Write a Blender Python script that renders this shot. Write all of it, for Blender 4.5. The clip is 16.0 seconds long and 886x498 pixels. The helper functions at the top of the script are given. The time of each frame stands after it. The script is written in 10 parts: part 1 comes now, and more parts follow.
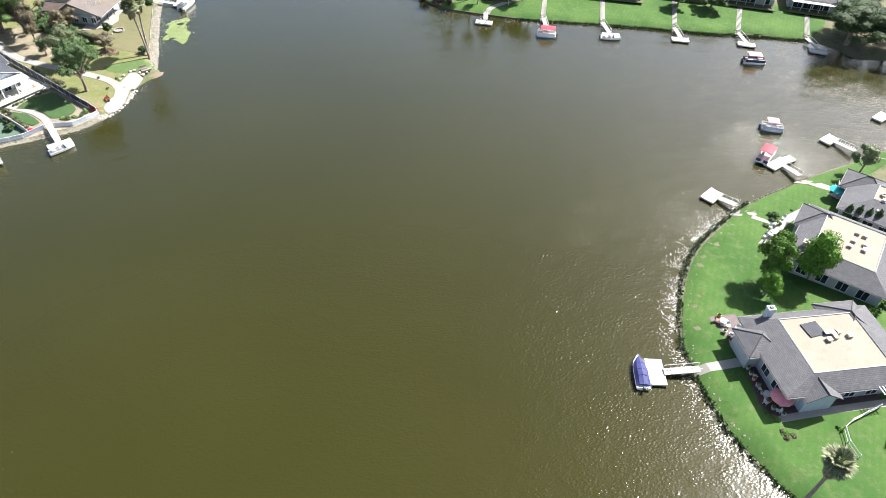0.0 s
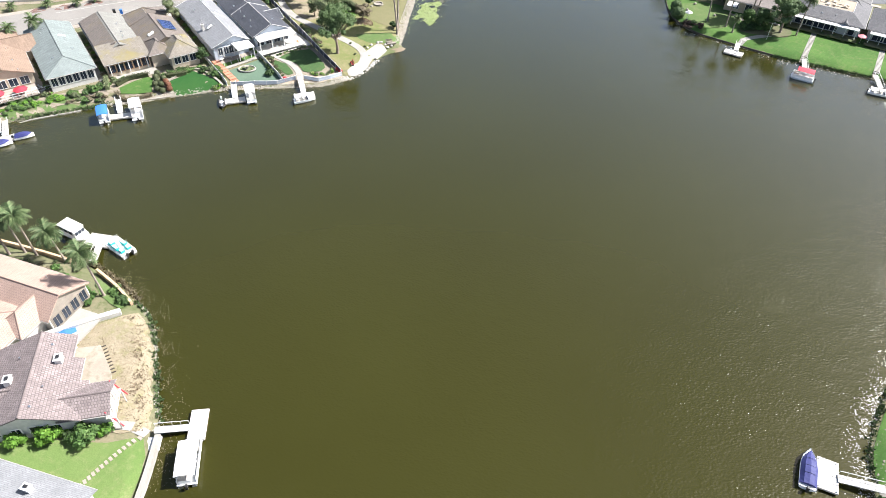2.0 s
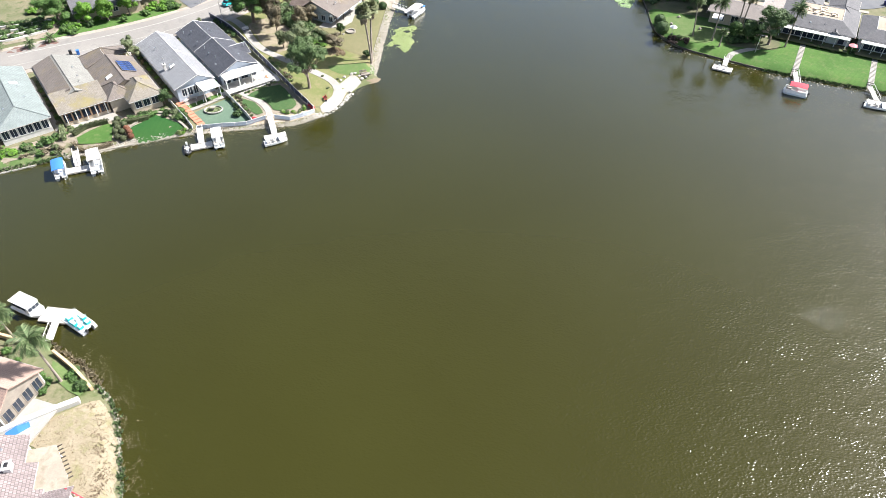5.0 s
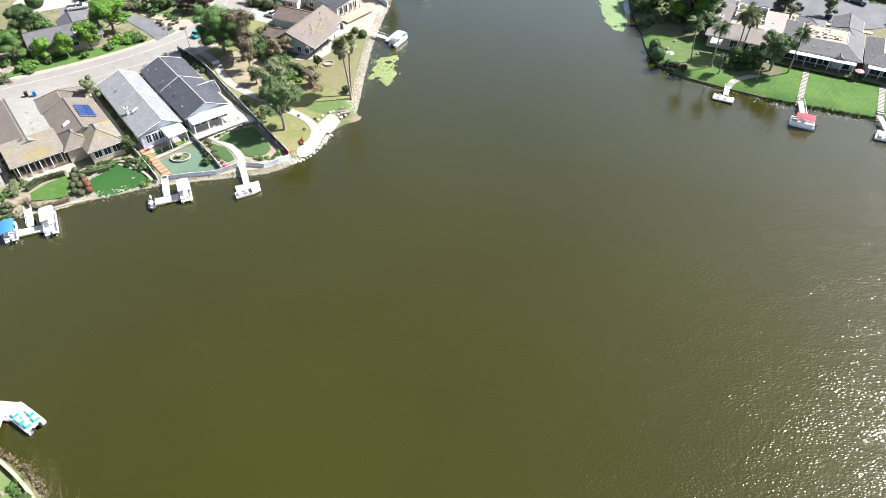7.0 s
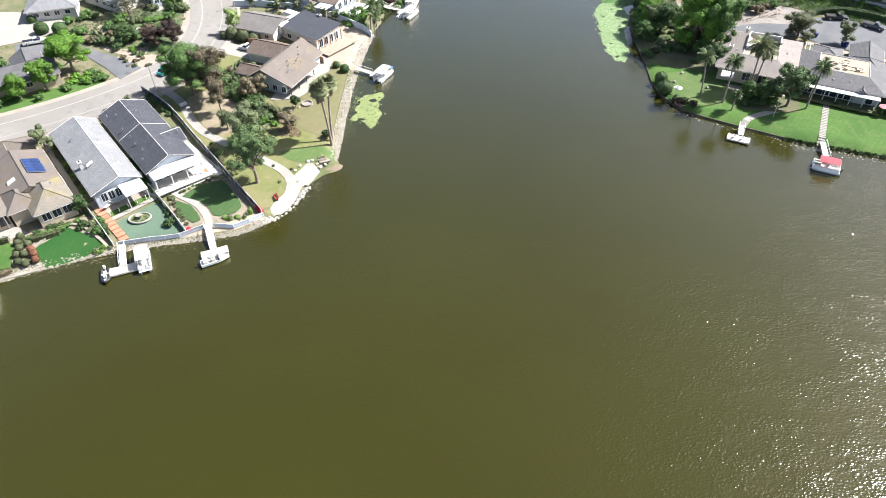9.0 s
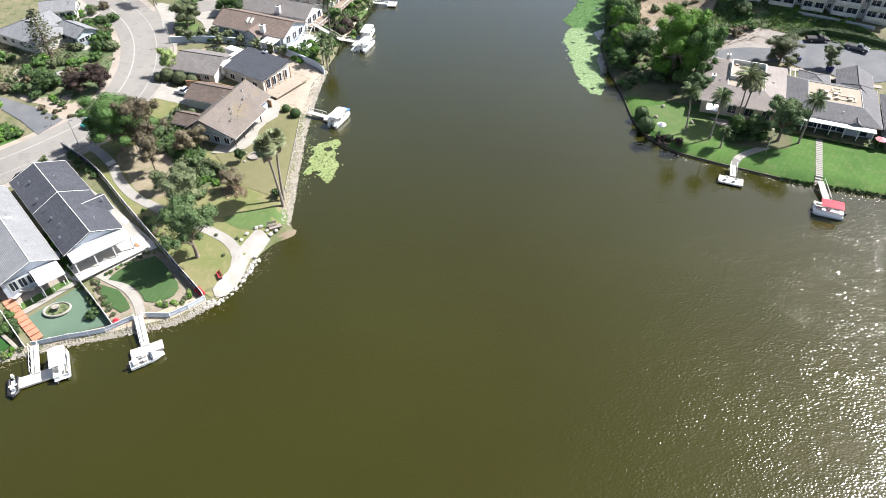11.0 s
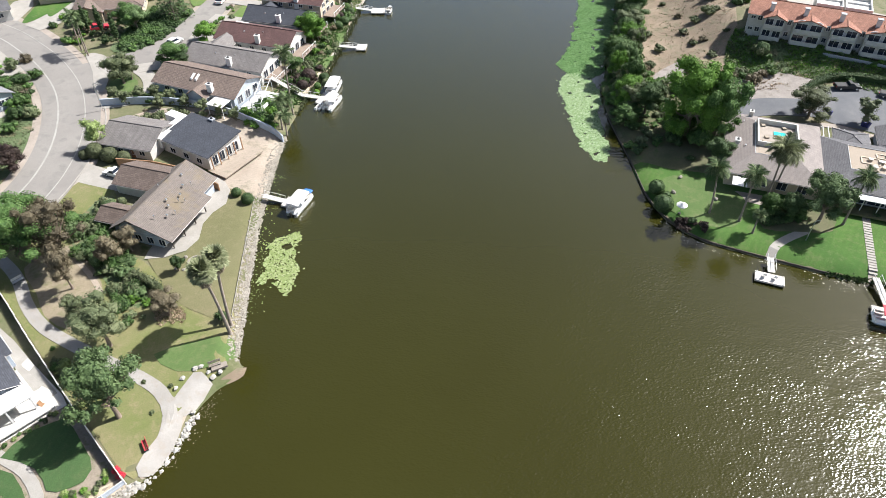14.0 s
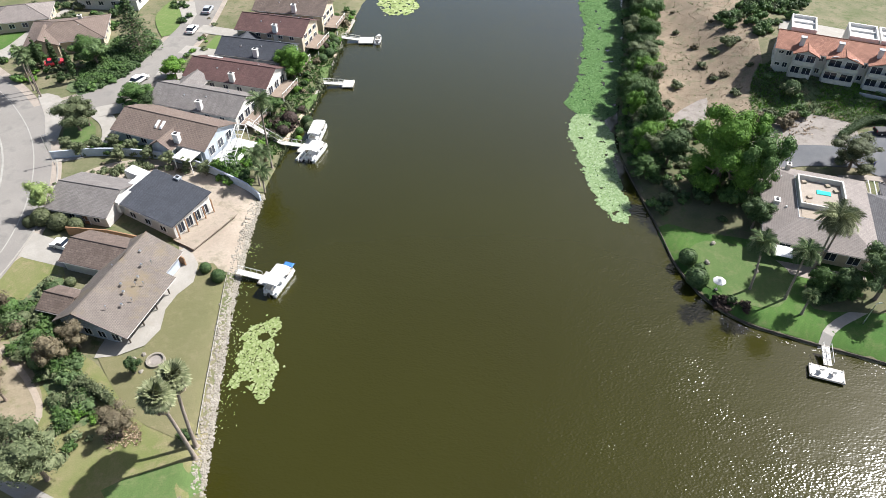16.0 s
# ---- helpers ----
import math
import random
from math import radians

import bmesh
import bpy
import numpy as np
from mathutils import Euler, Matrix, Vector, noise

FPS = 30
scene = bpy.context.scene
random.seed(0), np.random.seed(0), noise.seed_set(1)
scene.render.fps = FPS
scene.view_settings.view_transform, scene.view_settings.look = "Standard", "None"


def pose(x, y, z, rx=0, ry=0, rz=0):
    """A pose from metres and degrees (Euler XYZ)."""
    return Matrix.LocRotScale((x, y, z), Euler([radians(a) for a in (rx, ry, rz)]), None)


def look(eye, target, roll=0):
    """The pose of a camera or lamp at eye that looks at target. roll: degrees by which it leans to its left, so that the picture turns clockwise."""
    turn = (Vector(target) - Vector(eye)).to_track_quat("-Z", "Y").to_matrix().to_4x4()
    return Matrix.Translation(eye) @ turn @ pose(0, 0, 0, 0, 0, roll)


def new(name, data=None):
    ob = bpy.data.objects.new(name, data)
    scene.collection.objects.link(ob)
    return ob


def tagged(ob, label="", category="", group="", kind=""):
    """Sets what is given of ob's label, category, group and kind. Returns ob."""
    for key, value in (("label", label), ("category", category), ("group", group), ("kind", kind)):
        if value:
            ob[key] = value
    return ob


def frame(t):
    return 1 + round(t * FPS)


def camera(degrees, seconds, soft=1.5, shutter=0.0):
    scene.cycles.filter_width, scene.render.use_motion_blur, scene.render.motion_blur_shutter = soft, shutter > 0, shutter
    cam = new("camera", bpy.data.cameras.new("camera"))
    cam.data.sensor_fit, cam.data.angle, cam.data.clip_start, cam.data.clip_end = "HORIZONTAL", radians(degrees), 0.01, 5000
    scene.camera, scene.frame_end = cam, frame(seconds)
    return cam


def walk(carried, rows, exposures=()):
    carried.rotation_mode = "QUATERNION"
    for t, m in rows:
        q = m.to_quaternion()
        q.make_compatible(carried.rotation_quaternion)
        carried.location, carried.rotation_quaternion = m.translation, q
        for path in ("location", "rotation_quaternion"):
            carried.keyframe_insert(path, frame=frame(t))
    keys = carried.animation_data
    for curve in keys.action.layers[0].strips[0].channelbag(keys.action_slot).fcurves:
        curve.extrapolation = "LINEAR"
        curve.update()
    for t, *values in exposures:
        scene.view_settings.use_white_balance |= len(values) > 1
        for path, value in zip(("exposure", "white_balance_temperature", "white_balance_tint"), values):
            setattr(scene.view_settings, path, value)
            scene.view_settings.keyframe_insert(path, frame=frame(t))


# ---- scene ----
cam = camera(68.8, 16.0, soft=0.75)
PATH = [
    (0, (20.723, 15.624, 77.322), (21.175, 16.996, 75.94), 2.9),
    (0.5, (21.171, 15.456, 76.928), (21.34, 16.887, 75.54), 2.9),
    (1, (22.141, 15.387, 76.785), (22.085, 16.824, 75.395), 2.4),
    (1.5, (22.419, 15.44, 76.846), (22.318, 16.875, 75.456), 2.1),
    (2, (22.394, 15.486, 76.958), (22.278, 16.919, 75.568), 1.9),
    (2.5, (22.425, 15.677, 76.909), (22.298, 17.112, 75.521), 1.6),
    (3, (22.282, 16.727, 76.847), (22.147, 18.164, 75.462), 1.4),
    (3.5, (22.065, 18.406, 76.723), (21.926, 19.847, 75.343), 1.1),
    (4, (22.003, 20.782, 77.063), (21.858, 22.222, 75.683), 0.9),
    (4.2, (21.872, 21.979, 77.131), (21.75, 23.42, 75.75), 0.8),
    (6.5, (21.453, 37.421, 78.629), (21.396, 38.863, 77.244), -0.1),
    (7, (21.192, 41.433, 78.534), (21.146, 42.878, 77.151), -0.2),
    (7.5, (20.901, 45.745, 78.437), (20.867, 47.19, 77.055), -0.1),
    (8, (21.154, 49.994, 78.431), (21.125, 51.44, 77.05), -0.3),
    (10.3, (20.453, 70.623, 76.115), (20.47, 72.09, 74.756), -0.2),
    (10.5, (20.419, 72.446, 76.148), (20.474, 73.912, 74.789), -0.3),
    (11, (20.319, 77.304, 76.016), (20.401, 78.769, 74.657), -0.1),
    (11.5, (20.741, 81.883, 76.148), (20.832, 83.346, 74.787), -0.3),
    (12, (21.199, 86.785, 76.084), (21.298, 88.247, 74.722), -0.3),
    (12.5, (21.496, 91.78, 76.042), (21.605, 93.239, 74.679), -0.3),
    (13, (21.822, 97.027, 76.18), (21.939, 98.481, 74.812), -0.4),
    (13.5, (21.88, 101.997, 76.105), (22.007, 103.45, 74.737), -0.3),
    (14, (22.126, 107.138, 76.099), (22.261, 108.589, 74.729), -0.3),
    (14.5, (22.249, 112.105, 75.896), (22.39, 113.556, 74.527), -0.2),
    (15, (21.937, 117.284, 75.596), (22.091, 118.733, 74.226), 0.1),
    (15.5, (21.893, 122.48, 75.235), (22.057, 123.929, 73.866), 0.1),
    (16, (21.827, 127.541, 74.951), (22.001, 128.989, 73.583), 0.2),
]
walk(cam, [(t, look(e, g, r)) for t, e, g, r in PATH], [(0, 1.37), (0.5, 1.4), (1.5, 1.33), (8, 1.36), (10.3, 1.22), (12.5, 1.03), (16, 0.87)])

# ---------------------------------------------------------------- light
SUN_AZ, SUN_EL = 20.0, 48.5          # degrees, azimuth counted from +x towards +y
world = bpy.data.worlds.new("sky")
scene.world = world
world.use_nodes = True
wt = world.node_tree
wt.nodes.clear()
w_out = wt.nodes.new("ShaderNodeOutputWorld")
w_bg = wt.nodes.new("ShaderNodeBackground")
w_sky = wt.nodes.new("ShaderNodeTexSky")
w_sky.sky_type = 'NISHITA'
w_sky.sun_disc = False
w_sky.sun_elevation = radians(SUN_EL)
w_sky.sun_rotation = radians(90 - SUN_AZ)
w_sky.dust_density = 2.5
w_bg.inputs["Strength"].default_value = 0.072
wt.links.new(w_sky.outputs[0], w_bg.inputs[0])
wt.links.new(w_bg.outputs[0], w_out.inputs[0])

sun_data = bpy.data.lights.new("sun", 'SUN')
sun_data.energy, sun_data.angle, sun_data.color = 5.0, radians(0.55), (1.0, 0.985, 0.972)
sun = new("sun", sun_data)
sun_way = Vector((math.cos(radians(SUN_EL)) * math.cos(radians(SUN_AZ)), math.cos(radians(SUN_EL)) * math.sin(radians(SUN_AZ)), math.sin(radians(SUN_EL))))
sun.matrix_world = look(sun_way * 400, (0, 0, 0))

# ---------------------------------------------------------------- materials
def material(name):
    m = bpy.data.materials.new(name)
    m.use_nodes = True
    nt = m.node_tree
    return m, nt, nt.nodes["Principled BSDF"]


def coords(nt, kind, scale):
    tc = nt.nodes.new("ShaderNodeTexCoord")
    mp = nt.nodes.new("ShaderNodeMapping")
    mp.inputs["Scale"].default_value = scale if isinstance(scale, tuple) else (scale,) * 3
    if kind == "World":
        geo = nt.nodes.new("ShaderNodeNewGeometry")
        nt.links.new(geo.outputs["Position"], mp.inputs[0])
    else:
        nt.links.new(tc.outputs[kind], mp.inputs[0])
    return mp.outputs[0]


def noise_node(nt, vec, scale, detail=3.0, rough=0.6):
    n = nt.nodes.new("ShaderNodeTexNoise")
    n.inputs["Scale"].default_value, n.inputs["Detail"].default_value, n.inputs["Roughness"].default_value = scale, detail, rough
    nt.links.new(vec, n.inputs["Vector"])
    return n.outputs["Fac"]


def ramp(nt, fac, stops):
    r = nt.nodes.new("ShaderNodeValToRGB")
    el = r.color_ramp.elements
    while len(el) < len(stops):
        el.new(0.5)
    for e, (p, c) in zip(el, stops):
        e.position, e.color = p, (*c, 1)
    nt.links.new(fac, r.inputs[0])
    return r.outputs[0]


def mixed(nt, fac, a, b, blend='MIX'):
    m = nt.nodes.new("ShaderNodeMix")
    m.data_type, m.blend_type = 'RGBA', blend
    for sock, v in ((m.inputs[0], fac), (m.inputs[6], a), (m.inputs[7], b)):
        if isinstance(v, (int, float)):
            sock.default_value = v
        elif isinstance(v, tuple):
            sock.default_value = (*v, 1)
        else:
            nt.links.new(v, sock)
    return m.outputs[2]


def bump(nt, bsdf, height, strength, dist):
    b = nt.nodes.new("ShaderNodeBump")
    b.inputs["Strength"].default_value, b.inputs["Distance"].default_value = strength, dist
    nt.links.new(height, b.inputs["Height"])
    nt.links.new(b.outputs[0], bsdf.inputs["Normal"])


def surface(name, a, b, scale=0.35, fine=4.0, rough=0.8, bumps=0.3, dist=0.05, c=None, spots=1.2, metal=0.0, space="World"):
    """A worn surface: large blotches from a to b, finer grain, and spots of c."""
    m, nt, p = material(name)
    v = coords(nt, space, 1.0)
    big, grain = noise_node(nt, v, scale, 4), noise_node(nt, v, fine, 5, 0.7)
    col = ramp(nt, big, [(0.33, a), (0.67, b)])
    lo = tuple(x * 0.72 for x in a)
    col = mixed(nt, ramp(nt, grain, [(0.38, (0, 0, 0)), (0.75, (0.55,) * 3)]), col, lo)
    if c:
        s = noise_node(nt, v, spots, 4, 0.65)
        col = mixed(nt, ramp(nt, s, [(0.52, (0, 0, 0)), (0.66, (0.85,) * 3)]), col, c)
    nt.links.new(col, p.inputs["Base Color"])
    p.inputs["Roughness"].default_value, p.inputs["Metallic"].default_value = rough, metal
    bump(nt, p, grain, bumps, dist)
    return m


def paint(name, col, rough=0.5, metal=0.0, vary=0.12, scale=1.5):
    m, nt, p = material(name)
    v = coords(nt, "Object", 1.0)
    n, g = noise_node(nt, v, scale, 5, 0.65), noise_node(nt, v, scale * 9, 3)
    c = mixed(nt, ramp(nt, n, [(0.35, (0, 0, 0)), (0.75, (1, 1, 1))]), tuple(x * (1 - vary) for x in col), tuple(min(1, x * (1 + vary * 0.6)) for x in col))
    nt.links.new(c, p.inputs["Base Color"])
    p.inputs["Roughness"].default_value, p.inputs["Metallic"].default_value = rough, metal
    bump(nt, p, g, 0.12, 0.01)
    return m


def roofing(name, a, b, width=0.45, row=0.33, depth=0.6, stain=None, mortar=0.03):
    """Roof covering in courses, laid along the eaves by UV in metres."""
    m, nt, p = material(name)
    v = coords(nt, "UV", 1.0)
    br = nt.nodes.new("ShaderNodeTexBrick")
    nt.links.new(v, br.inputs["Vector"])
    br.offset = 0.5
    dark = tuple(x * 0.62 for x in a)
    for key, val in (("Color1", (*a, 1)), ("Color2", (*b, 1)), ("Mortar", (*dark, 1)), ("Scale", 1.0), ("Mortar Size", mortar), ("Mortar Smooth", 0.4), ("Bias", 0.0), ("Brick Width", width), ("Row Height", row)):
        br.inputs[key].default_value = val
    w = coords(nt, "World", 1.0)
    blot, fine = noise_node(nt, w, 0.45, 5, 0.65), noise_node(nt, w, 5.0, 3)
    col = mixed(nt, ramp(nt, blot, [(0.35, (0, 0, 0)), (0.7, (0.6,) * 3)]), br.outputs["Color"], tuple(x * 0.66 for x in a))
    streak = noise_node(nt, coords(nt, "UV", (0.9, 0.35, 1.0)), 1.0, 4, 0.65)
    col = mixed(nt, ramp(nt, streak, [(0.45, (0, 0, 0)), (0.75, (0.22,) * 3)]), col, tuple(min(1, x * 1.25) for x in b))
    if stain:
        s = noise_node(nt, w, 0.22, 5, 0.7)
        col = mixed(nt, ramp(nt, s, [(0.5, (0, 0, 0)), (0.68, (0.7,) * 3)]), col, stain)
    nt.links.new(col, p.inputs["Base Color"])
    p.inputs["Roughness"].default_value = 0.82
    hgt = mixed(nt, 0.35, br.outputs["Fac"], fine)
    inv = nt.nodes.new("ShaderNodeInvert")
    nt.links.new(hgt, inv.inputs[1])
    bump(nt, p, inv.outputs[0], depth * 0.7, 0.05)
    return m


def foliage(name, a, b, c):
    """Leaves: colours vary from leaf to leaf and from plant to plant."""
    m, nt, p = material(name)
    geo = nt.nodes.new("ShaderNodeNewGeometry")
    info = nt.nodes.new("ShaderNodeObjectInfo")
    col = ramp(nt, geo.outputs["Random Per Island"], [(0.0, a), (0.55, b), (1.0, c)])
    hsv = nt.nodes.new("ShaderNodeHueSaturation")
    mr = nt.nodes.new("ShaderNodeMapRange")
    mr.inputs[3].default_value, mr.inputs[4].default_value = 0.75, 1.25
    nt.links.new(info.outputs["Random"], mr.inputs[0])
    nt.links.new(mr.outputs[0], hsv.inputs["Value"])
    nt.links.new(col, hsv.inputs["Color"])
    nt.links.new(hsv.outputs[0], p.inputs["Base Color"])
    p.inputs["Roughness"].default_value = 0.62
    p.inputs["Specular IOR Level"].default_value = 0.25
    tr = nt.nodes.new("ShaderNodeBsdfTranslucent")
    nt.links.new(hsv.outputs[0], tr.inputs[0])
    mx = nt.nodes.new("ShaderNodeMixShader")
    mx.inputs[0].default_value = 0.13
    nt.links.new(p.outputs[0], mx.inputs[1])
    nt.links.new(tr.outputs[0], mx.inputs[2])
    nt.links.new(mx.outputs[0], nt.nodes["Material Output"].inputs[0])
    return m


def lawn_material(name, a, b, worn, stripes=0.0, turn=0.0, wear=0.6):
    m, nt, p = material(name)
    v = coords(nt, "World", 1.0)
    big, mid, fine = noise_node(nt, v, 0.09, 4, 0.6), noise_node(nt, v, 0.7, 4, 0.7), noise_node(nt, v, 7.0, 4, 0.75)
    col = ramp(nt, big, [(0.35, a), (0.65, b)])
    col = mixed(nt, ramp(nt, mid, [(0.5, (0, 0, 0)), (0.75, (wear,) * 3)]), col, worn)
    col = mixed(nt, ramp(nt, fine, [(0.35, (0.5,) * 3), (0.65, (0, 0, 0))]), col, tuple(x * 0.55 for x in a))
    if stripes:
        mp = nt.nodes.new("ShaderNodeMapping")
        mp.inputs["Rotation"].default_value = (0, 0, radians(turn))
        nt.links.new(v, mp.inputs[0])
        wv = nt.nodes.new("ShaderNodeTexWave")
        wv.inputs["Scale"].default_value, wv.inputs["Distortion"].default_value, wv.inputs["Detail Scale"].default_value = 0.32, 1.6, 0.4
        nt.links.new(mp.outputs[0], wv.inputs["Vector"])
        col = mixed(nt, ramp(nt, wv.outputs["Fac"], [(0.3, (0, 0, 0)), (0.7, (stripes,) * 3)]), col, tuple(x * 0.7 for x in a))
    nt.links.new(col, p.inputs["Base Color"])
    p.inputs["Roughness"].default_value = 0.9
    p.inputs["Specular IOR Level"].default_value = 0.15
    bump(nt, p, fine, 0.5, 0.06)
    return m


def water_material():
    """Murky water: soft scatter from below, and a rippled mirror on top by Fresnel."""
    m, nt, p = material("lake_water")
    nt.nodes.remove(p)
    v = coords(nt, "World", 1.0)
    murk = noise_node(nt, v, 0.02, 4, 0.55)
    col = ramp(nt, murk, [(0.3, (0.0240, 0.0232, 0.0034)), (0.7, (0.0284, 0.0281, 0.0049))])
    body, gloss = nt.nodes.new("ShaderNodeBsdfDiffuse"), nt.nodes.new("ShaderNodeBsdfGlossy")
    nt.links.new(col, body.inputs["Color"])
    gloss.inputs["Roughness"].default_value = 0.12
    mp = nt.nodes.new("ShaderNodeMapping")
    mp.inputs["Rotation"].default_value, mp.inputs["Scale"].default_value = (0, 0, radians(28)), (0.85, 1.3, 1.0)
    nt.links.new(v, mp.inputs[0])
    swell, chop, fine = (noise_node(nt, mp.outputs[0], k, 0, 0.5) for k in (0.8, 2.0, 3.3))
    h = mixed(nt, 0.4, mixed(nt, 0.65, swell, chop), fine)
    crest = ramp(nt, noise_node(nt, mp.outputs[0], 3.4, 0, 0.5), [(0.6, (0, 0, 0)), (0.85, (1, 1, 1))])
    h = mixed(nt, 0.13, h, crest, 'ADD')
    lull, cat = noise_node(nt, v, 0.06, 3, 0.6), noise_node(nt, mp.outputs[0], 0.22, 3, 0.65)
    gust = mixed(nt, 0.45, ramp(nt, lull, [(0.38, (0.25,) * 3), (0.6, (1, 1, 1))]), ramp(nt, cat, [(0.4, (0.1,) * 3), (0.6, (1, 1, 1))]))
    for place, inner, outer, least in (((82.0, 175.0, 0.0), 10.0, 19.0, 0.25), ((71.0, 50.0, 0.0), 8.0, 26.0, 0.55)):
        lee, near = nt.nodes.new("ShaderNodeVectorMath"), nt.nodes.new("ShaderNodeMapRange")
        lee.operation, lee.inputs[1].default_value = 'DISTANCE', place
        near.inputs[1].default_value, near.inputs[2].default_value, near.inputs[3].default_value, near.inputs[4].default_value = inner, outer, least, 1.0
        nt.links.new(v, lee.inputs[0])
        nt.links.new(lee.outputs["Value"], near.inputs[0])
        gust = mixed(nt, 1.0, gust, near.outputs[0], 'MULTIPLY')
    b = nt.nodes.new("ShaderNodeBump")
    b.inputs["Strength"].default_value, b.inputs["Distance"].default_value = 1.0, 0.135
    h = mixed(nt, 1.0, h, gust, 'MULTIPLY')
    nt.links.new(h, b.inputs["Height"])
    fr = nt.nodes.new("ShaderNodeFresnel")
    fr.inputs["IOR"].default_value = 1.36
    nt.links.new(b.outputs[0], gloss.inputs["Normal"])
    film = nt.nodes.new("ShaderNodeMath")
    film.operation, film.use_clamp = 'MULTIPLY_ADD', True
    film.inputs[1].default_value, film.inputs[2].default_value = 3.6, -0.06
    nt.links.new(fr.outputs[0], film.inputs[0])
    mx = nt.nodes.new("ShaderNodeMixShader")
    nt.links.new(film.outputs[0], mx.inputs[0])
    nt.links.new(body.outputs[0], mx.inputs[1])
    nt.links.new(gloss.outputs[0], mx.inputs[2])
    nt.links.new(mx.outputs[0], nt.nodes["Material Output"].inputs[0])
    return m


def glass_material(name, col, rough=0.08):
    m, nt, p = material(name)
    v = coords(nt, "Object", 0.6)
    n = noise_node(nt, v, 1.0, 2)
    nt.links.new(ramp(nt, n, [(0.3, col), (0.7, tuple(x * 2.2 for x in col))]), p.inputs["Base Color"])
    p.inputs["Roughness"].default_value = rough
    return m


M = {}
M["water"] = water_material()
M["ground"] = surface("soil_and_weeds", (0.1, 0.112, 0.048), (0.2, 0.17, 0.11), 0.12, 1.8, 0.95, 0.6, 0.1, (0.06, 0.085, 0.022), 0.5)
M["lawn_bright"] = lawn_material("mown_lawn", (0.05, 0.115, 0.026), (0.092, 0.172, 0.041), (0.17, 0.176, 0.085), 0.12, 40, 0.65)
M["lawn_park"] = lawn_material("park_lawn", (0.139, 0.164, 0.056), (0.220, 0.196, 0.105), (0.313, 0.233, 0.161))
M["lawn_dry"] = lawn_material("drying_lawn", (0.145, 0.142, 0.07), (0.18, 0.165, 0.09), (0.22, 0.19, 0.115))
M["lawn_dark"] = lawn_material("clipped_turf", (0.022, 0.082, 0.02), (0.035, 0.1, 0.024), (0.05, 0.11, 0.03), 0.15, 0, 0.3)
M["turf"] = lawn_material("artificial_turf", (0.1, 0.155, 0.11), (0.12, 0.175, 0.125), (0.15, 0.195, 0.14), 0, 0, 0.3)
M["lawn_soft"] = lawn_material("garden_lawn", (0.085, 0.14, 0.045), (0.115, 0.165, 0.06), (0.21, 0.2, 0.11), 0.1, 20)
M["lawn_garden"] = lawn_material("clipped_garden_lawn", (0.05, 0.1, 0.036), (0.072, 0.125, 0.046), (0.13, 0.14, 0.07), 0.12, 20, 0.4)
M["lawn_pale"] = lawn_material("pale_garden_lawn", (0.11, 0.175, 0.05), (0.15, 0.205, 0.07), (0.26, 0.24, 0.13), 0.1, 20)
M["straw"] = surface("dry_straw_grass", (0.225, 0.188, 0.122), (0.29, 0.245, 0.172), 0.35, 3.0, 0.95, 0.7, 0.1, (0.19, 0.175, 0.085), 0.6)
M["clearing"] = surface("trodden_sandy_soil", (0.2, 0.165, 0.11), (0.27, 0.225, 0.155), 0.3, 3.0, 0.95, 0.6, 0.08, (0.13, 0.135, 0.06), 0.45)
M["earth"] = surface("graded_earth", (0.29, 0.24, 0.19), (0.37, 0.315, 0.255), 0.25, 2.5, 0.95, 0.5, 0.08, (0.2, 0.175, 0.125), 0.5)
# earth with the shade of trees and porches put into its colour
M["earth_shade"] = surface("shade_toned_earth", (0.08, 0.09, 0.04), (0.15, 0.13, 0.075), 0.3, 2.5, 0.95, 0.6, 0.1, (0.07, 0.1, 0.03), 0.6)
M["hill"] = surface("brown_hillside", (0.18, 0.138, 0.096), (0.3, 0.236, 0.168), 0.12, 2.2, 0.95, 0.7, 0.12, (0.15, 0.14, 0.085), 0.4)
M["ivy"] = surface("ground_cover", (0.075, 0.118, 0.042), (0.125, 0.16, 0.075), 0.35, 2.6, 0.9, 1.0, 0.3, (0.2, 0.15, 0.09), 0.45)
M["ivy_dark"] = surface("juniper_cover", (0.035, 0.066, 0.022), (0.06, 0.1, 0.035), 0.4, 2.6, 0.9, 1.0, 0.3, (0.09, 0.12, 0.06), 0.6)
M["mulch_red"] = surface("bark_mulch", (0.13, 0.075, 0.06), (0.19, 0.11, 0.09), 0.6, 4.0, 0.95, 0.7, 0.06, (0.09, 0.06, 0.05), 1.0)
M["grey_earth"] = surface("grey_stony_earth", (0.22, 0.195, 0.175), (0.3, 0.27, 0.245), 0.3, 3.0, 0.95, 0.6, 0.08, (0.16, 0.14, 0.11), 0.7)
M["asphalt"] = surface("worn_asphalt", (0.2, 0.185, 0.17), (0.25, 0.235, 0.213), 0.15, 6.0, 0.9, 0.2, 0.02, (0.165, 0.155, 0.143), 0.3)
M["asphalt_dark"] = surface("dark_asphalt", (0.1, 0.105, 0.115), (0.15, 0.15, 0.155), 0.2, 6.0, 0.9, 0.2, 0.02)
M["concrete"] = surface("pale_concrete", (0.278, 0.261, 0.233), (0.343, 0.323, 0.29), 0.4, 6.0, 0.85, 0.2, 0.02, (0.27, 0.25, 0.22), 0.9)
M["paving"] = surface("path_concrete", (0.264, 0.248, 0.226), (0.32, 0.304, 0.28), 0.4, 6.0, 0.85, 0.2, 0.02, (0.255, 0.228, 0.195), 0.9)
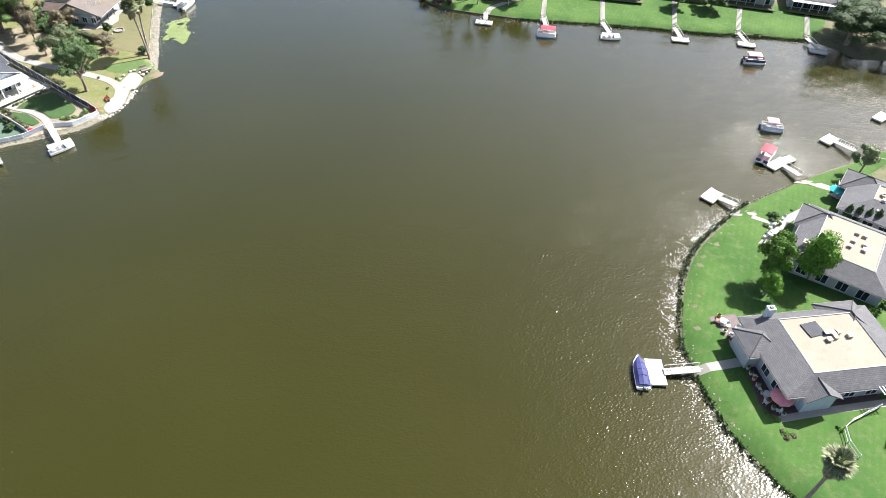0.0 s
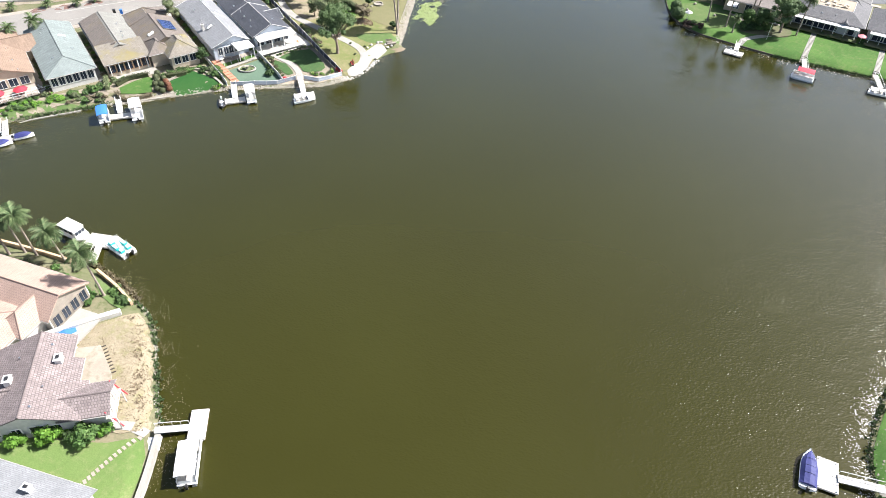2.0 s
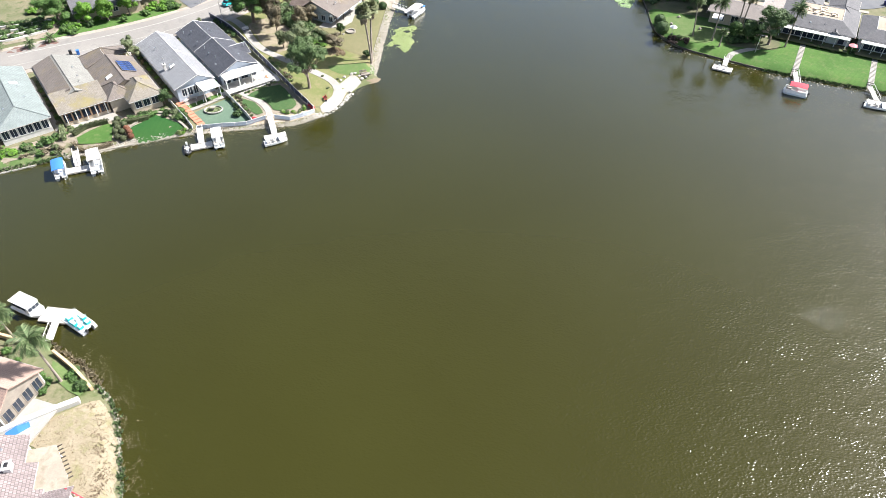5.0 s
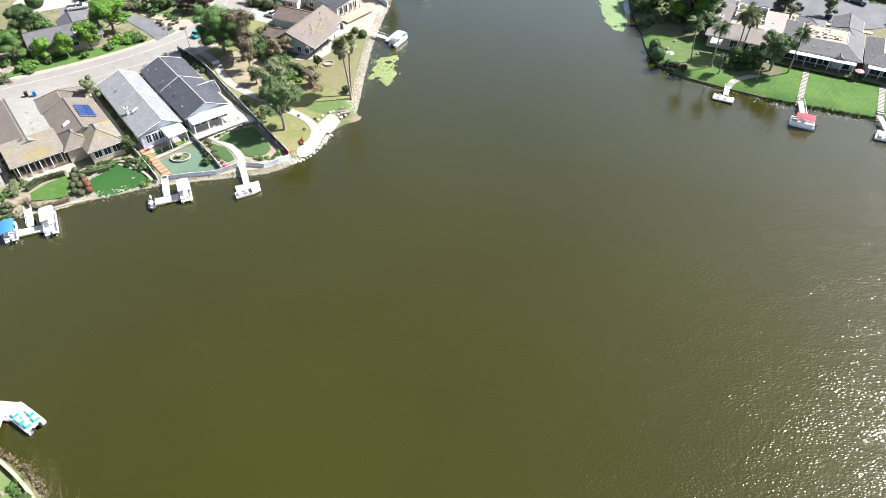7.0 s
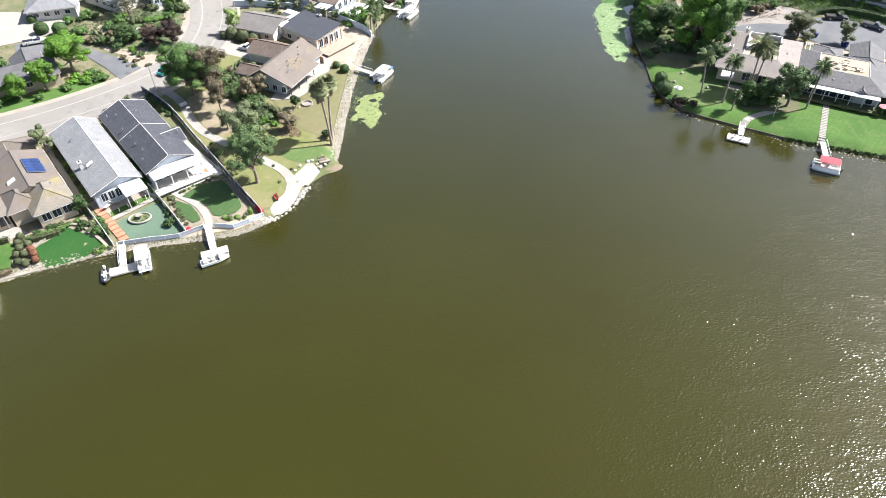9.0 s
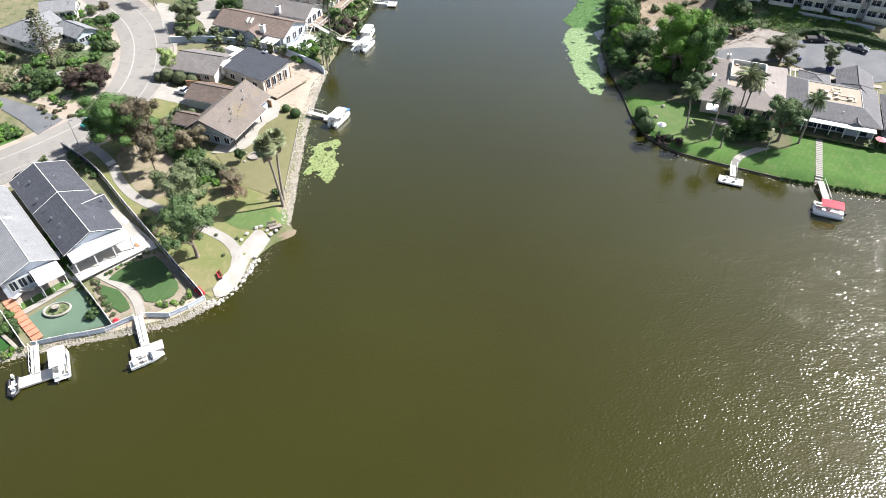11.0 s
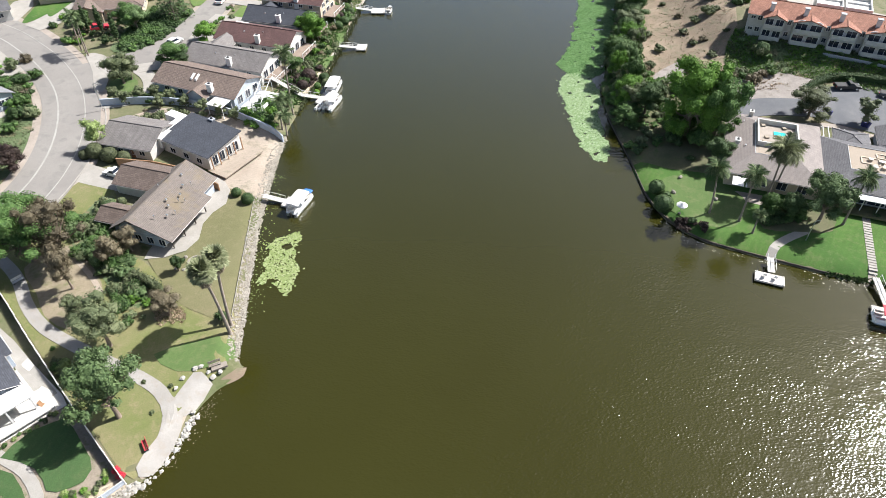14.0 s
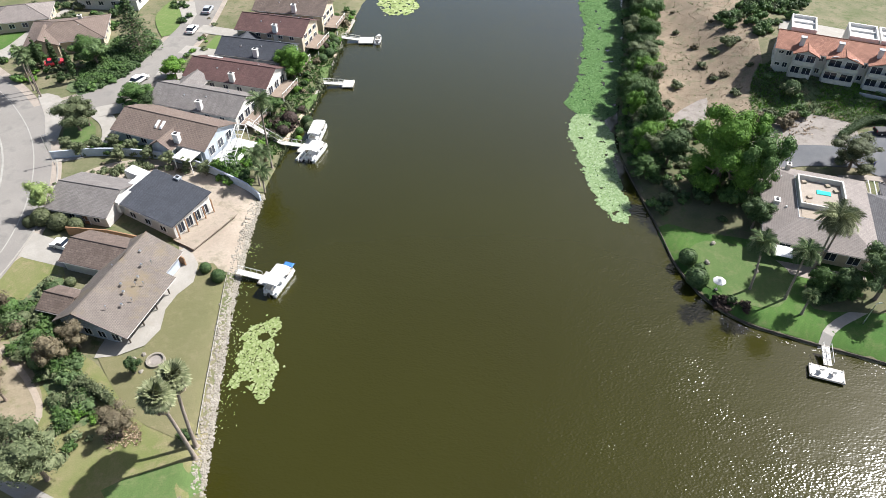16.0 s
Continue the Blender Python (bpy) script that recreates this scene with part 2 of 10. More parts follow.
M["sidewalk"] = surface("sidewalk_concrete", (0.28, 0.238, 0.2), (0.345, 0.3, 0.255), 0.4, 6.0, 0.85, 0.2, 0.02, (0.235, 0.2, 0.165), 0.9)
M["sand"] = surface("bank_gravel", (0.36, 0.29, 0.21), (0.46, 0.39, 0.3), 0.4, 4.0, 0.95, 0.6, 0.08, (0.27, 0.22, 0.15), 1.0)
M["road_paint"] = surface("faded_road_paint", (0.29, 0.282, 0.255), (0.352, 0.343, 0.317), 0.4, 5.0, 0.9, 0.1, 0.01, (0.24, 0.225, 0.2), 0.8)
M["garden_soil"] = surface("grey_brown_mulch", (0.2, 0.165, 0.125), (0.29, 0.245, 0.19), 0.5, 3.5, 0.95, 0.7, 0.08, (0.12, 0.13, 0.06), 0.9)
M["brickpave"] = surface("red_brick_paving", (0.42, 0.17, 0.1), (0.5, 0.22, 0.14), 0.8, 5.0, 0.85, 0.3, 0.03)
M["patio_red"] = surface("maroon_patio_tile", (0.06, 0.032, 0.032), (0.1, 0.052, 0.048), 0.8, 5.0, 0.6, 0.2, 0.02)
M["rock"] = surface("pale_riprap_rock", (0.211, 0.189, 0.154), (0.334, 0.308, 0.264), 0.8, 5.0, 0.9, 0.6, 0.08, (0.2, 0.18, 0.14), 1.5)
M["rock_white"] = surface("bleached_boulder", (0.334, 0.317, 0.282), (0.44, 0.422, 0.387), 0.8, 5.0, 0.9, 0.6, 0.08, (0.28, 0.26, 0.22), 1.5)
M["rock_dark"] = surface("weedy_bank_rock", (0.08, 0.08, 0.05), (0.16, 0.15, 0.1), 0.8, 5.0, 0.9, 0.6, 0.08, (0.05, 0.06, 0.02), 1.5)
M["white"] = paint("white_paint", (0.666, 0.657, 0.639), 0.5)
M["stucco"] = paint("white_stucco", (0.576, 0.558, 0.526), 0.85)
M["stucco_blue"] = paint("blue_grey_siding", (0.44, 0.49, 0.56), 0.8)
M["stucco_tan"] = paint("tan_stucco", (0.5, 0.42, 0.32), 0.85)
M["stucco_grey"] = paint("grey_siding", (0.36, 0.38, 0.41), 0.8)
M["deck"] = surface("white_dock_boards", (0.499, 0.477, 0.439), (0.602, 0.581, 0.542), 0.8, 7.0, 0.75, 0.25, 0.02, (0.44, 0.415, 0.365), 1.3)
M["grey_wood"] = surface("weathered_boards", (0.4, 0.37, 0.33), (0.52, 0.48, 0.43), 0.8, 7.0, 0.85, 0.3, 0.02)
M["wood_dark"] = surface("wet_dark_timber", (0.055, 0.045, 0.035), (0.1, 0.085, 0.065), 0.8, 6.0, 0.85, 0.4, 0.03)
M["deck_brown"] = surface("weathered_brown_deck", (0.2, 0.155, 0.12), (0.28, 0.22, 0.175), 0.8, 7.0, 0.85, 0.3, 0.02)
M["gutter"] = paint("weathered_gutter", (0.36, 0.34, 0.32), 0.6)
M["timber_grey"] = surface("weathered_timber_wall", (0.2, 0.17, 0.14), (0.28, 0.245, 0.205), 0.8, 5.0, 0.85, 0.3, 0.02)
M["wood"] = paint("stained_wood", (0.3, 0.17, 0.09), 0.7)
M["wood_pale"] = paint("pale_wood", (0.55, 0.38, 0.24), 0.7)
M["float"] = paint("dock_float", (0.1, 0.1, 0.1), 0.7)
M["metal"] = paint("brushed_aluminium", (0.7, 0.71, 0.72), 0.3, 0.9)
M["dark"] = paint("black_plastic", (0.02, 0.02, 0.022), 0.5)
M["rubber"] = paint("tyre_rubber", (0.025, 0.025, 0.025), 0.85)
M["glass"] = glass_material("window_glass", (0.015, 0.02, 0.03))
M["solar"] = glass_material("solar_cells", (0.012, 0.024, 0.075), 0.25)
M["pool"] = glass_material("pool_water", (0.02, 0.36, 0.32))
M["red"] = paint("red_canvas", (0.5, 0.03, 0.05), 0.7)
M["pink"] = paint("coral_canvas", (0.75, 0.28, 0.3), 0.8)
M["navy"] = paint("navy_canvas", (0.025, 0.03, 0.14), 0.7)
M["slate_paint"] = paint("dark_grey_car_paint", (0.09, 0.1, 0.11), 0.35)
M["blue"] = paint("blue_canvas", (0.035, 0.16, 0.5), 0.7)
M["teal"] = paint("teal_gelcoat", (0.02, 0.42, 0.42), 0.35)
M["gelcoat"] = paint("white_gelcoat", (0.76, 0.76, 0.75), 0.3, 0, 0.08)
M["hull_dark"] = paint("dark_hull", (0.03, 0.035, 0.07), 0.35)
M["seat"] = paint("boat_upholstery", (0.5, 0.47, 0.42), 0.7)
M["flower"] = paint("red_flowers", (0.6, 0.02, 0.05), 0.8)
M["bark"] = surface("grey_bark", (0.17, 0.13, 0.1), (0.25, 0.2, 0.16), 2.0, 8.0, 0.95, 0.8, 0.05, space="Object")
M["palm_bark"] = surface("palm_bark", (0.2, 0.16, 0.13), (0.3, 0.26, 0.22), 2.0, 8.0, 0.95, 0.9, 0.05, space="Object")
M["leaf"] = foliage("leaf_green", (0.043, 0.09, 0.024), (0.07, 0.134, 0.035), (0.112, 0.18, 0.055))
M["leaf_bright"] = foliage("leaf_bright_green", (0.068, 0.15, 0.02), (0.102, 0.215, 0.028), (0.155, 0.28, 0.046))
M["leaf_dark"] = foliage("leaf_dark_green", (0.03, 0.06, 0.02), (0.05, 0.09, 0.03), (0.085, 0.128, 0.047))
M["leaf_olive"] = foliage("leaf_olive", (0.075, 0.095, 0.045), (0.11, 0.135, 0.065), (0.17, 0.19, 0.1))
M["leaf_grey"] = foliage("leaf_grey_green", (0.064, 0.108, 0.04), (0.098, 0.155, 0.058), (0.148, 0.21, 0.09))
M["leaf_rust"] = foliage("leaf_rust", (0.095, 0.078, 0.048), (0.135, 0.112, 0.07), (0.18, 0.155, 0.1))
M["leaf_purple"] = foliage("leaf_purple", (0.031, 0.021, 0.019), (0.05, 0.032, 0.027), (0.071, 0.053, 0.04))
M["leaf_yellow"] = foliage("leaf_yellow_green", (0.14, 0.19, 0.06), (0.2, 0.26, 0.09), (0.28, 0.34, 0.14))
M["leaf_red"] = foliage("leaf_reddish", (0.12, 0.05, 0.03), (0.18, 0.075, 0.045), (0.24, 0.12, 0.07))
M["leaf_dim"] = foliage("leaf_dusty_olive", (0.045, 0.056, 0.026), (0.072, 0.085, 0.04), (0.115, 0.13, 0.068))
M["frond"] = foliage("palm_frond", (0.06, 0.1, 0.038), (0.1, 0.142, 0.06), (0.17, 0.2, 0.1))
M["frond_fan"] = foliage("fan_palm_frond", (0.11, 0.13, 0.06), (0.175, 0.195, 0.1), (0.27, 0.285, 0.165))
M["frond_dead"] = foliage("dry_palm_skirt", (0.16, 0.12, 0.08), (0.22, 0.18, 0.12), (0.3, 0.25, 0.18))
M["dry_brush"] = foliage("dry_brush", (0.25, 0.18, 0.12), (0.34, 0.26, 0.18), (0.44, 0.36, 0.26))
M["lily_light"] = foliage("lily_pad_pale", (0.12, 0.2, 0.075), (0.185, 0.265, 0.12), (0.3, 0.37, 0.23))
M["lily_green"] = foliage("lily_pad_green", (0.036, 0.092, 0.022), (0.062, 0.14, 0.034), (0.13, 0.22, 0.085))
M["lily_lime"] = foliage("lily_pad_lime", (0.18, 0.24, 0.075), (0.26, 0.32, 0.125), (0.39, 0.43, 0.23))
M["r_brown"] = roofing("brown_tile_roof", (0.115, 0.085, 0.07), (0.165, 0.125, 0.105), 0.5, 0.36, 0.8)
M["r_tile"] = roofing("ribbed_brown_tile_roof", (0.165, 0.122, 0.1), (0.215, 0.165, 0.138), 0.32, 0.4, 1.0, None, 0.05)
M["r_taupe"] = roofing("taupe_shingle_roof", (0.15, 0.126, 0.11), (0.18, 0.153, 0.134), 0.3, 0.3, 0.5, (0.165, 0.128, 0.072))
M["r_tan"] = roofing("tan_tile_roof", (0.225, 0.155, 0.112), (0.265, 0.188, 0.138), 0.32, 0.34, 0.7)
M["r_pink"] = roofing("pink_tile_roof", (0.361, 0.249, 0.202), (0.404, 0.284, 0.232), 0.32, 0.36, 0.8)
M["r_mauve"] = roofing("mauve_tile_roof", (0.178, 0.144, 0.14), (0.265, 0.218, 0.212), 0.34, 0.38, 1.0, None, 0.045)
M["r_teal"] = roofing("grey_green_shingle_roof", (0.176, 0.205, 0.198), (0.211, 0.241, 0.232), 0.6, 0.25, 0.35)
M["r_olive"] = roofing("grey_olive_shingle_roof", (0.2, 0.196, 0.178), (0.235, 0.23, 0.21), 0.6, 0.25, 0.35)
M["r_moss"] = roofing("mossy_shingle_roof", (0.178, 0.156, 0.127), (0.232, 0.207, 0.172), 0.6, 0.25, 0.5, (0.2, 0.165, 0.05))
M["r_grey"] = roofing("pale_grey_shingle_roof", (0.2, 0.203, 0.212), (0.245, 0.249, 0.258), 0.6, 0.25, 0.35)
M["r_slate"] = roofing("charcoal_shingle_roof", (0.045, 0.048, 0.06), (0.075, 0.08, 0.095), 0.6, 0.25, 0.5)
M["r_darkgrey"] = roofing("dark_grey_shingle_roof", (0.04, 0.045, 0.057), (0.058, 0.063, 0.077), 0.6, 0.25, 0.5)
M["r_midgrey"] = roofing("mid_grey_shingle_roof", (0.098, 0.096, 0.102), (0.135, 0.132, 0.138), 0.6, 0.25, 0.5)
M["r_stone"] = roofing("warm_grey_shingle_roof", (0.165, 0.15, 0.142), (0.215, 0.198, 0.188), 0.6, 0.25, 0.5)
M["r_maroon"] = roofing("maroon_shingle_roof", (0.09, 0.045, 0.042), (0.13, 0.07, 0.062), 0.5, 0.3, 0.6)
M["r_warm"] = roofing("warm_taupe_shingle_roof", (0.212, 0.184, 0.169), (0.246, 0.215, 0.199), 0.6, 0.25, 0.3)
M["r_red"] = roofing("terracotta_tile_roof", (0.25, 0.105, 0.065), (0.36, 0.17, 0.115), 0.4, 0.34, 0.8)
M["r_flat"] = surface("tan_roll_roofing", (0.28, 0.232, 0.18), (0.34, 0.285, 0.228), 0.25, 4.0, 0.9, 0.2, 0.02, (0.25, 0.205, 0.155), 0.5)

# ---------------------------------------------------------------- mesh helpers
class Geo:
    """Collects vertices and faces for one mesh."""

    def __init__(self):
        self.v, self.f, self.uv = [], [], False

    def add(self, verts, faces):
        o = len(self.v)
        self.v += [tuple(p) for p in verts]
        self.f += [tuple(i + o for i in f) for f in faces]
        return self

    def box(self, cx, cy, cz, sx, sy, sz, rz=0.0, taper=1.0):
        c, s = math.cos(radians(rz)), math.sin(radians(rz))
        pts = []
        for z, k in ((-0.5, 1.0), (0.5, taper)):
            for x, y in ((-0.5, -0.5), (0.5, -0.5), (0.5, 0.5), (-0.5, 0.5)):
                X, Y = x * sx * k, y * sy * k
                pts.append((cx + c * X - s * Y, cy + s * X + c * Y, cz + z * sz))
        return self.add(pts, [(3, 2, 1, 0), (4, 5, 6, 7), (0, 1, 5, 4), (1, 2, 6, 5), (2, 3, 7, 6), (3, 0, 4, 7)])

    def prism(self, outline, z0, z1):
        n = len(outline)
        pts = [(x, y, z0) for x, y in outline] + [(x, y, z1) for x, y in outline]
        return self.add(pts, [tuple(range(n - 1, -1, -1)), tuple(range(n, 2 * n))] + [(i, (i + 1) % n, n + (i + 1) % n, n + i) for i in range(n)])

    def tube(self, pts, radii, n=8):
        rings = []
        pts = [Vector(p) for p in pts]
        for i, p in enumerate(pts):
            d = (pts[min(i + 1, len(pts) - 1)] - pts[max(i - 1, 0)]).normalized()
            a = d.cross(Vector((0, 0, 1)) if abs(d.z) < 0.9 else Vector((1, 0, 0))).normalized()
            b = d.cross(a)
            rings.append([p + (a * math.cos(k * math.tau / n) + b * math.sin(k * math.tau / n)) * radii[i] for k in range(n)])
        verts = [q for r in rings for q in r]
        faces = [(i * n + k, i * n + (k + 1) % n, (i + 1) * n + (k + 1) % n, (i + 1) * n + k) for i in range(len(pts) - 1) for k in range(n)]
        faces += [tuple(range(n)), tuple(range(len(verts) - 1, len(verts) - n - 1, -1))]
        return self.add(verts, faces)

    def bar(self, a, b, r=0.04, n=6):
        return self.tube([a, b], [r, r], n)

    def loft(self, rings, closed=True):
        """Rings of equal length joined to a skin, capped at both ends."""
        n = len(rings[0])
        verts = [p for r in rings for p in r]
        faces = [(i * n + k, i * n + (k + 1) % n, (i + 1) * n + (k + 1) % n, (i + 1) * n + k) for i in range(len(rings) - 1) for k in range(n if closed else n - 1)]
        faces += [tuple(range(n - 1, -1, -1)), tuple(range(len(verts) - n, len(verts)))]
        return self.add(verts, faces)

    def blob(self, cx, cy, cz, rx, ry, rz, rng, rough=0.2):
        """A rough stone-like lump."""
        t = (1 + 5 ** 0.5) / 2
        base = [(-1, t, 0), (1, t, 0), (-1, -t, 0), (1, -t, 0), (0, -1, t), (0, 1, t), (0, -1, -t), (0, 1, -t), (t, 0, -1), (t, 0, 1), (-t, 0, -1), (-t, 0, 1)]
        tri = [(0, 11, 5), (0, 5, 1), (0, 1, 7), (0, 7, 10), (0, 10, 11), (1, 5, 9), (5, 11, 4), (11, 10, 2), (10, 7, 6), (7, 1, 8), (3, 9, 4), (3, 4, 2), (3, 2, 6), (3, 6, 8), (3, 8, 9), (4, 9, 5), (2, 4, 11), (6, 2, 10), (8, 6, 7), (9, 8, 1)]
        a = rng.uniform(0, math.tau)
        c, s = math.cos(a), math.sin(a)
        pts = []
        for x, y, z in base:
            k = (1 + rng.uniform(-rough, rough)) / 1.9
            X, Y = x * k * rx, y * k * ry
            pts.append((cx + c * X - s * Y, cy + s * X + c * Y, cz + z * k * rz))
        return self.add(pts, tri)

    def mesh(self, name, mat, smooth=False):
        me = bpy.data.meshes.new(name)
        me.from_pydata(self.v, [], self.f)
        me.materials.append(mat)
        if self.uv:
            face_uv(me)
        if smooth:
            me.polygons.foreach_set("use_smooth", [True] * len(me.polygons))
        me.update()
        return me


def face_uv(me):
    """UV in metres on every face: u level along it, v up its slope."""
    lay = me.uv_layers.new(name="UVMap")
    me.update()
    for p in me.polygons:
        n = p.normal
        u = Vector((-n.y, n.x, 0))
        u = u.normalized() if u.length > 1e-4 else Vector((1, 0, 0))
        w = n.cross(u)
        for li in p.loop_indices:
            co = me.vertices[me.loops[li].vertex_index].co
            lay.data[li].uv = (co.dot(u), co.dot(w))


def part(name, geo, mat, parent, label="", smooth=False):
    """One mesh object under a thing or a part."""
    ob = new(name, geo.mesh(name, M[mat], smooth) if isinstance(geo, Geo) else geo)
    ob.parent = parent
    return tagged(ob, label=label)


def thing(name, m, label, category, group="", kind=""):
    """An Empty at the base of a thing that parents its parts."""
    ob = new(name)
    ob.matrix_basis = m
    ob.empty_display_size = 0.3
    return tagged(ob, label, category, group, kind)


def single(name, geo, mat, m, label, category, group="", kind="", smooth=False):
    ob = new(name, geo.mesh(name, M[mat], smooth) if isinstance(geo, Geo) else geo)
    ob.matrix_basis = m
    return tagged(ob, label, category, group, kind)


def spline(pts, step=2.0, closed=False):
    """A smooth line through points."""
    P = [Vector((*p, 0)) for p in pts]
    n, out = len(P), []
    for i in range(n if closed else n - 1):
        a, b = P[i], P[(i + 1) % n]
        z = P[i - 1] if (i or closed) else a * 2 - b
        c = P[(i + 2) % n] if (closed or i + 2 < n) else b * 2 - a
        k = max(1, int((b - a).length / step))
        for j in range(k):
            t = j / k
            q = 0.5 * (2 * a + (b - z) * t + (2 * z - 5 * a + 4 * b - c) * t * t + (3 * a - z - 3 * b + c) * t ** 3)
            out.append((q.x, q.y))
    if not closed:
        out.append(tuple(P[-1][:2]))
    return out


# ---------------------------------------------------------------- the lake and the land
NEAR_WEST = [(-14, -250), (-14, 0), (-15.6, 47), (-17.3, 55.5), (-20.2, 62), (-22.3, 66.6), (-24.7, 71.5), (-27.3, 75), (-30, 77), (-34, 79.9), (-39.4, 82.8), (-45, 84.5), (-57.4, 87.3), (-80, 91), (-150, 90), (-240, 80)]
WEST = [(-240, 96), (-150, 98), (-100, 112), (-78, 121), (-72.4, 123.9), (-66.5, 126.7), (-62, 129.5), (-54.3, 132.6), (-48, 135.8), (-38.5, 139.6), (-31.9, 141.3), (-24.5, 142.9), (-17.1, 144.7), (-12.5, 148), (-8.5, 154), (-7.3, 157.4), (-6.1, 160.1), (-4.2, 162.5), (0, 165), (-2.4, 167.3), (-2.5, 174), (-2.6, 184), (-2.4, 199), (-1.3, 214), (0, 224.8), (1.8, 234), (3.8, 241.5), (6.8, 250.5), (10, 262), (13, 276), (16, 291), (19.5, 306), (26, 340), (30, 460)]
EAST = [(150, 460), (112, 345), (95, 305), (88.4, 284), (81, 263), (74.6, 246), (70.5, 233), (69.2, 219), (69.2, 208), (68.8, 198), (70.5, 190.5), (74, 185.5), (78.2, 182.6), (84.5, 179), (92, 175), (98, 172.5), (112.6, 167.2), (125.5, 162), (140.9, 155.4), (151, 152), (165, 146.2), (169.5, 140.5), (171, 135.5), (182, 131.5), (240, 118)]
NEAR_EAST = [(240, 100), (180, 101.5), (147.5, 99), (135.3, 96.7), (123.7, 94.5), (115, 92.3), (105.8, 90), (96.6, 85.7), (89.2, 81.4), (84.5, 77.2), (80.2, 71.7), (76.9, 66.5), (75, 62.4), (73.9, 56), (73.4, 49), (74.4, 43.4), (76, 37), (80, 20), (90, -60), (95, -250)]
SHORE = np.array([p for bank in (NEAR_WEST, WEST, EAST, NEAR_EAST) for p in spline(bank, 2.0)])
SHORE_A, SHORE_B = SHORE, np.roll(SHORE, -1, 0)
SHORE_D = SHORE_B - SHORE_A
SHORE_L = (SHORE_D ** 2).sum(1) + 1e-9


def inland(x, y):
    """Metres from the shoreline, positive on land."""
    x, y = np.atleast_1d(np.asarray(x, float)), np.atleast_1d(np.asarray(y, float))
    out = np.empty(x.shape)
    for s in range(0, x.size, 4000):
        px, py = x[s:s + 4000, None], y[s:s + 4000, None]
        t = np.clip(((px - SHORE_A[:, 0]) * SHORE_D[:, 0] + (py - SHORE_A[:, 1]) * SHORE_D[:, 1]) / SHORE_L, 0, 1)
        dist = np.sqrt(((px - SHORE_A[:, 0] - t * SHORE_D[:, 0]) ** 2 + (py - SHORE_A[:, 1] - t * SHORE_D[:, 1]) ** 2).min(1))
        cross = ((SHORE_A[:, 1] > py) != (SHORE_B[:, 1] > py)) & (px < SHORE_D[:, 0] * (py - SHORE_A[:, 1]) / np.where(SHORE_D[:, 1] == 0, 1e-9, SHORE_D[:, 1]) + SHORE_A[:, 0])
        out[s:s + 4000] = np.where(cross.sum(1) % 2 == 1, -dist, dist)
    return out


def ease(d, a, b):
    t = np.clip((d - a) / (b - a), 0, 1)
    return t * t * (3 - 2 * t)


def heights(x, y):
    x, y = np.atleast_1d(np.asarray(x, float)), np.atleast_1d(np.asarray(y, float))
    d = inland(x, y)
    z = 1.0 * ease(d, 0, 2.6) + 0.9 * ease(d, 2, 26) + 0.9 * ease(d, 22, 60) + 2.5 * ease(d, 60, 200)
    z += 2.6 * np.exp(-(((x - 122) / 22) ** 2 + ((y - 262) / 26) ** 2)) + 1.0 * ease(x, 92, 106) * ease(y, 204, 226)
    z += 2.4 * ease(0.49 * x + 0.87 * y, 258, 267) * ease(x, 100, 110)
    return np.where(d < 0, np.maximum(-2.5, d * 0.45), z)


def ground_z(x, y):
    return float(heights(x, y)[0])


STEP = 2.0


def terrain():
    xs, ys = np.arange(-150, 200.1, STEP), np.arange(-20, 360.1, STEP)
    far_x = np.r_[-2500, -1200, -600, -300, xs, 320, 600, 1200, 2500]
    far_y = np.r_[-2500, -1200, -500, -150, ys, 480, 800, 1400, 2500]
    X, Y = np.meshgrid(far_x, far_y)
    Z = heights(X.ravel(), Y.ravel())
    nx, ny = len(far_x), len(far_y)
    i = np.arange(nx * ny).reshape(ny, nx)
    faces = np.stack([i[:-1, :-1], i[:-1, 1:], i[1:, 1:], i[1:, :-1]], -1).reshape(-1, 4)
    me = bpy.data.meshes.new("ground")
    me.from_pydata(np.c_[X.ravel(), Y.ravel(), Z].tolist(), [], faces.tolist())
    me.materials.append(M["ground"])
    me.polygons.foreach_set("use_smooth", [True] * len(me.polygons))
    return tagged(new("ground", me), "brown and green soil banks around the lake", "ground", kind="structure")


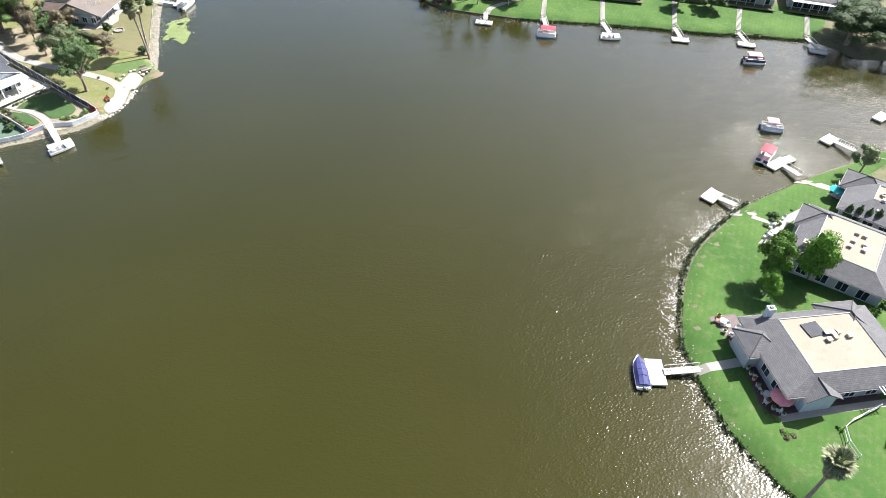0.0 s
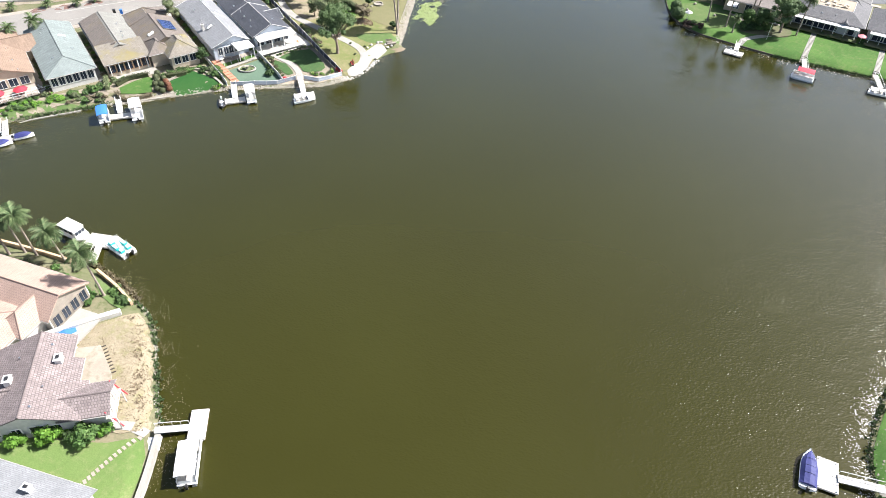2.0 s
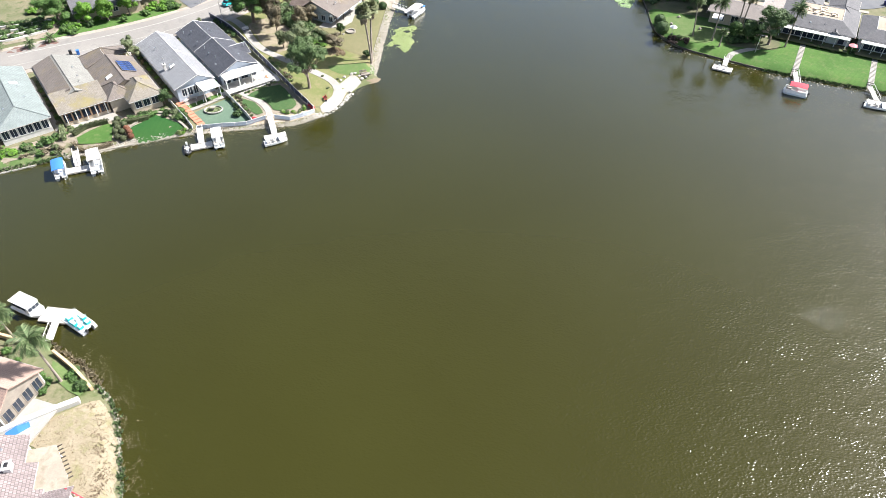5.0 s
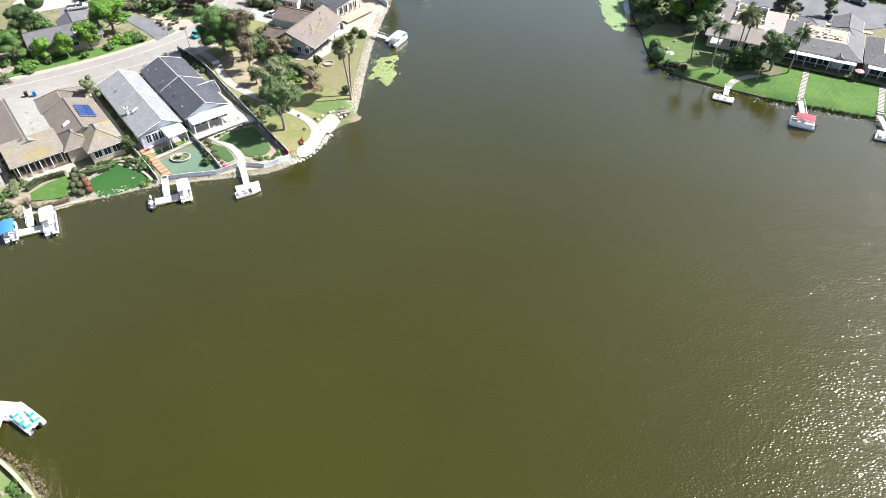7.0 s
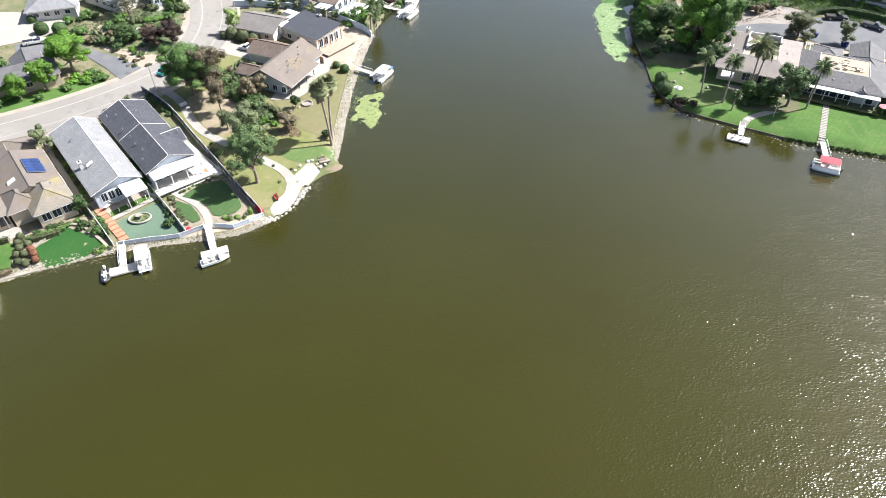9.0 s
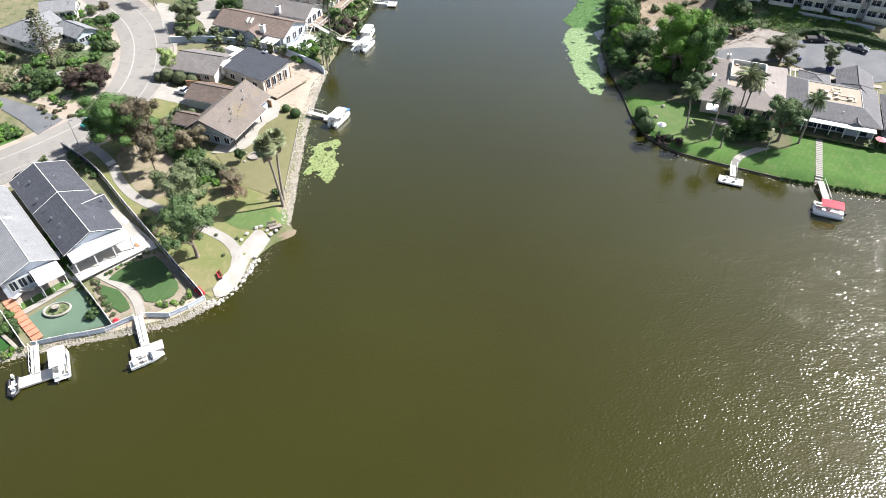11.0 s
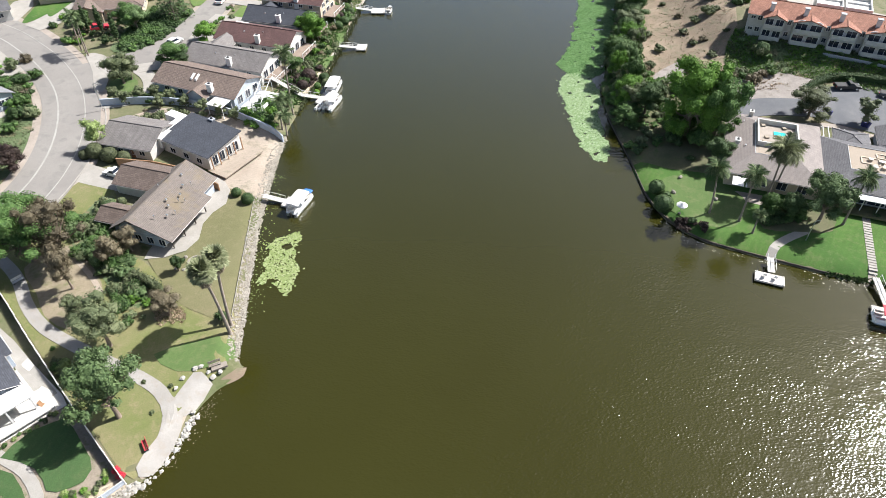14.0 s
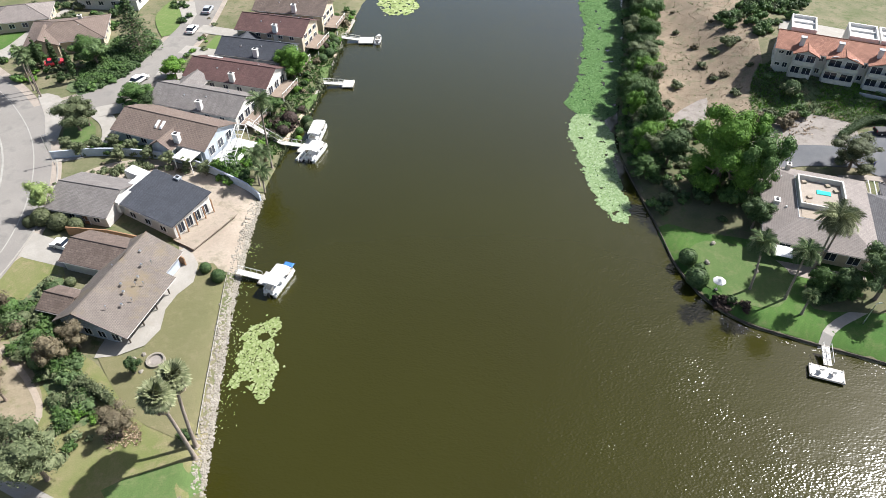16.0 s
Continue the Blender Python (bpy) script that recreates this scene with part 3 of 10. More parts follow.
def sheet(name, outline, mat, dz, label, category, smooth=True, thick=0.0):
    """A sheet laid on the ground, cut along the ground's own grid so that it follows it."""
    pts = spline(outline, 2.0, True) if smooth else outline
    bm = bmesh.new()
    f = bm.faces.new([bm.verts.new((x, y, 0)) for x, y in pts])
    bmesh.ops.triangulate(bm, faces=[f])
    arr = np.array(pts)
    for axis in (0, 1):
        for c in np.arange(math.ceil(arr[:, axis].min() / STEP) * STEP, arr[:, axis].max(), STEP):
            co, no = [0, 0, 0], [0, 0, 0]
            co[axis], no[axis] = float(c), 1
            bmesh.ops.bisect_plane(bm, geom=bm.verts[:] + bm.edges[:] + bm.faces[:], plane_co=co, plane_no=no)
    vs = list(bm.verts)
    z = heights([v.co.x for v in vs], [v.co.y for v in vs])
    for v, h in zip(vs, z):
        v.co.z = h + dz
    bmesh.ops.recalc_face_normals(bm, faces=bm.faces[:])
    if sum(f.normal.z for f in bm.faces) < 0:
        bmesh.ops.reverse_faces(bm, faces=bm.faces[:])
    if thick:
        edges = [e for e in bm.edges if e.is_boundary]
        r = bmesh.ops.extrude_edge_only(bm, edges=edges)
        for v in [g for g in r["geom"] if isinstance(g, bmesh.types.BMVert)]:
            v.co.z -= thick
    me = bpy.data.meshes.new(name)
    bm.to_mesh(me)
    bm.free()
    me.materials.append(M[mat])
    if not thick:
        me.polygons.foreach_set("use_smooth", [True] * len(me.polygons))
    return tagged(new(name, me), label, category, kind="structure")


def ribbon(name, line, width, mat, dz, label, category, step=1.5, thick=0.12, flat=None, across=4):
    """A path or road of one width along a line, with edges that go down into the ground."""
    pts = np.array(spline(line, step))
    tan = np.gradient(pts, axis=0)
    tan /= np.linalg.norm(tan, axis=1)[:, None]
    nor = np.c_[-tan[:, 1], tan[:, 0]]
    offs = np.linspace(-0.5, 0.5, across + 1) * width
    rows = [pts + nor * o for o in offs]
    verts, n = [], len(pts)
    for k, r in enumerate(rows):
        z = heights(r[:, 0], r[:, 1]) + dz if flat is None else np.full(n, flat)
        verts += [(x, y, h) for (x, y), h in zip(r, z)]
    faces = [(k * n + i, k * n + i + 1, (k + 1) * n + i + 1, (k + 1) * n + i) for k in range(across) for i in range(n - 1)]
    faces = [f[::-1] for f in faces]
    o = len(verts)
    verts += [(x, y, z - thick) for x, y, z in verts[:n]] + [(x, y, z - thick) for x, y, z in verts[across * n:]]
    faces += [(i, i + 1, o + i + 1, o + i) for i in range(n - 1)] + [(across * n + i, o + n + i, o + n + i + 1, across * n + i + 1) for i in range(n - 1)]
    g = Geo().add(verts, faces)
    me = g.mesh(name, M[mat])
    bm = bmesh.new()
    bm.from_mesh(me)
    bmesh.ops.recalc_face_normals(bm, faces=bm.faces[:])
    if sum(f.normal.z for f in bm.faces) < 0:
        bmesh.ops.reverse_faces(bm, faces=bm.faces[:])
    bm.to_mesh(me)
    bm.free()
    return tagged(new(name, me), label, category, kind="structure")


def wall_line(name, line, width, z_over, mat, label, category="wall", smooth=True, below=0.6, base=None, step=1.5):
    """A standing wall along a line; its top is z_over above the ground, or above base."""
    pts = np.array(spline(line, step) if smooth else line)
    tan = np.gradient(pts, axis=0)
    tan /= np.linalg.norm(tan, axis=1)[:, None]
    nor = np.c_[-tan[:, 1], tan[:, 0]] * width / 2
    h = heights(pts[:, 0], pts[:, 1]) if base is None else np.full(len(pts), base)
    rings = [[(*(p - n), z - below), (*(p + n), z - below), (*(p + n), z + z_over), (*(p - n), z + z_over)] for p, n, z in zip(pts, nor, h)]
    g = Geo().loft(rings)
    ob = new(name, g.mesh(name, M[mat]))
    return tagged(ob, label, category, kind="structure")


terrain()
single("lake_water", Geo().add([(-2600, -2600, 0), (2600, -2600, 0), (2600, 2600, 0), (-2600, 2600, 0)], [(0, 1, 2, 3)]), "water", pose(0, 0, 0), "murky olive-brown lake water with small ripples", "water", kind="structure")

# ---------------------------------------------------------------- lawns, roads, paths
LAWN_E = "bright green mown lawn above the lake bank"
sheet("lawn", [(69.5, 208), (69.2, 199), (70.9, 191), (74.3, 186.1), (78.5, 183.2), (84.8, 179.6), (92.2, 175.6), (98.3, 173.1), (112.9, 167.8), (125.8, 162.6), (141.2, 156.1), (151.5, 153.2), (164, 148), (172, 150), (178, 160), (158, 170), (143, 178), (121, 184), (104, 189.5), (92, 195), (83, 201.5), (75, 205)], "lawn_bright", 0.1, LAWN_E, "lawn")
sheet("lawn", [(123.7, 94.1), (105.9, 89.6), (96.8, 85.2), (89.6, 80.9), (84.9, 76.7), (80.6, 71.3), (77.3, 66.2), (75.4, 62.2), (74.3, 56), (73.8, 49), (74.8, 43.5), (76.4, 37), (80.6, 22), (92, 14), (104, 26), (104, 46), (98, 48), (88, 60), (103, 64), (104, 80), (114, 88), (127, 89), (146, 95), (150, 98.6), (135, 95.7)], "lawn_bright", 0.12, LAWN_E, "lawn")
sheet("lawn", [(-12.6, 149.6), (-19.6, 157), (-31.5, 171.5), (-41.2, 183.5), (-47, 190.5), (-44, 196), (-36, 198), (-28, 192), (-20, 188), (-14, 181), (-4, 176), (-3.2, 168), (-6, 163), (-10.5, 156)], "lawn_park", 0.05, "worn park lawn with dry patches", "lawn")
sheet("lawn", [(-14.1, 168.4), (-8.6, 170.5), (-3.4, 171.2), (-2.2, 168), (-5.9, 165.6), (-10.3, 165.2)], "lawn_soft", 0.09, "small green lawn beside the palm trees", "lawn")
sheet("lawn", [(-4.2, 203.6), (-4.2, 189), (-4.3, 175.2), (-9, 176), (-14, 180), (-20.5, 190.8), (-14.5, 187.8), (-12.6, 195.6), (-11.5, 201.4), (-8.6, 207)], "lawn_dry", 0.1, "dry olive lawn behind a lakeside house", "lawn")
sheet("lawn", [(-38.6, 203.5), (-36.8, 210.6), (-30, 208), (-28.6, 201), (-34, 198)], "lawn_park", 0.09, "pale green front lawn beside a driveway", "lawn")
sheet("lawn", [(-29.6, 153.6), (-26.9, 157.1), (-23.4, 158.6), (-20.2, 155), (-18.4, 152.6), (-17.8, 151), (-18.3, 149.5), (-19.6, 148.8), (-21.2, 148.4), (-22.5, 148.7), (-23.4, 150.2), (-24.9, 151.8), (-27, 152.8)], "lawn_garden", 0.17, "green clipped lawn beside a curved walk", "lawn")
sheet("lawn", [(-31, 152.8), (-27.3, 151.3), (-24.3, 147.3), (-25.5, 146.5), (-28.2, 148.4)], "lawn_garden", 0.17, "small green clipped lawn", "lawn")
sheet("lawn", [(-39.6, 146.2), (-33.8, 152.4), (-26.9, 145.4), (-26.9, 144.3), (-35.6, 142)], "turf", 0.09, "blue-green artificial turf round a fountain", "lawn", False)
sheet("lawn", [(-42, 148.7), (-36.1, 154.2), (-35.1, 153.4), (-40.9, 147.7)], "lawn_bright", 0.16, "narrow strip of dark turf", "lawn", False)
sheet("lawn", [(-51.1, 139.7), (-49.1, 142.1), (-47.5, 145.0), (-43.4, 143.2), (-39.7, 141.3), (-41.6, 139.0), (-44.3, 137.3), (-47.7, 135.7)], "lawn_dark", 0.17, "dark green turf above a stone edge", "lawn", False)
sheet("lawn", [(-60.5, 135.6), (-58.7, 138.5), (-56.5, 140.9), (-55.0, 140.7), (-53.8, 137.6), (-52.9, 135.3), (-56.0, 134.0), (-59.1, 133.4)], "lawn_bright", 0.12, "green lawn inside clipped hedges", "lawn", False)
sheet("lawn", [(-84, 121), (-77, 126.6), (-70.5, 130), (-66, 131.5), (-64.8, 128.4), (-70, 125.8), (-77, 121.6)], "lawn_soft", 0.07, "green lake-edge garden lawn", "lawn")
sheet("lawn", [(-36, 50.4), (-31, 52.2), (-22.5, 53), (-18.6, 54.4), (-17.3, 52), (-16.8, 47), (-17, 36), (-36, 36)], "lawn_pale", 0.07, "pale green garden lawn with stepping stones", "lawn")
sheet("lawn", [(-38, 80.4), (-34, 78.2), (-30.8, 76), (-31.2, 74.5), (-35.5, 76.8)], "lawn_soft", 0.07, "small green lawn behind a low wall", "lawn")
sheet("lawn", [(-87, 174.5), (-80.7, 177.2), (-72.5, 182.9), (-64.9, 188.4), (-59.4, 194), (-63, 198), (-72, 190), (-84, 184), (-92, 182)], "lawn_bright", 0.06, "green verge lawn between road and house", "lawn")
sheet("dry_yard", [(-36, 68), (-31, 72.6), (-28.4, 74.4), (-23.9, 69.3), (-20.8, 61.9), (-18.4, 55.6), (-21.6, 54.4), (-26, 56), (-28, 64)], "straw", 0.08, "bare yard of straw-coloured dry grass", "yard")
sheet("dirt_yard", [(-10.4, 206.5), (-12.5, 213), (-9.5, 222), (-12, 231), (-5, 228), (-0.9, 223.4), (-2, 212), (-3.1, 204.6)], "earth", 0.09, "bare graded earth yard above the rocks", "yard")
sheet("dirt_yard", [(-36, 229), (-30, 235.5), (-20, 236), (-11, 231), (-12, 226), (-22, 229)], "earth", 0.07, "bare earth strip below a garden wall", "yard")
sheet("garden_bed", [(-32, 154.5), (-24.5, 160.4), (-14, 149.4), (-17, 146.6), (-25.8, 144.4)], "garden_soil", 0.05, "mulched garden bed round the lawns", "yard")
sheet("patio", [(-46.5, 151.2), (-41, 157.5), (-34.6, 154), (-40.6, 147.2)], "sidewalk", 0.11, "grey paved patio behind a house", "patio", False)
sheet("patio", [(-37.5, 155), (-31.5, 169), (-24.6, 162.2), (-23.6, 160.6), (-31.5, 154.6), (-34, 153.2)], "deck", 0.12, "white concrete patio behind a house", "patio", False)
sheet("patio", [(-67.5, 141), (-60, 147), (-54, 143.5), (-61.2, 138.4)], "concrete", 0.1, "pale stone patio with hedges", "patio", False)
sheet("patio", [(-20, 188.4), (-17, 188.6), (-13.6, 190.2), (-12, 193), (-12, 197), (-10.8, 200), (-8.8, 202.5), (-8.6, 206.4), (-11.6, 210.6), (-15, 206), (-18, 196)], "concrete", 0.16, "curved concrete walk along a house", "patio")
sheet("patio", [(81.6, 66.4), (86.2, 65.8), (84, 60), (83.5, 50.5), (96, 48.6), (96.8, 46.4), (88.6, 47.6), (80.4, 48.3), (79.6, 50.6), (81.0, 55.1), (82.2, 61.6)], "patio_red", 0.14, "dark red tiled patio round a house", "patio", False)
sheet("patio", [(101.6, 79.4), (107.6, 85), (109.4, 83.6), (104, 78)], "sidewalk", 0.1, "pale concrete patio behind a house", "patio", False)
sheet("patio", [(122, 88.4), (128.4, 91), (132, 86.6), (124, 84)], "concrete", 0.12, "white concrete patio behind a house", "patio", False)
sheet("patio", [(82, 197.5), (97, 191), (96, 188.6), (90.5, 190.5), (82, 195)], "sidewalk", 0.12, "pink concrete walk below a house", "patio", False)
# dark sheet that paints the big trees' shade onto the ground
sheet("tree_shade_ground", [(70.5, 231), (70.3, 219), (70.2, 208), (76, 204.8), (84, 201), (92, 212), (99, 220), (90, 232), (80, 240), (75, 243)], "earth_shade", 0.05, "dark ground under big trees, shade in its colour", "ground")
sheet("hillside", [(77, 246), (84, 238), (96, 236), (105, 245), (112, 262), (120, 284), (108, 300), (98, 304), (90.5, 284), (83, 262)], "hill", 0.07, "dry brown hillside with scrub", "hill")
sheet("hillside", [(95, 222.6), (102, 223.4), (110, 222.6), (116.5, 226), (116, 232), (108, 236), (97, 235)], "grey_earth", 0.08, "bare pale earth bank above a street", "hill")
sheet("ground_cover", [(101, 239), (107, 251), (114, 248), (129, 235), (138, 222), (130, 221), (122, 228), (116, 231), (108, 236.5)], "ivy", 0.1, "dense green ground cover on a slope", "ground cover")
sheet("gravel_yard", [(-64, 205), (-56, 209), (-49.6, 206), (-52.5, 199.6), (-58, 203)], "earth", 0.06, "dry earth bank with small shrubs", "yard")
sheet("gravel_yard", [(-68, 226), (-58, 232), (-53, 234), (-50, 222), (-52, 209), (-62, 210), (-72, 216)], "ivy", 0.06, "steep garden full of shrubs", "yard")
sheet("bank_gravel", [(-41, 139.6), (-31.9, 142.2), (-24.5, 143.9), (-17.6, 145.6), (-13.2, 148.6), (-14, 149.6), (-20, 146.4), (-26, 144.4), (-36, 142)], "sand", 0.07, "gravel strip between fence and rocks", "bank", False)
sheet("beach_slab", [(-12, 149.8), (-10.4, 156.4), (-9.4, 160), (-7.8, 158.4), (-8.6, 155), (-10, 151.4), (-11.6, 149.6)], "earth", 0.08, "bare gravel bank beside boulders", "bank")
sheet("landing", [(-9.7, 160.9), (-8.8, 162.9), (-7.9, 164.8), (-6.8, 164.8), (-5.1, 163), (-6, 160.7), (-6.9, 159), (-8.2, 158)], "paving", 0.145, "pale concrete landing beside boulders", "path", False)
sheet("promenade", [(-11.3, 161.9), (-10.3, 158.9), (-10.1, 156.6), (-10.6, 155.1), (-11.3, 153.8), (-12, 152.4), (-12.5, 150.9), (-12.1, 149.9), (-11, 149.9), (-9.8, 151.2), (-9, 152.8), (-8.5, 154.4), (-8.2, 156.3), (-8.2, 158.1), (-9.4, 160.6)], "paving", 0.15, "broad pale concrete end of the park path", "path")
sheet("dry_clearing", [(-38.6, 187.6), (-36, 191.6), (-31.4, 192.6), (-27.6, 187), (-24.6, 181.5), (-24.4, 175.6), (-27, 173.6), (-31.8, 176.8), (-34.6, 181.6)], "clearing", 0.08, "bare sandy clearing under park trees", "ground")
ribbon("path", [(-33.4, 191.5), (-29.6, 187.6), (-26, 183), (-24.4, 179.4), (-25.6, 175)], 0.8, "earth", 0.11, "trodden earth footpath across a clearing", "path", thick=0.03)
sheet("garden_bed", [(-84, 122.5), (-77, 128), (-66, 135.4), (-58, 141.6), (-48, 147.4), (-40.6, 146.5), (-46, 136.8), (-60, 131.4), (-70, 127.2), (-78, 120.8)], "garden_soil", 0.045, "bare mulched garden soil above the shore", "yard")
sheet("sidewalk", [(-50.6, 262.4), (-46.2, 261.6), (-43.4, 256), (-41.8, 249), (-41.6, 243.6), (-43.4, 244), (-46.6, 253.6)], "concrete", 0.2, "pale concrete corner pavement", "sidewalk")
sheet("driveway", [(-76.2, 265.4), (-74.6, 272.2), (-70.4, 268.6), (-70.6, 262), (-73.2, 260.8)], "concrete", 0.13, "white concrete driveway among shrubs", "driveway")
sheet("patio", [(-65.6, 239.6), (-64.7, 243.4), (-62.0, 242.6), (-61.5, 238.2)], "concrete", 0.13, "pale concrete patio among shrubs", "patio", False)
sheet("ground_cover", [(-45.6, 264.6), (-41.6, 263.4), (-36, 266.4), (-33.2, 273), (-31.6, 283), (-32.4, 292), (-41, 290), (-44.6, 278)], "ivy", 0.11, "dense green ground cover on a corner bank", "ground cover")
sheet("ground_cover", [(-34, 198), (-32.6, 192.6), (-29, 188.6), (-24.6, 183.2), (-20.4, 177), (-17.2, 179.6), (-20.8, 186), (-23.6, 192), (-27.8, 203), (-31, 206)], "ivy", 0.1, "dense green undergrowth beside a house", "ground cover")
sheet("ground_cover", [(-70, 217), (-62, 211), (-53.4, 215), (-51.6, 226), (-54.4, 236), (-60, 246), (-66, 254), (-70, 248), (-66, 232)], "ivy", 0.09, "dense green planting in a roadside garden", "ground cover")
sheet("garden_bed", [(-119, 180), (-108.6, 167.4), (-102, 169.4), (-97, 170.8), (-91.5, 174), (-86, 178), (-89.5, 185.6), (-104, 181)], "garden_soil", 0.07, "terraced garden soil with reddish mulch", "yard")
# bare earth, darkened by colour for the shade of the dense tree
sheet("bare_ground", [(85.6, 186), (91, 184.6), (97, 184), (99, 188.6), (92, 192), (86.6, 190.6)], "earth_shade", 0.14, "bare earth under a dense tree, shade in its colour", "ground")
sheet("spit", [(-4.6, 163.4), (-2, 165.6), (0.6, 166), (0.8, 165.2), (-2.6, 163)], "hill", 0.04, "low reddish-brown spit running into the water", "bank")

sheet("lawn", [(6.4, 257.1), (9.9, 261.9), (10.7, 262.7), (8.9, 256.9), (8.2, 253.2), (6.9, 254.2)], "lawn_soft", 0.14, "curved green lawn on the lake bank", "lawn")
sheet("lawn", [(9.7, 271.6), (13.6, 274.1), (12.4, 266.1), (11.6, 263.9), (10.5, 264.5)], "lawn_soft", 0.14, "curved green lawn on the lake bank", "lawn")
sheet("sand_terrace", [(12.1, 282.6), (16.2, 284.3), (14.4, 275.5), (12.6, 278.3)], "sand", 0.14, "pale sandy terrace at the lake's edge", "terrace", False)
sheet("sand_terrace", [(16.4, 296.4), (17.7, 296.3), (16.8, 287.0), (15.5, 287.7)], "sand", 0.14, "pale sandy strip at the lake's edge", "terrace", False)
ribbon("path", [(2.7, 241.4), (4.4, 245.6), (5.8, 250.7), (6.9, 253.0), (8.8, 255.2), (9.7, 259.3), (10.5, 262.7)], 0.9, "sand", 0.17, "narrow tan garden path along the bank", "path", thick=0.04)
ribbon("path", [(10.9, 264.5), (10.7, 267.7), (11.3, 272.0)], 0.7, "concrete", 0.17, "narrow pale garden path through a lawn", "path", thick=0.04)
sheet("ground_cover", [(-41.4, 260.9), (-36.1, 263.0), (-32.3, 268.9), (-29.6, 278.1), (-28.9, 285.7), (-32.2, 288.9), (-40.9, 284), (-43.6, 275.5), (-44, 266.4)], "ivy_dark", 0.13, "dark juniper ground cover on a corner bank", "ground cover")
sheet("lawn", [(-66.6, 285.3), (-63.9, 294.6), (-60.5, 309.8), (-64.1, 311.5), (-67.4, 300.8), (-69.4, 293.0)], "lawn_bright", 0.22, "long green lawn strip beside a path", "lawn")
ribbon("path", [(-64.7, 280.1), (-63.3, 286.0), (-60.6, 298.8), (-56.8, 310.7)], 2.2, "concrete", 0.24, "pale concrete walk beside a lawn strip", "path")
sheet("lawn", [(-33.7, 301.3), (-31.5, 311.2), (-29.2, 308.4), (-26.6, 298.0), (-28.1, 290.1), (-29.9, 289.3)], "lawn_pale", 0.2, "yellowing front lawn by the side street", "lawn")
sheet("driveway", [(-30.0, 311.1), (-25.2, 310.5), (-23.4, 302.4), (-24.0, 296.4), (-25.6, 296.7)], "concrete", 0.22, "white concrete driveway off the side street", "driveway", False)
sheet("rubble_ground", [(85.2, 241.2), (90, 244.4), (94.1, 245.9), (91.6, 240.4), (89.1, 236.2), (83.0, 237.6)], "grey_earth", 0.16, "grey stony clearing at the foot of a hill", "ground")

for _q in ([(-98.4, 164.5), (-97.8, 167.6), (-94.3, 167.3), (-96.3, 165.4)], [(-92.8, 167.5), (-92.2, 170.6), (-89.1, 171.3), (-88.1, 169.3)], [(-86.7, 170.9), (-86.5, 173.6), (-83.3, 175.4), (-82.6, 173.4)]):
    sheet("mulch_bed", _q, "mulch_red", 0.14, "reddish-brown bark mulch bed beside the sidewalk", "yard")
sheet("driveway", [(-104.5, 215.7), (-97.1, 210), (-90.7, 213.4), (-85.7, 216.4), (-83.4, 219.2), (-82, 224), (-84.9, 232), (-104.2, 232)], "concrete", 0.12, "wide white concrete forecourt", "driveway", False)
sheet("lawn", [(-23.4, 262), (-19.6, 261), (-15.4, 276), (-12.6, 292), (-15.6, 293), (-20, 277)], "lawn_pale", 0.1, "pale front lawns along the side street", "lawn")
for _a, _b in (((-36.5, 254.4), (-24, 258.6)), ((-27.4, 270.8), (-17.4, 268.8)), ((-23.8, 282.4), (-12.4, 278.4)), ((-21.4, 294), (-8.6, 289))):
    ribbon("driveway", [_a, _b], 4.2, "concrete", 0.18, "pale concrete driveway off the side street", "driveway")

MAIN_ROAD = [(-140, 136), (-110, 151), (-83, 168.5), (-70, 176.5), (-60, 184), (-51.5, 192.5), (-45.5, 202), (-43, 214), (-44, 228), (-48.5, 243), (-56, 256), (-65, 267), (-78, 279), (-110, 300)]
SIDE_STREET = [(-50, 253), (-40, 258), (-33, 264.5), (-28.5, 274), (-25, 286), (-23, 298), (-20, 330)]
sheet("patio", [(-43.6, 180.4), (-34.5, 172.3), (-25.4, 162.6), (-26.9, 161.2), (-35, 169.9), (-43.6, 177.7)], "concrete", 0.12, "pale concrete strip along a fence", "patio", False)
sheet("garden_bed", [(-73, 225), (-63, 222.5), (-56.5, 215), (-55.4, 207.5), (-62, 208.5), (-68.5, 213)], "earth", 0.07, "bare dry soil in a steep garden", "yard")
sheet("lawn", [(70.6, 199), (75.5, 202.6), (83, 198.6), (85.6, 192.4), (80.6, 187), (75, 188.6), (71.4, 193)], "lawn_soft", 0.13, "duller worn lawn beside the sea wall", "lawn")
# second dark sheet, tree shade painted over the open ground
sheet("garden_bed", [(71, 212), (76, 209), (84, 208), (90, 212), (88, 222), (80, 228), (73, 230)], "earth_shade", 0.07, "dark ground below big trees, shade in its colour", "yard")
sheet("patio", [(-57.7, 131.6), (-53.3, 133.5), (-48.7, 136.2), (-47.6, 135.2), (-52.2, 132.3), (-56.6, 130.3)], "concrete", 0.1, "pale concrete walk along the shore", "patio", False)
ribbon("path", [(101.1, 88.5), (103.6, 85.6), (106.4, 82.7)], 1.0, "concrete", 0.14, "white walk from the dock to a house", "path")
sheet("patio", [(99.9, 79.0), (108.7, 84.0), (115.3, 85.8), (115.4, 84.3), (109.1, 82.4), (100.7, 77.8)], "concrete", 0.15, "narrow white terrace along a house", "patio", False)
ribbon("path", [(119.2, 95.6), (121.2, 91.7), (125.6, 87.1)], 1.0, "concrete", 0.14, "white walk across a lawn to a house", "path")
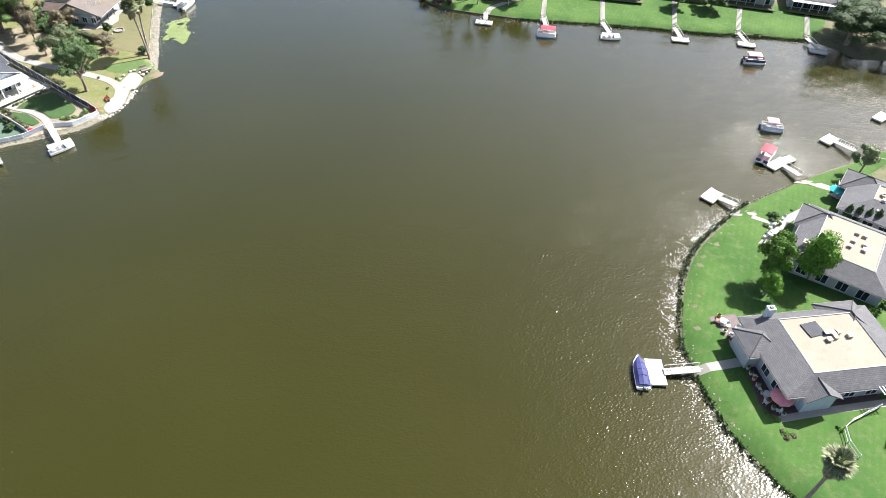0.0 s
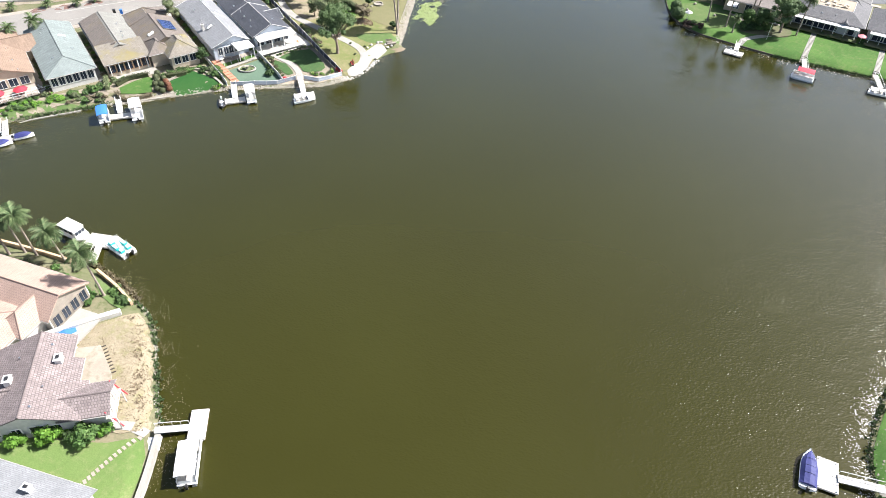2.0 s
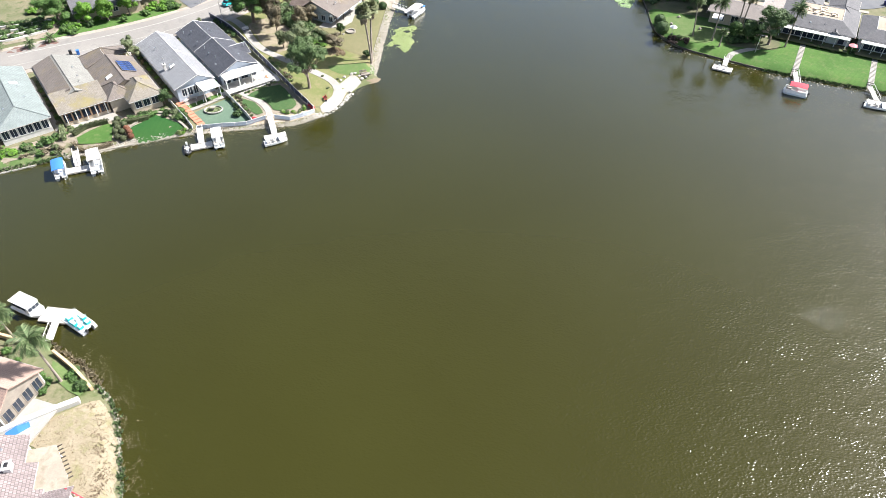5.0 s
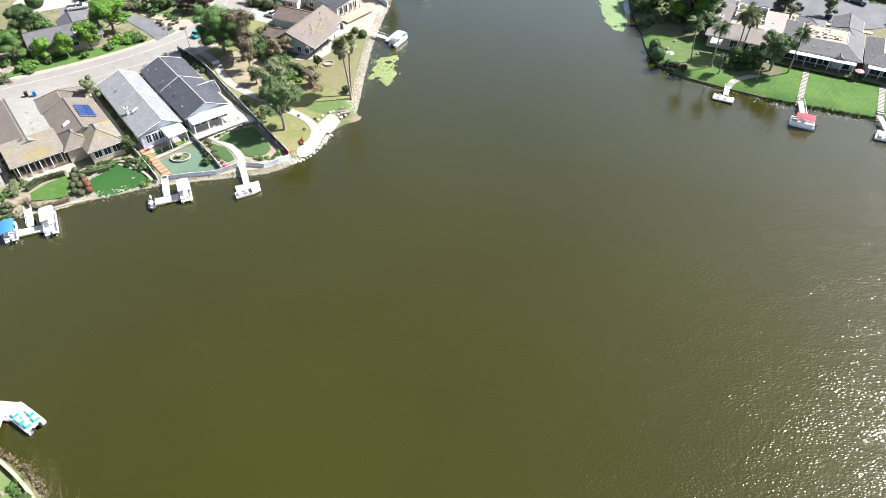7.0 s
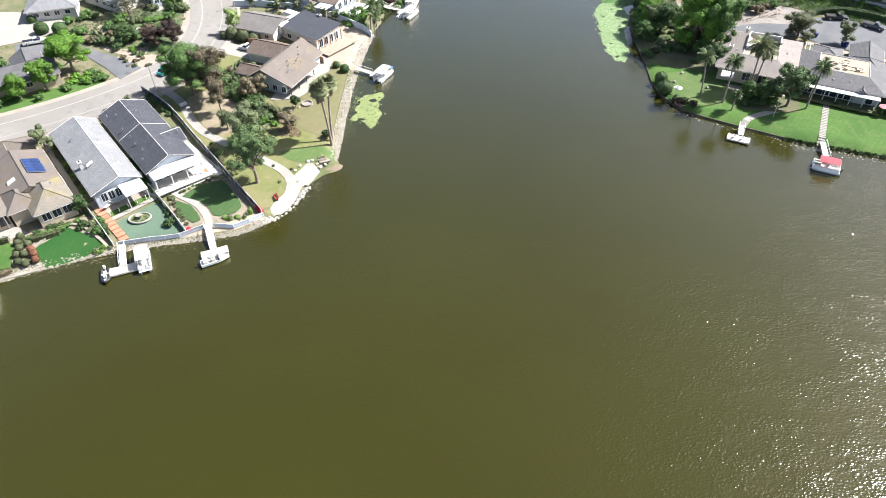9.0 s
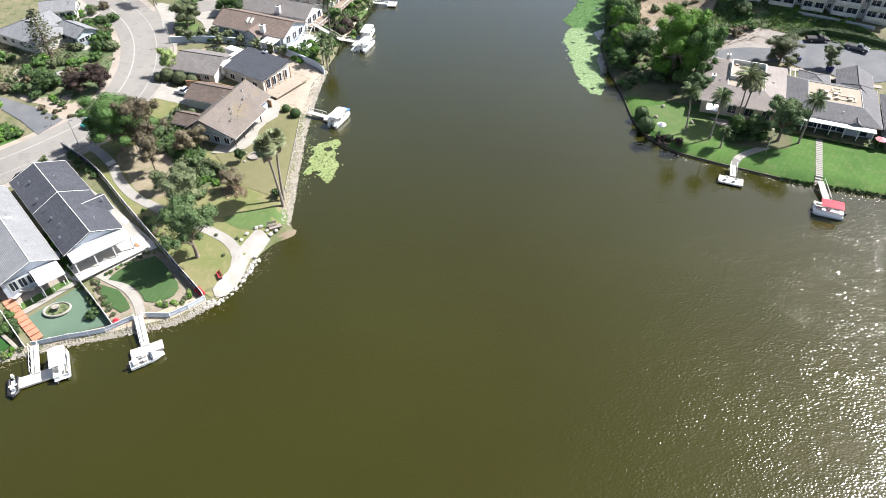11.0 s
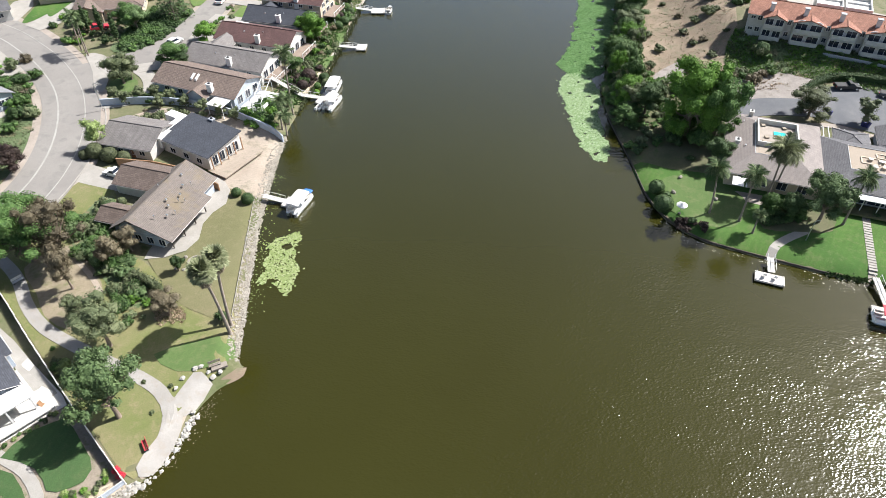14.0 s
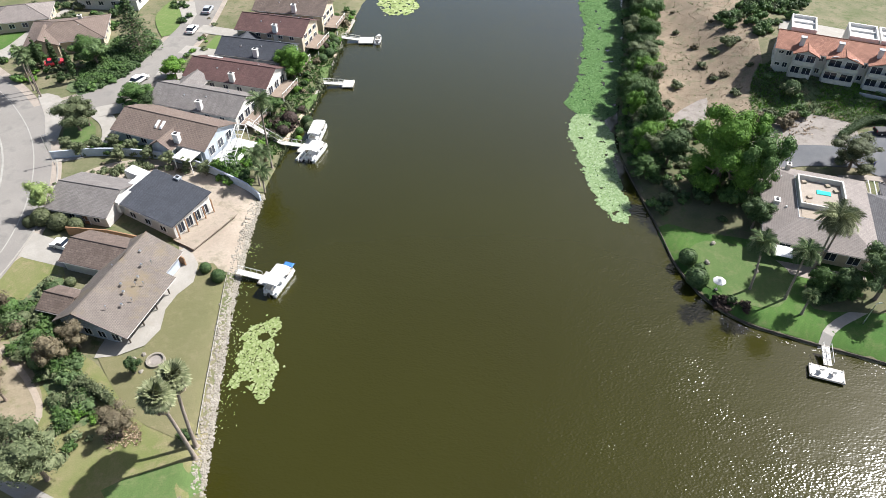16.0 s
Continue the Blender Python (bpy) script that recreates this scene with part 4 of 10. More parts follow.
sheet("driveway", [(-70.9, 254.9), (-71.9, 267.8), (-66.6, 264.7), (-60.6, 257.8), (-63.6, 254.4), (-66.5, 251.0)], "concrete", 0.1, "pale concrete driveway beside the road", "driveway", False)
sheet("patio", [(-64, 238.4), (-61.4, 239.2), (-59, 234.9), (-60.9, 233.6)], "concrete", 0.1, "pale concrete patio behind a house", "patio", False)
sheet("patio", [(-64.8, 223.1), (-60.2, 223.7), (-57.5, 219.9), (-61.7, 218.5)], "paving", 0.1, "pale paved patio behind a house", "patio", False)
ribbon("sidewalk", MAIN_ROAD, 15.0, "sidewalk", 0.07, "pale pinkish concrete sidewalk along the road", "sidewalk", across=8)
ribbon("sidewalk", SIDE_STREET, 10.2, "sidewalk", 0.09, "pale concrete sidewalk along the side street", "sidewalk", across=6)
ribbon("road", MAIN_ROAD, 11.6, "asphalt", 0.14, "worn grey asphalt residential road", "road", across=6, thick=0.05)
ribbon("road", SIDE_STREET, 7.8, "asphalt", 0.16, "worn grey asphalt side street", "road", across=4, thick=0.05)
for _o in (-2.7, 2.6):
    _p = np.array(spline(MAIN_ROAD, 3.0))
    _t = np.gradient(_p, axis=0)
    _n = np.c_[-_t[:, 1], _t[:, 0]] / np.linalg.norm(_t, axis=1)[:, None]
    ribbon("road_line", [tuple(q) for q in (_p + _n * _o)[18:-8]], 0.34 if _o > 0 else 0.2, "road_paint", 0.17, "faded pale line on the road", "road marking", across=1, thick=0.02)
ribbon("road", [(93, 222), (101, 222.2), (109, 220.5), (115, 219), (121, 218.5)], 6.4, "asphalt_dark", 0.1, "grey asphalt street behind the houses", "road")
sheet("road", [(113, 224), (120.5, 227), (128, 224.5), (137, 219), (136, 210), (126, 207), (118, 211.6), (112, 215.5)], "asphalt_dark", 0.13, "asphalt turning circle behind the houses", "road")
ribbon("sidewalk", [(106, 214.6), (113, 213.2), (120, 208.6), (128, 205)], 1.4, "sidewalk", 0.16, "pale concrete sidewalk round the turning circle", "sidewalk")
sheet("driveway", [(-68.6, 206.5), (-71.5, 212), (-62, 207), (-53.6, 201.5), (-56.5, 195.5), (-62, 201)], "asphalt_dark", 0.12, "dark asphalt driveway", "driveway", False)
sheet("driveway", [(-41, 212.4), (-38, 217), (-27.5, 211.6), (-27.6, 206.6), (-36, 210)], "concrete", 0.12, "pale concrete driveway", "driveway", False)
ribbon("driveway", [(-41.5, 238.2), (-35.5, 239.5), (-31.5, 243.6), (-33, 250), (-36.5, 254.5)], 3.4, "concrete", 0.13, "curved pale concrete driveway", "driveway")
sheet("lawn", [(-40, 243.5), (-36, 242.6), (-34.6, 246), (-36.5, 250.6), (-41.5, 252.5)], "lawn_soft", 0.12, "planted island inside a curved driveway", "lawn")
sheet("driveway", [(-71.5, 280.6), (-66.5, 277), (-62.5, 281), (-63, 292), (-62, 306), (-66, 306), (-66.4, 290)], "concrete", 0.2, "pale concrete driveway", "driveway", False)
sheet("lawn", [(-72.4, 281.6), (-67, 290), (-66.8, 304), (-72, 304), (-73, 292)], "lawn_bright", 0.1, "green front lawn beside a driveway", "lawn")
sheet("driveway", [(-80, 284), (-74.2, 283.6), (-73.6, 293), (-76, 300), (-80, 296)], "concrete", 0.14, "pale concrete driveway", "driveway", False)
sheet("driveway", [(-90, 213), (-78, 219), (-72, 214), (-86, 205)], "asphalt_dark", 0.09, "asphalt lane behind a house", "driveway", False)
ribbon("path", [(-47.5, 193), (-42.7, 189.6), (-38.7, 185.2), (-35.4, 179.6), (-31.6, 175), (-26.4, 171.2), (-20.4, 167.6), (-15.4, 164.7), (-11.8, 161.9), (-9.8, 158.3), (-9.9, 154), (-11.3, 150.4)], 1.9, "paving", 0.12, "curving pale concrete park path", "path")
ribbon("path", [(-22.2, 145.6), (-23.4, 148.2), (-25.8, 151.3), (-29.7, 153.8), (-33.6, 156.2)], 1.4, "concrete", 0.15, "curved white concrete garden walk", "path")
ribbon("path", [(-40.5, 147.2), (-34.5, 153.2)], 0.95, "concrete", 0.19, "narrow pale concrete edging", "path")
ribbon("path", [(83.4, 178.6), (85.2, 181.2), (88.1, 183), (93, 184.8)], 1.5, "concrete", 0.12, "curved pale concrete walk down to the dock", "path")
for _a0, _b0 in (((97.9, 172.6), (105.4, 188.4)), ((113.2, 166.6), (120.6, 182)), ((131.4, 159.4), (141.6, 177.4)), ((147, 153), (158.6, 169)), ((164, 146), (175.6, 161))):
    _k = 27
    _walk = ribbon("path", [_a0, _b0], 1.3, "sidewalk", 0.1, "straight concrete stepped walk across the lawn", "path")
    _turn = math.degrees(math.atan2(_b0[1] - _a0[1], _b0[0] - _a0[0])) + 90
    _tread = Geo().box(0, 0, 0, 1.3, 0.5, 0.12).mesh("tread", M["concrete"])
    for _i in range(_k):
        _t0 = (_i + 0.5) / _k
        _x, _y = _a0[0] + (_b0[0] - _a0[0]) * _t0, _a0[1] + (_b0[1] - _a0[1]) * _t0
        part("tread", _tread, "concrete", _walk).matrix_basis = pose(_x, _y, ground_z(_x, _y) + 0.1, 0, 0, _turn)
ribbon("path", [(102.2, 89.6), (104, 86.5), (106.9, 83)], 1.0, "concrete", 0.12, "white concrete walk to a dock", "path")
ribbon("path", [(120.6, 95), (123, 91), (125.8, 88)], 1.0, "concrete", 0.12, "white concrete walk to a dock", "path")
ribbon("path", [(138.4, 98.8), (140.6, 97), (144.5, 94)], 1.0, "concrete", 0.12, "white concrete walk to a dock", "path")
ribbon("path", [(74.6, 58.2), (78, 57.8), (81.5, 57.5)], 1.5, "concrete", 0.16, "pale plank walk across the lawn to a dock", "path")
ribbon("path", [(80.8, 47.8), (88.8, 46.9), (104, 44.7)], 1.1, "concrete", 0.14, "white walk along a house", "path")
ribbon("path", [(7.6, 254.5), (9.2, 261.5), (12, 272), (15, 287), (18, 300)], 0.8, "concrete", 0.12, "narrow concrete lakeside path", "path")
ribbon("path", [(-18.4, 55), (-20.7, 55.6), (-24, 55.4)], 1.3, "concrete", 0.13, "short pale concrete path", "path")
for _i in range(15):
    _t0 = _i / 14
    _x, _y = -18.9 - 4.4 * _t0 ** 0.8, 54.2 - 7.6 * _t0
    single("stepping_stone", Geo().prism([(-0.32, -0.18), (0.3, -0.2), (0.33, 0.16), (-0.3, 0.19)], -0.1, 0.06), "sidewalk", pose(_x, _y, ground_z(_x, _y) + 0.08, 0, 0, -25 - 20 * _t0), "square pale concrete stepping stone in the lawn", "stepping stone", "stepping stones in the lawn")
for _i in range(9):
    _x, _y = -43.6 + 7 * _i / 8, 149.6 - 7.2 * _i / 8
    single("step", Geo().box(0, 0, 0, 1.1, 1.5, 0.16), "brickpave", pose(_x, _y, ground_z(_x, _y) + 0.14, 0, 0, -46), "red brick garden step", "step", "red brick garden steps")

# ---------------------------------------------------------------- walls, fences, rocks
wall_line("sea_wall", [(69.4, 226), (69.35, 219), (69.3, 208), (69, 198), (70.6, 190.8), (74.1, 185.8), (78.3, 182.9), (84.6, 179.3), (92, 175.3)], 0.12, 0.45, "wood_dark", "dark timber sea wall holding a lawn", base=0.0, below=1.0)
wall_line("sea_wall", [(-30.2, 76), (-34, 79), (-38.6, 81.9)], 0.4, 1.25, "wood_pale", "low orange-brown retaining wall by the water", base=0.0, below=1.0)
wall_line("sea_wall", [(-43.8, 83.4), (-49.4, 84.7), (-57, 86.2), (-75, 89.4)], 0.4, 1.25, "wood_pale", "low orange-brown retaining wall by the water", base=0.0, below=1.0)
wall_line("sea_wall", [(-16.9, 55), (-16.5, 52.5), (-15.9, 48), (-15.4, 40), (-15, 25)], 0.7, 1.0, "concrete", "pale concrete sea wall beside a lawn", base=0.0, below=1.0)
wall_line("garden_wall", [(-42.6, 65.2), (-39.1, 67.6), (-36.5, 69.8), (-33.6, 71.8), (-30.6, 73.7)], 0.8, 0.8, "stucco", "white stepped garden wall between two plots", smooth=False)
wall_line("garden_wall", [(-40.4, 238), (-32, 238.6), (-24.3, 237.6), (-17, 235.4), (-11.7, 232.6), (-5, 227.6), (-0.3, 223.4)], 0.3, 1.7, "stucco_blue", "long blue-grey garden wall running to the lake")
wall_line("garden_wall", [(-31, 215.4), (-24, 214), (-17.4, 211.6), (-10.5, 206.4)], 0.2, 1.8, "wood", "dark timber fence between two houses", smooth=False)
wall_line("garden_wall", [(-51.2, 139.2), (-49, 144.6), (-45.6, 145.6), (-38.8, 140.6)], 0.5, 0.4, "rock", "curved pale stone edging of a turf", smooth=True)
wall_line("garden_wall", [(-79, 118.6), (-73.8, 122.4), (-65.3, 127)], 0.3, 0.45, "concrete", "low pale wall along the shore", smooth=False)
wall_line("garden_wall", [(-60, 129.8), (-55.2, 132.4), (-48.6, 135.4)], 0.5, 0.3, "rock", "low edge of pale stones along the shore", smooth=True)
wall_line("kerb", [(-39.2, 204), (-37.8, 210.5), (-36.9, 219), (-37.6, 231), (-40.4, 240)], 0.25, 0.2, "concrete", "pale concrete kerb of the road", "kerb", step=2)


def rail_fence(line, height, mat, label, rails=2, gap=2.0, panel=None):
    """A fence of posts and rails, with or without glass panels."""
    pts = spline(line, gap)
    x0, y0 = pts[0]
    f = thing("fence", pose(x0, y0, ground_z(x0, y0)), label, "fence", "garden fences")
    inv = f.matrix_basis.inverted()
    P = [inv @ Vector((x, y, ground_z(x, y))) for x, y in pts]
    post = Geo().box(0, 0, height / 2 - 0.15, 0.14, 0.14, height + 0.3).mesh("post", M[mat])
    for p in P:
        part("post", post, mat, f).location = p
    for a, b in zip(P, P[1:]):
        for k in range(rails):
            z = height * (0.94 - 0.55 * k)
            part("rail", Geo().tube([a + Vector((0, 0, z)), b + Vector((0, 0, z))], [0.055, 0.055], 4), mat, f)
        if panel:
            g = Geo()
            d = (b - a)
            n = Vector((-d.y, d.x, 0)).normalized() * 0.03
            lo, hi = Vector((0, 0, 0.12)), Vector((0, 0, height * 0.86))
            g.loft([[a - n + lo, a + n + lo, a + n + hi, a - n + hi], [b - n + lo, b + n + lo, b + n + hi, b - n + hi]])
            part("panel", g, panel, f)
    return f


rail_fence([(-36.9, 141.2), (-32, 142.4), (-27, 143.4), (-23.2, 145.2)], 1.1, "white", "white rail fence with pale blue panels by the lake", 2, 2.2, "stucco_blue")
rail_fence([(-21.4, 145.6), (-18, 145.7), (-15.5, 147.2), (-13.4, 149)], 1.1, "white", "white rail fence with pale blue panels by the lake", 2, 2.2, "stucco_blue")
rail_fence([(-13.6, 149.2), (-19.3, 156), (-31.4, 171), (-41, 183), (-49.6, 190.6)], 1.6, "white", "white garden fence with dark panels beside the park", 1, 2.4, "hull_dark")
rail_fence([(-26, 144), (-31.8, 150.8), (-36.4, 156)], 1.3, "white", "white garden fence between two plots", 1, 2.2, "stucco")
rail_fence([(-38, 141), (-46.4, 150.4)], 1.2, "white", "white garden fence beside brick steps", 1, 2.2, "stucco")
rail_fence([(-3.9, 203.4), (-4, 195), (-4.1, 185), (-4.1, 175.2)], 0.4, "concrete", "low pale post fence along a lawn", 1, 1.8)
rail_fence([(-78.4, 129.4), (-73.6, 134)], 1.0, "white", "white deck railing behind a tan house", 3, 1.2)
rail_fence([(95, 45.4), (88, 44), (87, 40)], 1.1, "white", "white garden fence beside a lawn", 2, 2.0)


def riprap(line, n, spread, size, mat, label, seed, inner=-0.6):
    """Loose rocks along a stretch of shore."""
    rng = random.Random(seed)
    pts = spline(line, 0.5)
    g = Geo()
    xs, ys, rs = [], [], []
    for _ in range(n):
        x, y = rng.choice(pts)
        a, d = rng.uniform(0, math.tau), rng.uniform(0, spread)
        xs.append(x + math.cos(a) * d), ys.append(y + math.sin(a) * d), rs.append(size * rng.uniform(0.45, 1.25))
    for x, y, r, h, d in zip(xs, ys, rs, heights(xs, ys), inland(xs, ys)):
        if inner < d < spread + 0.5:
            g.blob(x, y, max(h, -0.25) + r * 0.15, r, r * rng.uniform(0.7, 1.2), r * rng.uniform(0.5, 0.8), rng, 0.3)
    return single("riprap_rocks", g, mat, pose(0, 0, 0), label, "rocks", kind="stuff")


riprap([(-50, 135.4), (-38.5, 140), (-31.9, 141.6), (-24.5, 143.2), (-17.1, 145), (-12.5, 148.2)], 2300, 1.1, 0.18, "rock", "pale riprap rocks along the waterline", 3)
riprap([(-2.6, 168), (-2.7, 176), (-2.8, 186), (-2.6, 199), (-1.7, 213), (-0.2, 224.6)], 3600, 1.5, 0.23, "rock", "pale riprap rocks below the lawns", 4, -1.1)
riprap([(-17.3, 56), (-20.4, 62), (-22.5, 66.6), (-24.9, 71.5), (-27.5, 75), (-30, 77)], 700, 0.9, 0.13, "rock", "small pale rocks on a weedy bank", 5, -0.8)
riprap([(-62, 129.6), (-55.2, 132.8), (-48.6, 135.8), (-43, 138.4)], 700, 1.1, 0.26, "rock", "pale gravel and stones below a garden", 12, -0.5)
riprap([(123.7, 94.6), (105.8, 90.1), (96.6, 85.8), (89.2, 81.5), (84.5, 77.3), (80.2, 71.8), (76.9, 66.6), (75, 62.5), (73.9, 56), (73.4, 49), (74.4, 43.4), (76, 37)], 420, 0.5, 0.2, "rock_dark", "dark weedy rocks along the lawn's edge", 6, -0.7)
riprap([(92, 175), (98, 172.6), (112.6, 167.3), (125.5, 162.1), (140.9, 155.5), (151, 152.1), (165, 146.3)], 420, 0.6, 0.24, "rock_dark", "dark weedy rocks along the lawn's edge", 7, -0.6)
# shallow-water stones, also standing in for the pale glitter of ripples
riprap([(105, 90.6), (96.2, 86.4), (88.6, 82), (83.8, 77.2), (79.6, 71.8), (76.3, 67), (74.3, 62.4), (73.3, 57), (72.8, 49), (73.8, 43)], 2000, 2.4, 0.16, "rock", "pale stones and ripple glitter in the shallows", 8, -2.4)
riprap([(-78, 121.2), (-66.5, 126.9), (-60, 130.3)], 200, 1.0, 0.35, "rock_dark", "dark weedy stones along the shore", 9, -0.6)
riprap([(-12.9, 148.4), (-10.8, 148.9), (-9.2, 151), (-8.1, 153.6), (-7.3, 156), (-6.6, 158)], 520, 0.8, 0.26, "rock_white", "bleached riprap stones below the park path", 14, -0.9)

_rng = random.Random(11)
for _x, _y, _r in ((-9.2, 163.9, 0.55), (-7.7, 165.4, 0.6), (-7, 165.7, 0.5), (-9.8, 162.3, 0.5), (-7.2, 158.7, 0.55), (-6.5, 158.1, 0.6), (-6.8, 157.2, 0.45), (-7.3, 156.4, 0.6), (-7.6, 155.3, 0.55), (-8.1, 154.3, 0.45), (-8.4, 153.4, 0.55), (-8.6, 152.4, 0.4), (-9.1, 151.6, 0.55), (-9.6, 150.6, 0.5), (-10.2, 149.8, 0.45), (-10.7, 149.1, 0.5), (-11.4, 148.7, 0.55), (-12.3, 149.2, 0.35), (-12.9, 148.6, 0.4), (-5.8, 164.6, 0.5), (-5.1, 163.9, 0.6), (-4.2, 164.6, 0.5), (-8, 153.6, 0.3), (-7.2, 155.7, 0.35), (-8.9, 151.0, 0.35), (-9.9, 149.2, 0.35)):
    single("boulder", Geo().blob(0, 0, 0.15, _r * 0.85, _r * 0.7, _r * 0.55, _rng, 0.3), "rock_white", pose(_x, _y, ground_z(_x, _y) + _r * 0.12), "large pale boulder at the park landing", "boulder", "boulders at the park landing")


# ---------------------------------------------------------------- water lilies
def inside(poly, x, y):
    hit = False
    for (ax, ay), (bx, by) in zip(poly, poly[1:] + poly[:1]):
        if (ay > y) != (by > y) and x < (bx - ax) * (y - ay) / (by - ay) + ax:
            hit = not hit
    return hit


def lilies(outline, per_m2, size, mat, label, seed, loose=0.0):
    """Floating pads, closer in the middle and loose at the rim."""
    rng = random.Random(seed)
    poly = spline(outline, 2.0, True)
    xs, ys = [p[0] for p in poly], [p[1] for p in poly]
    n = int((max(xs) - min(xs)) * (max(ys) - min(ys)) * per_m2)
    g = Geo()
    for _ in range(n):
        x, y = rng.uniform(min(xs) - loose, max(xs) + loose), rng.uniform(min(ys) - loose, max(ys) + loose)
        wob = noise.noise(Vector((x * 0.35, y * 0.35, seed))) * 1.3 + noise.noise(Vector((x * 1.1, y * 1.1, seed))) * 0.6
        jx, jy = x + wob, y + wob * 0.7
        if not inside(poly, jx, jy):
            if rng.random() > 0.05 or loose == 0 or not inside(poly, x + rng.uniform(-loose, loose), y + rng.uniform(-loose, loose)):
                continue
        if noise.noise(Vector((x * 0.5 + 9, y * 0.5, seed))) < -0.5:
            continue
        r, a, z = size * rng.uniform(0.5, 1.3), rng.uniform(0, math.tau), rng.uniform(0.012, 0.09)
        tx, ty = rng.uniform(-0.05, 0.05), rng.uniform(-0.05, 0.05)
        pts = [(x + r * math.cos(a + k * 1.1), y + r * math.sin(a + k * 1.1), z + tx * math.cos(a + k) * r + ty * math.sin(a + k) * r) for k in range(6)]
        g.add(pts, [tuple(range(6))])
    return single("water_lilies", g, mat, pose(0, 0, 0), label, "water lilies", kind="stuff")


lilies([(-1.6, 182.7), (-0.1, 186), (-0.6, 191), (0.6, 193), (3.4, 194.3), (5.2, 195), (4.5, 190.5), (5.2, 185.3), (4.6, 180.6), (3.4, 178.9), (1.6, 182)], 60, 0.16, "lily_lime", "lime-green water lily pads by the bank", 2, 1.6)
lilies([(64.6, 209.6), (62.3, 211), (61.4, 216.7), (61, 224.6), (61.1, 233.2), (62.4, 241.6), (65, 246), (70.4, 244), (69.6, 233), (67.4, 225.8), (66, 213)], 62, 0.17, "lily_light", "pale green water lily pads along the bank", 3, 0.8)
lilies([(63.5, 249.5), (68.7, 259), (73.6, 272.6), (79, 288.3), (83.3, 306.7), (94, 306), (86, 278), (79, 258), (73.5, 245), (68, 244)], 44, 0.18, "lily_green", "dense green water lily pads along the bank", 4, 0.8)
lilies([(25, 312), (30, 316), (36, 312), (34, 303), (28, 302)], 6, 0.45, "lily_lime", "green water lily pads in the channel", 5, 1.0)


def flecks(line, n, reach, size, mat, label, seed):
    """Small leaf scraps, and pale flecks for ripple glitter, afloat beside a bank, thinning out from it."""
    rng = random.Random(seed)
    pts = spline(line, 0.5)
    P = []
    while len(P) < n:
        x, y = rng.choice(pts)
        P += [(x + rng.gauss(0, reach), y + rng.gauss(0, reach)) for _ in range(3)]
    D = inland([p[0] for p in P], [p[1] for p in P])
    g = Geo()
    for (x, y), d in zip(P, D):
        if d < -0.1 and noise.noise(Vector((x * 0.5, y * 0.5, seed))) > -0.25:
            a, r = rng.uniform(0, math.tau), size * rng.uniform(0.4, 1.5)
            u, w = Vector((math.cos(a), math.sin(a), 0)) * r, Vector((-math.sin(a), math.cos(a), 0)) * r * 0.6
            p = Vector((x, y, rng.uniform(0.012, 0.03)))
            g.add([p - u, p - w, p + u, p + w], [(0, 1, 2, 3)])
    return single("floating_scraps", g, mat, pose(0, 0, 0), label, "floating debris", kind="stuff")


# the next two bands imitate shimmering ripples with pale flecks
flecks([(-15.8, 49), (-17.3, 55.5), (-20.2, 62), (-22.3, 66.6), (-24.7, 71.5), (-27.3, 75), (-31, 78), (-36, 81.6)], 3000, 1.5, 0.06, "straw", "pale flecks along the bank for ripple glitter", 31)
flecks([(105.8, 90.6), (96.6, 86.2), (89.2, 82), (84.2, 77.6), (79.8, 72), (76.4, 66.8), (74.4, 62.6), (73.3, 56), (72.8, 49), (73.8, 43.4), (75.4, 37)], 4200, 1.3, 0.085, "deck", "pale flecks along the lawn's edge for ripple glitter", 32)
flecks([(-60, 130), (-48, 135.5), (-38.5, 139.4), (-24.5, 142.6), (-14, 146.6), (-8.4, 153.6), (-5, 161.6)], 1300, 0.9, 0.08, "straw", "pale leaf scraps along the rocks", 33)
flecks([(-1.6, 176), (-1.6, 188), (-1.4, 200), (-0.6, 213)], 420, 1.0, 0.1, "lily_lime", "loose green leaves along the rocks", 34)
flecks([(70.4, 190), (74, 185), (84.5, 178.4), (92, 174.4), (98, 172), (112.6, 166.6)], 420, 1.0, 0.1, "deck", "pale scraps along the sea wall", 35)


# -- terraced garden across the road
for _k in range(4):
    _o = 2.9 * _k
    wall_line("garden_wall", [(-110 - 0.55 * _o, 169.2 + 0.9 * _o), (-103.4 - 0.4 * _o, 170.8 + 0.95 * _o), (-96 - 0.25 * _o, 173.2 + 0.95 * _o), (-88.4 - 0.2 * _o, 179.4 + 0.7 * _o)], 0.35, 0.55, "stucco", "low white terrace wall in a sloping garden")

# ---------------------------------------------------------------- houses
_win = {}


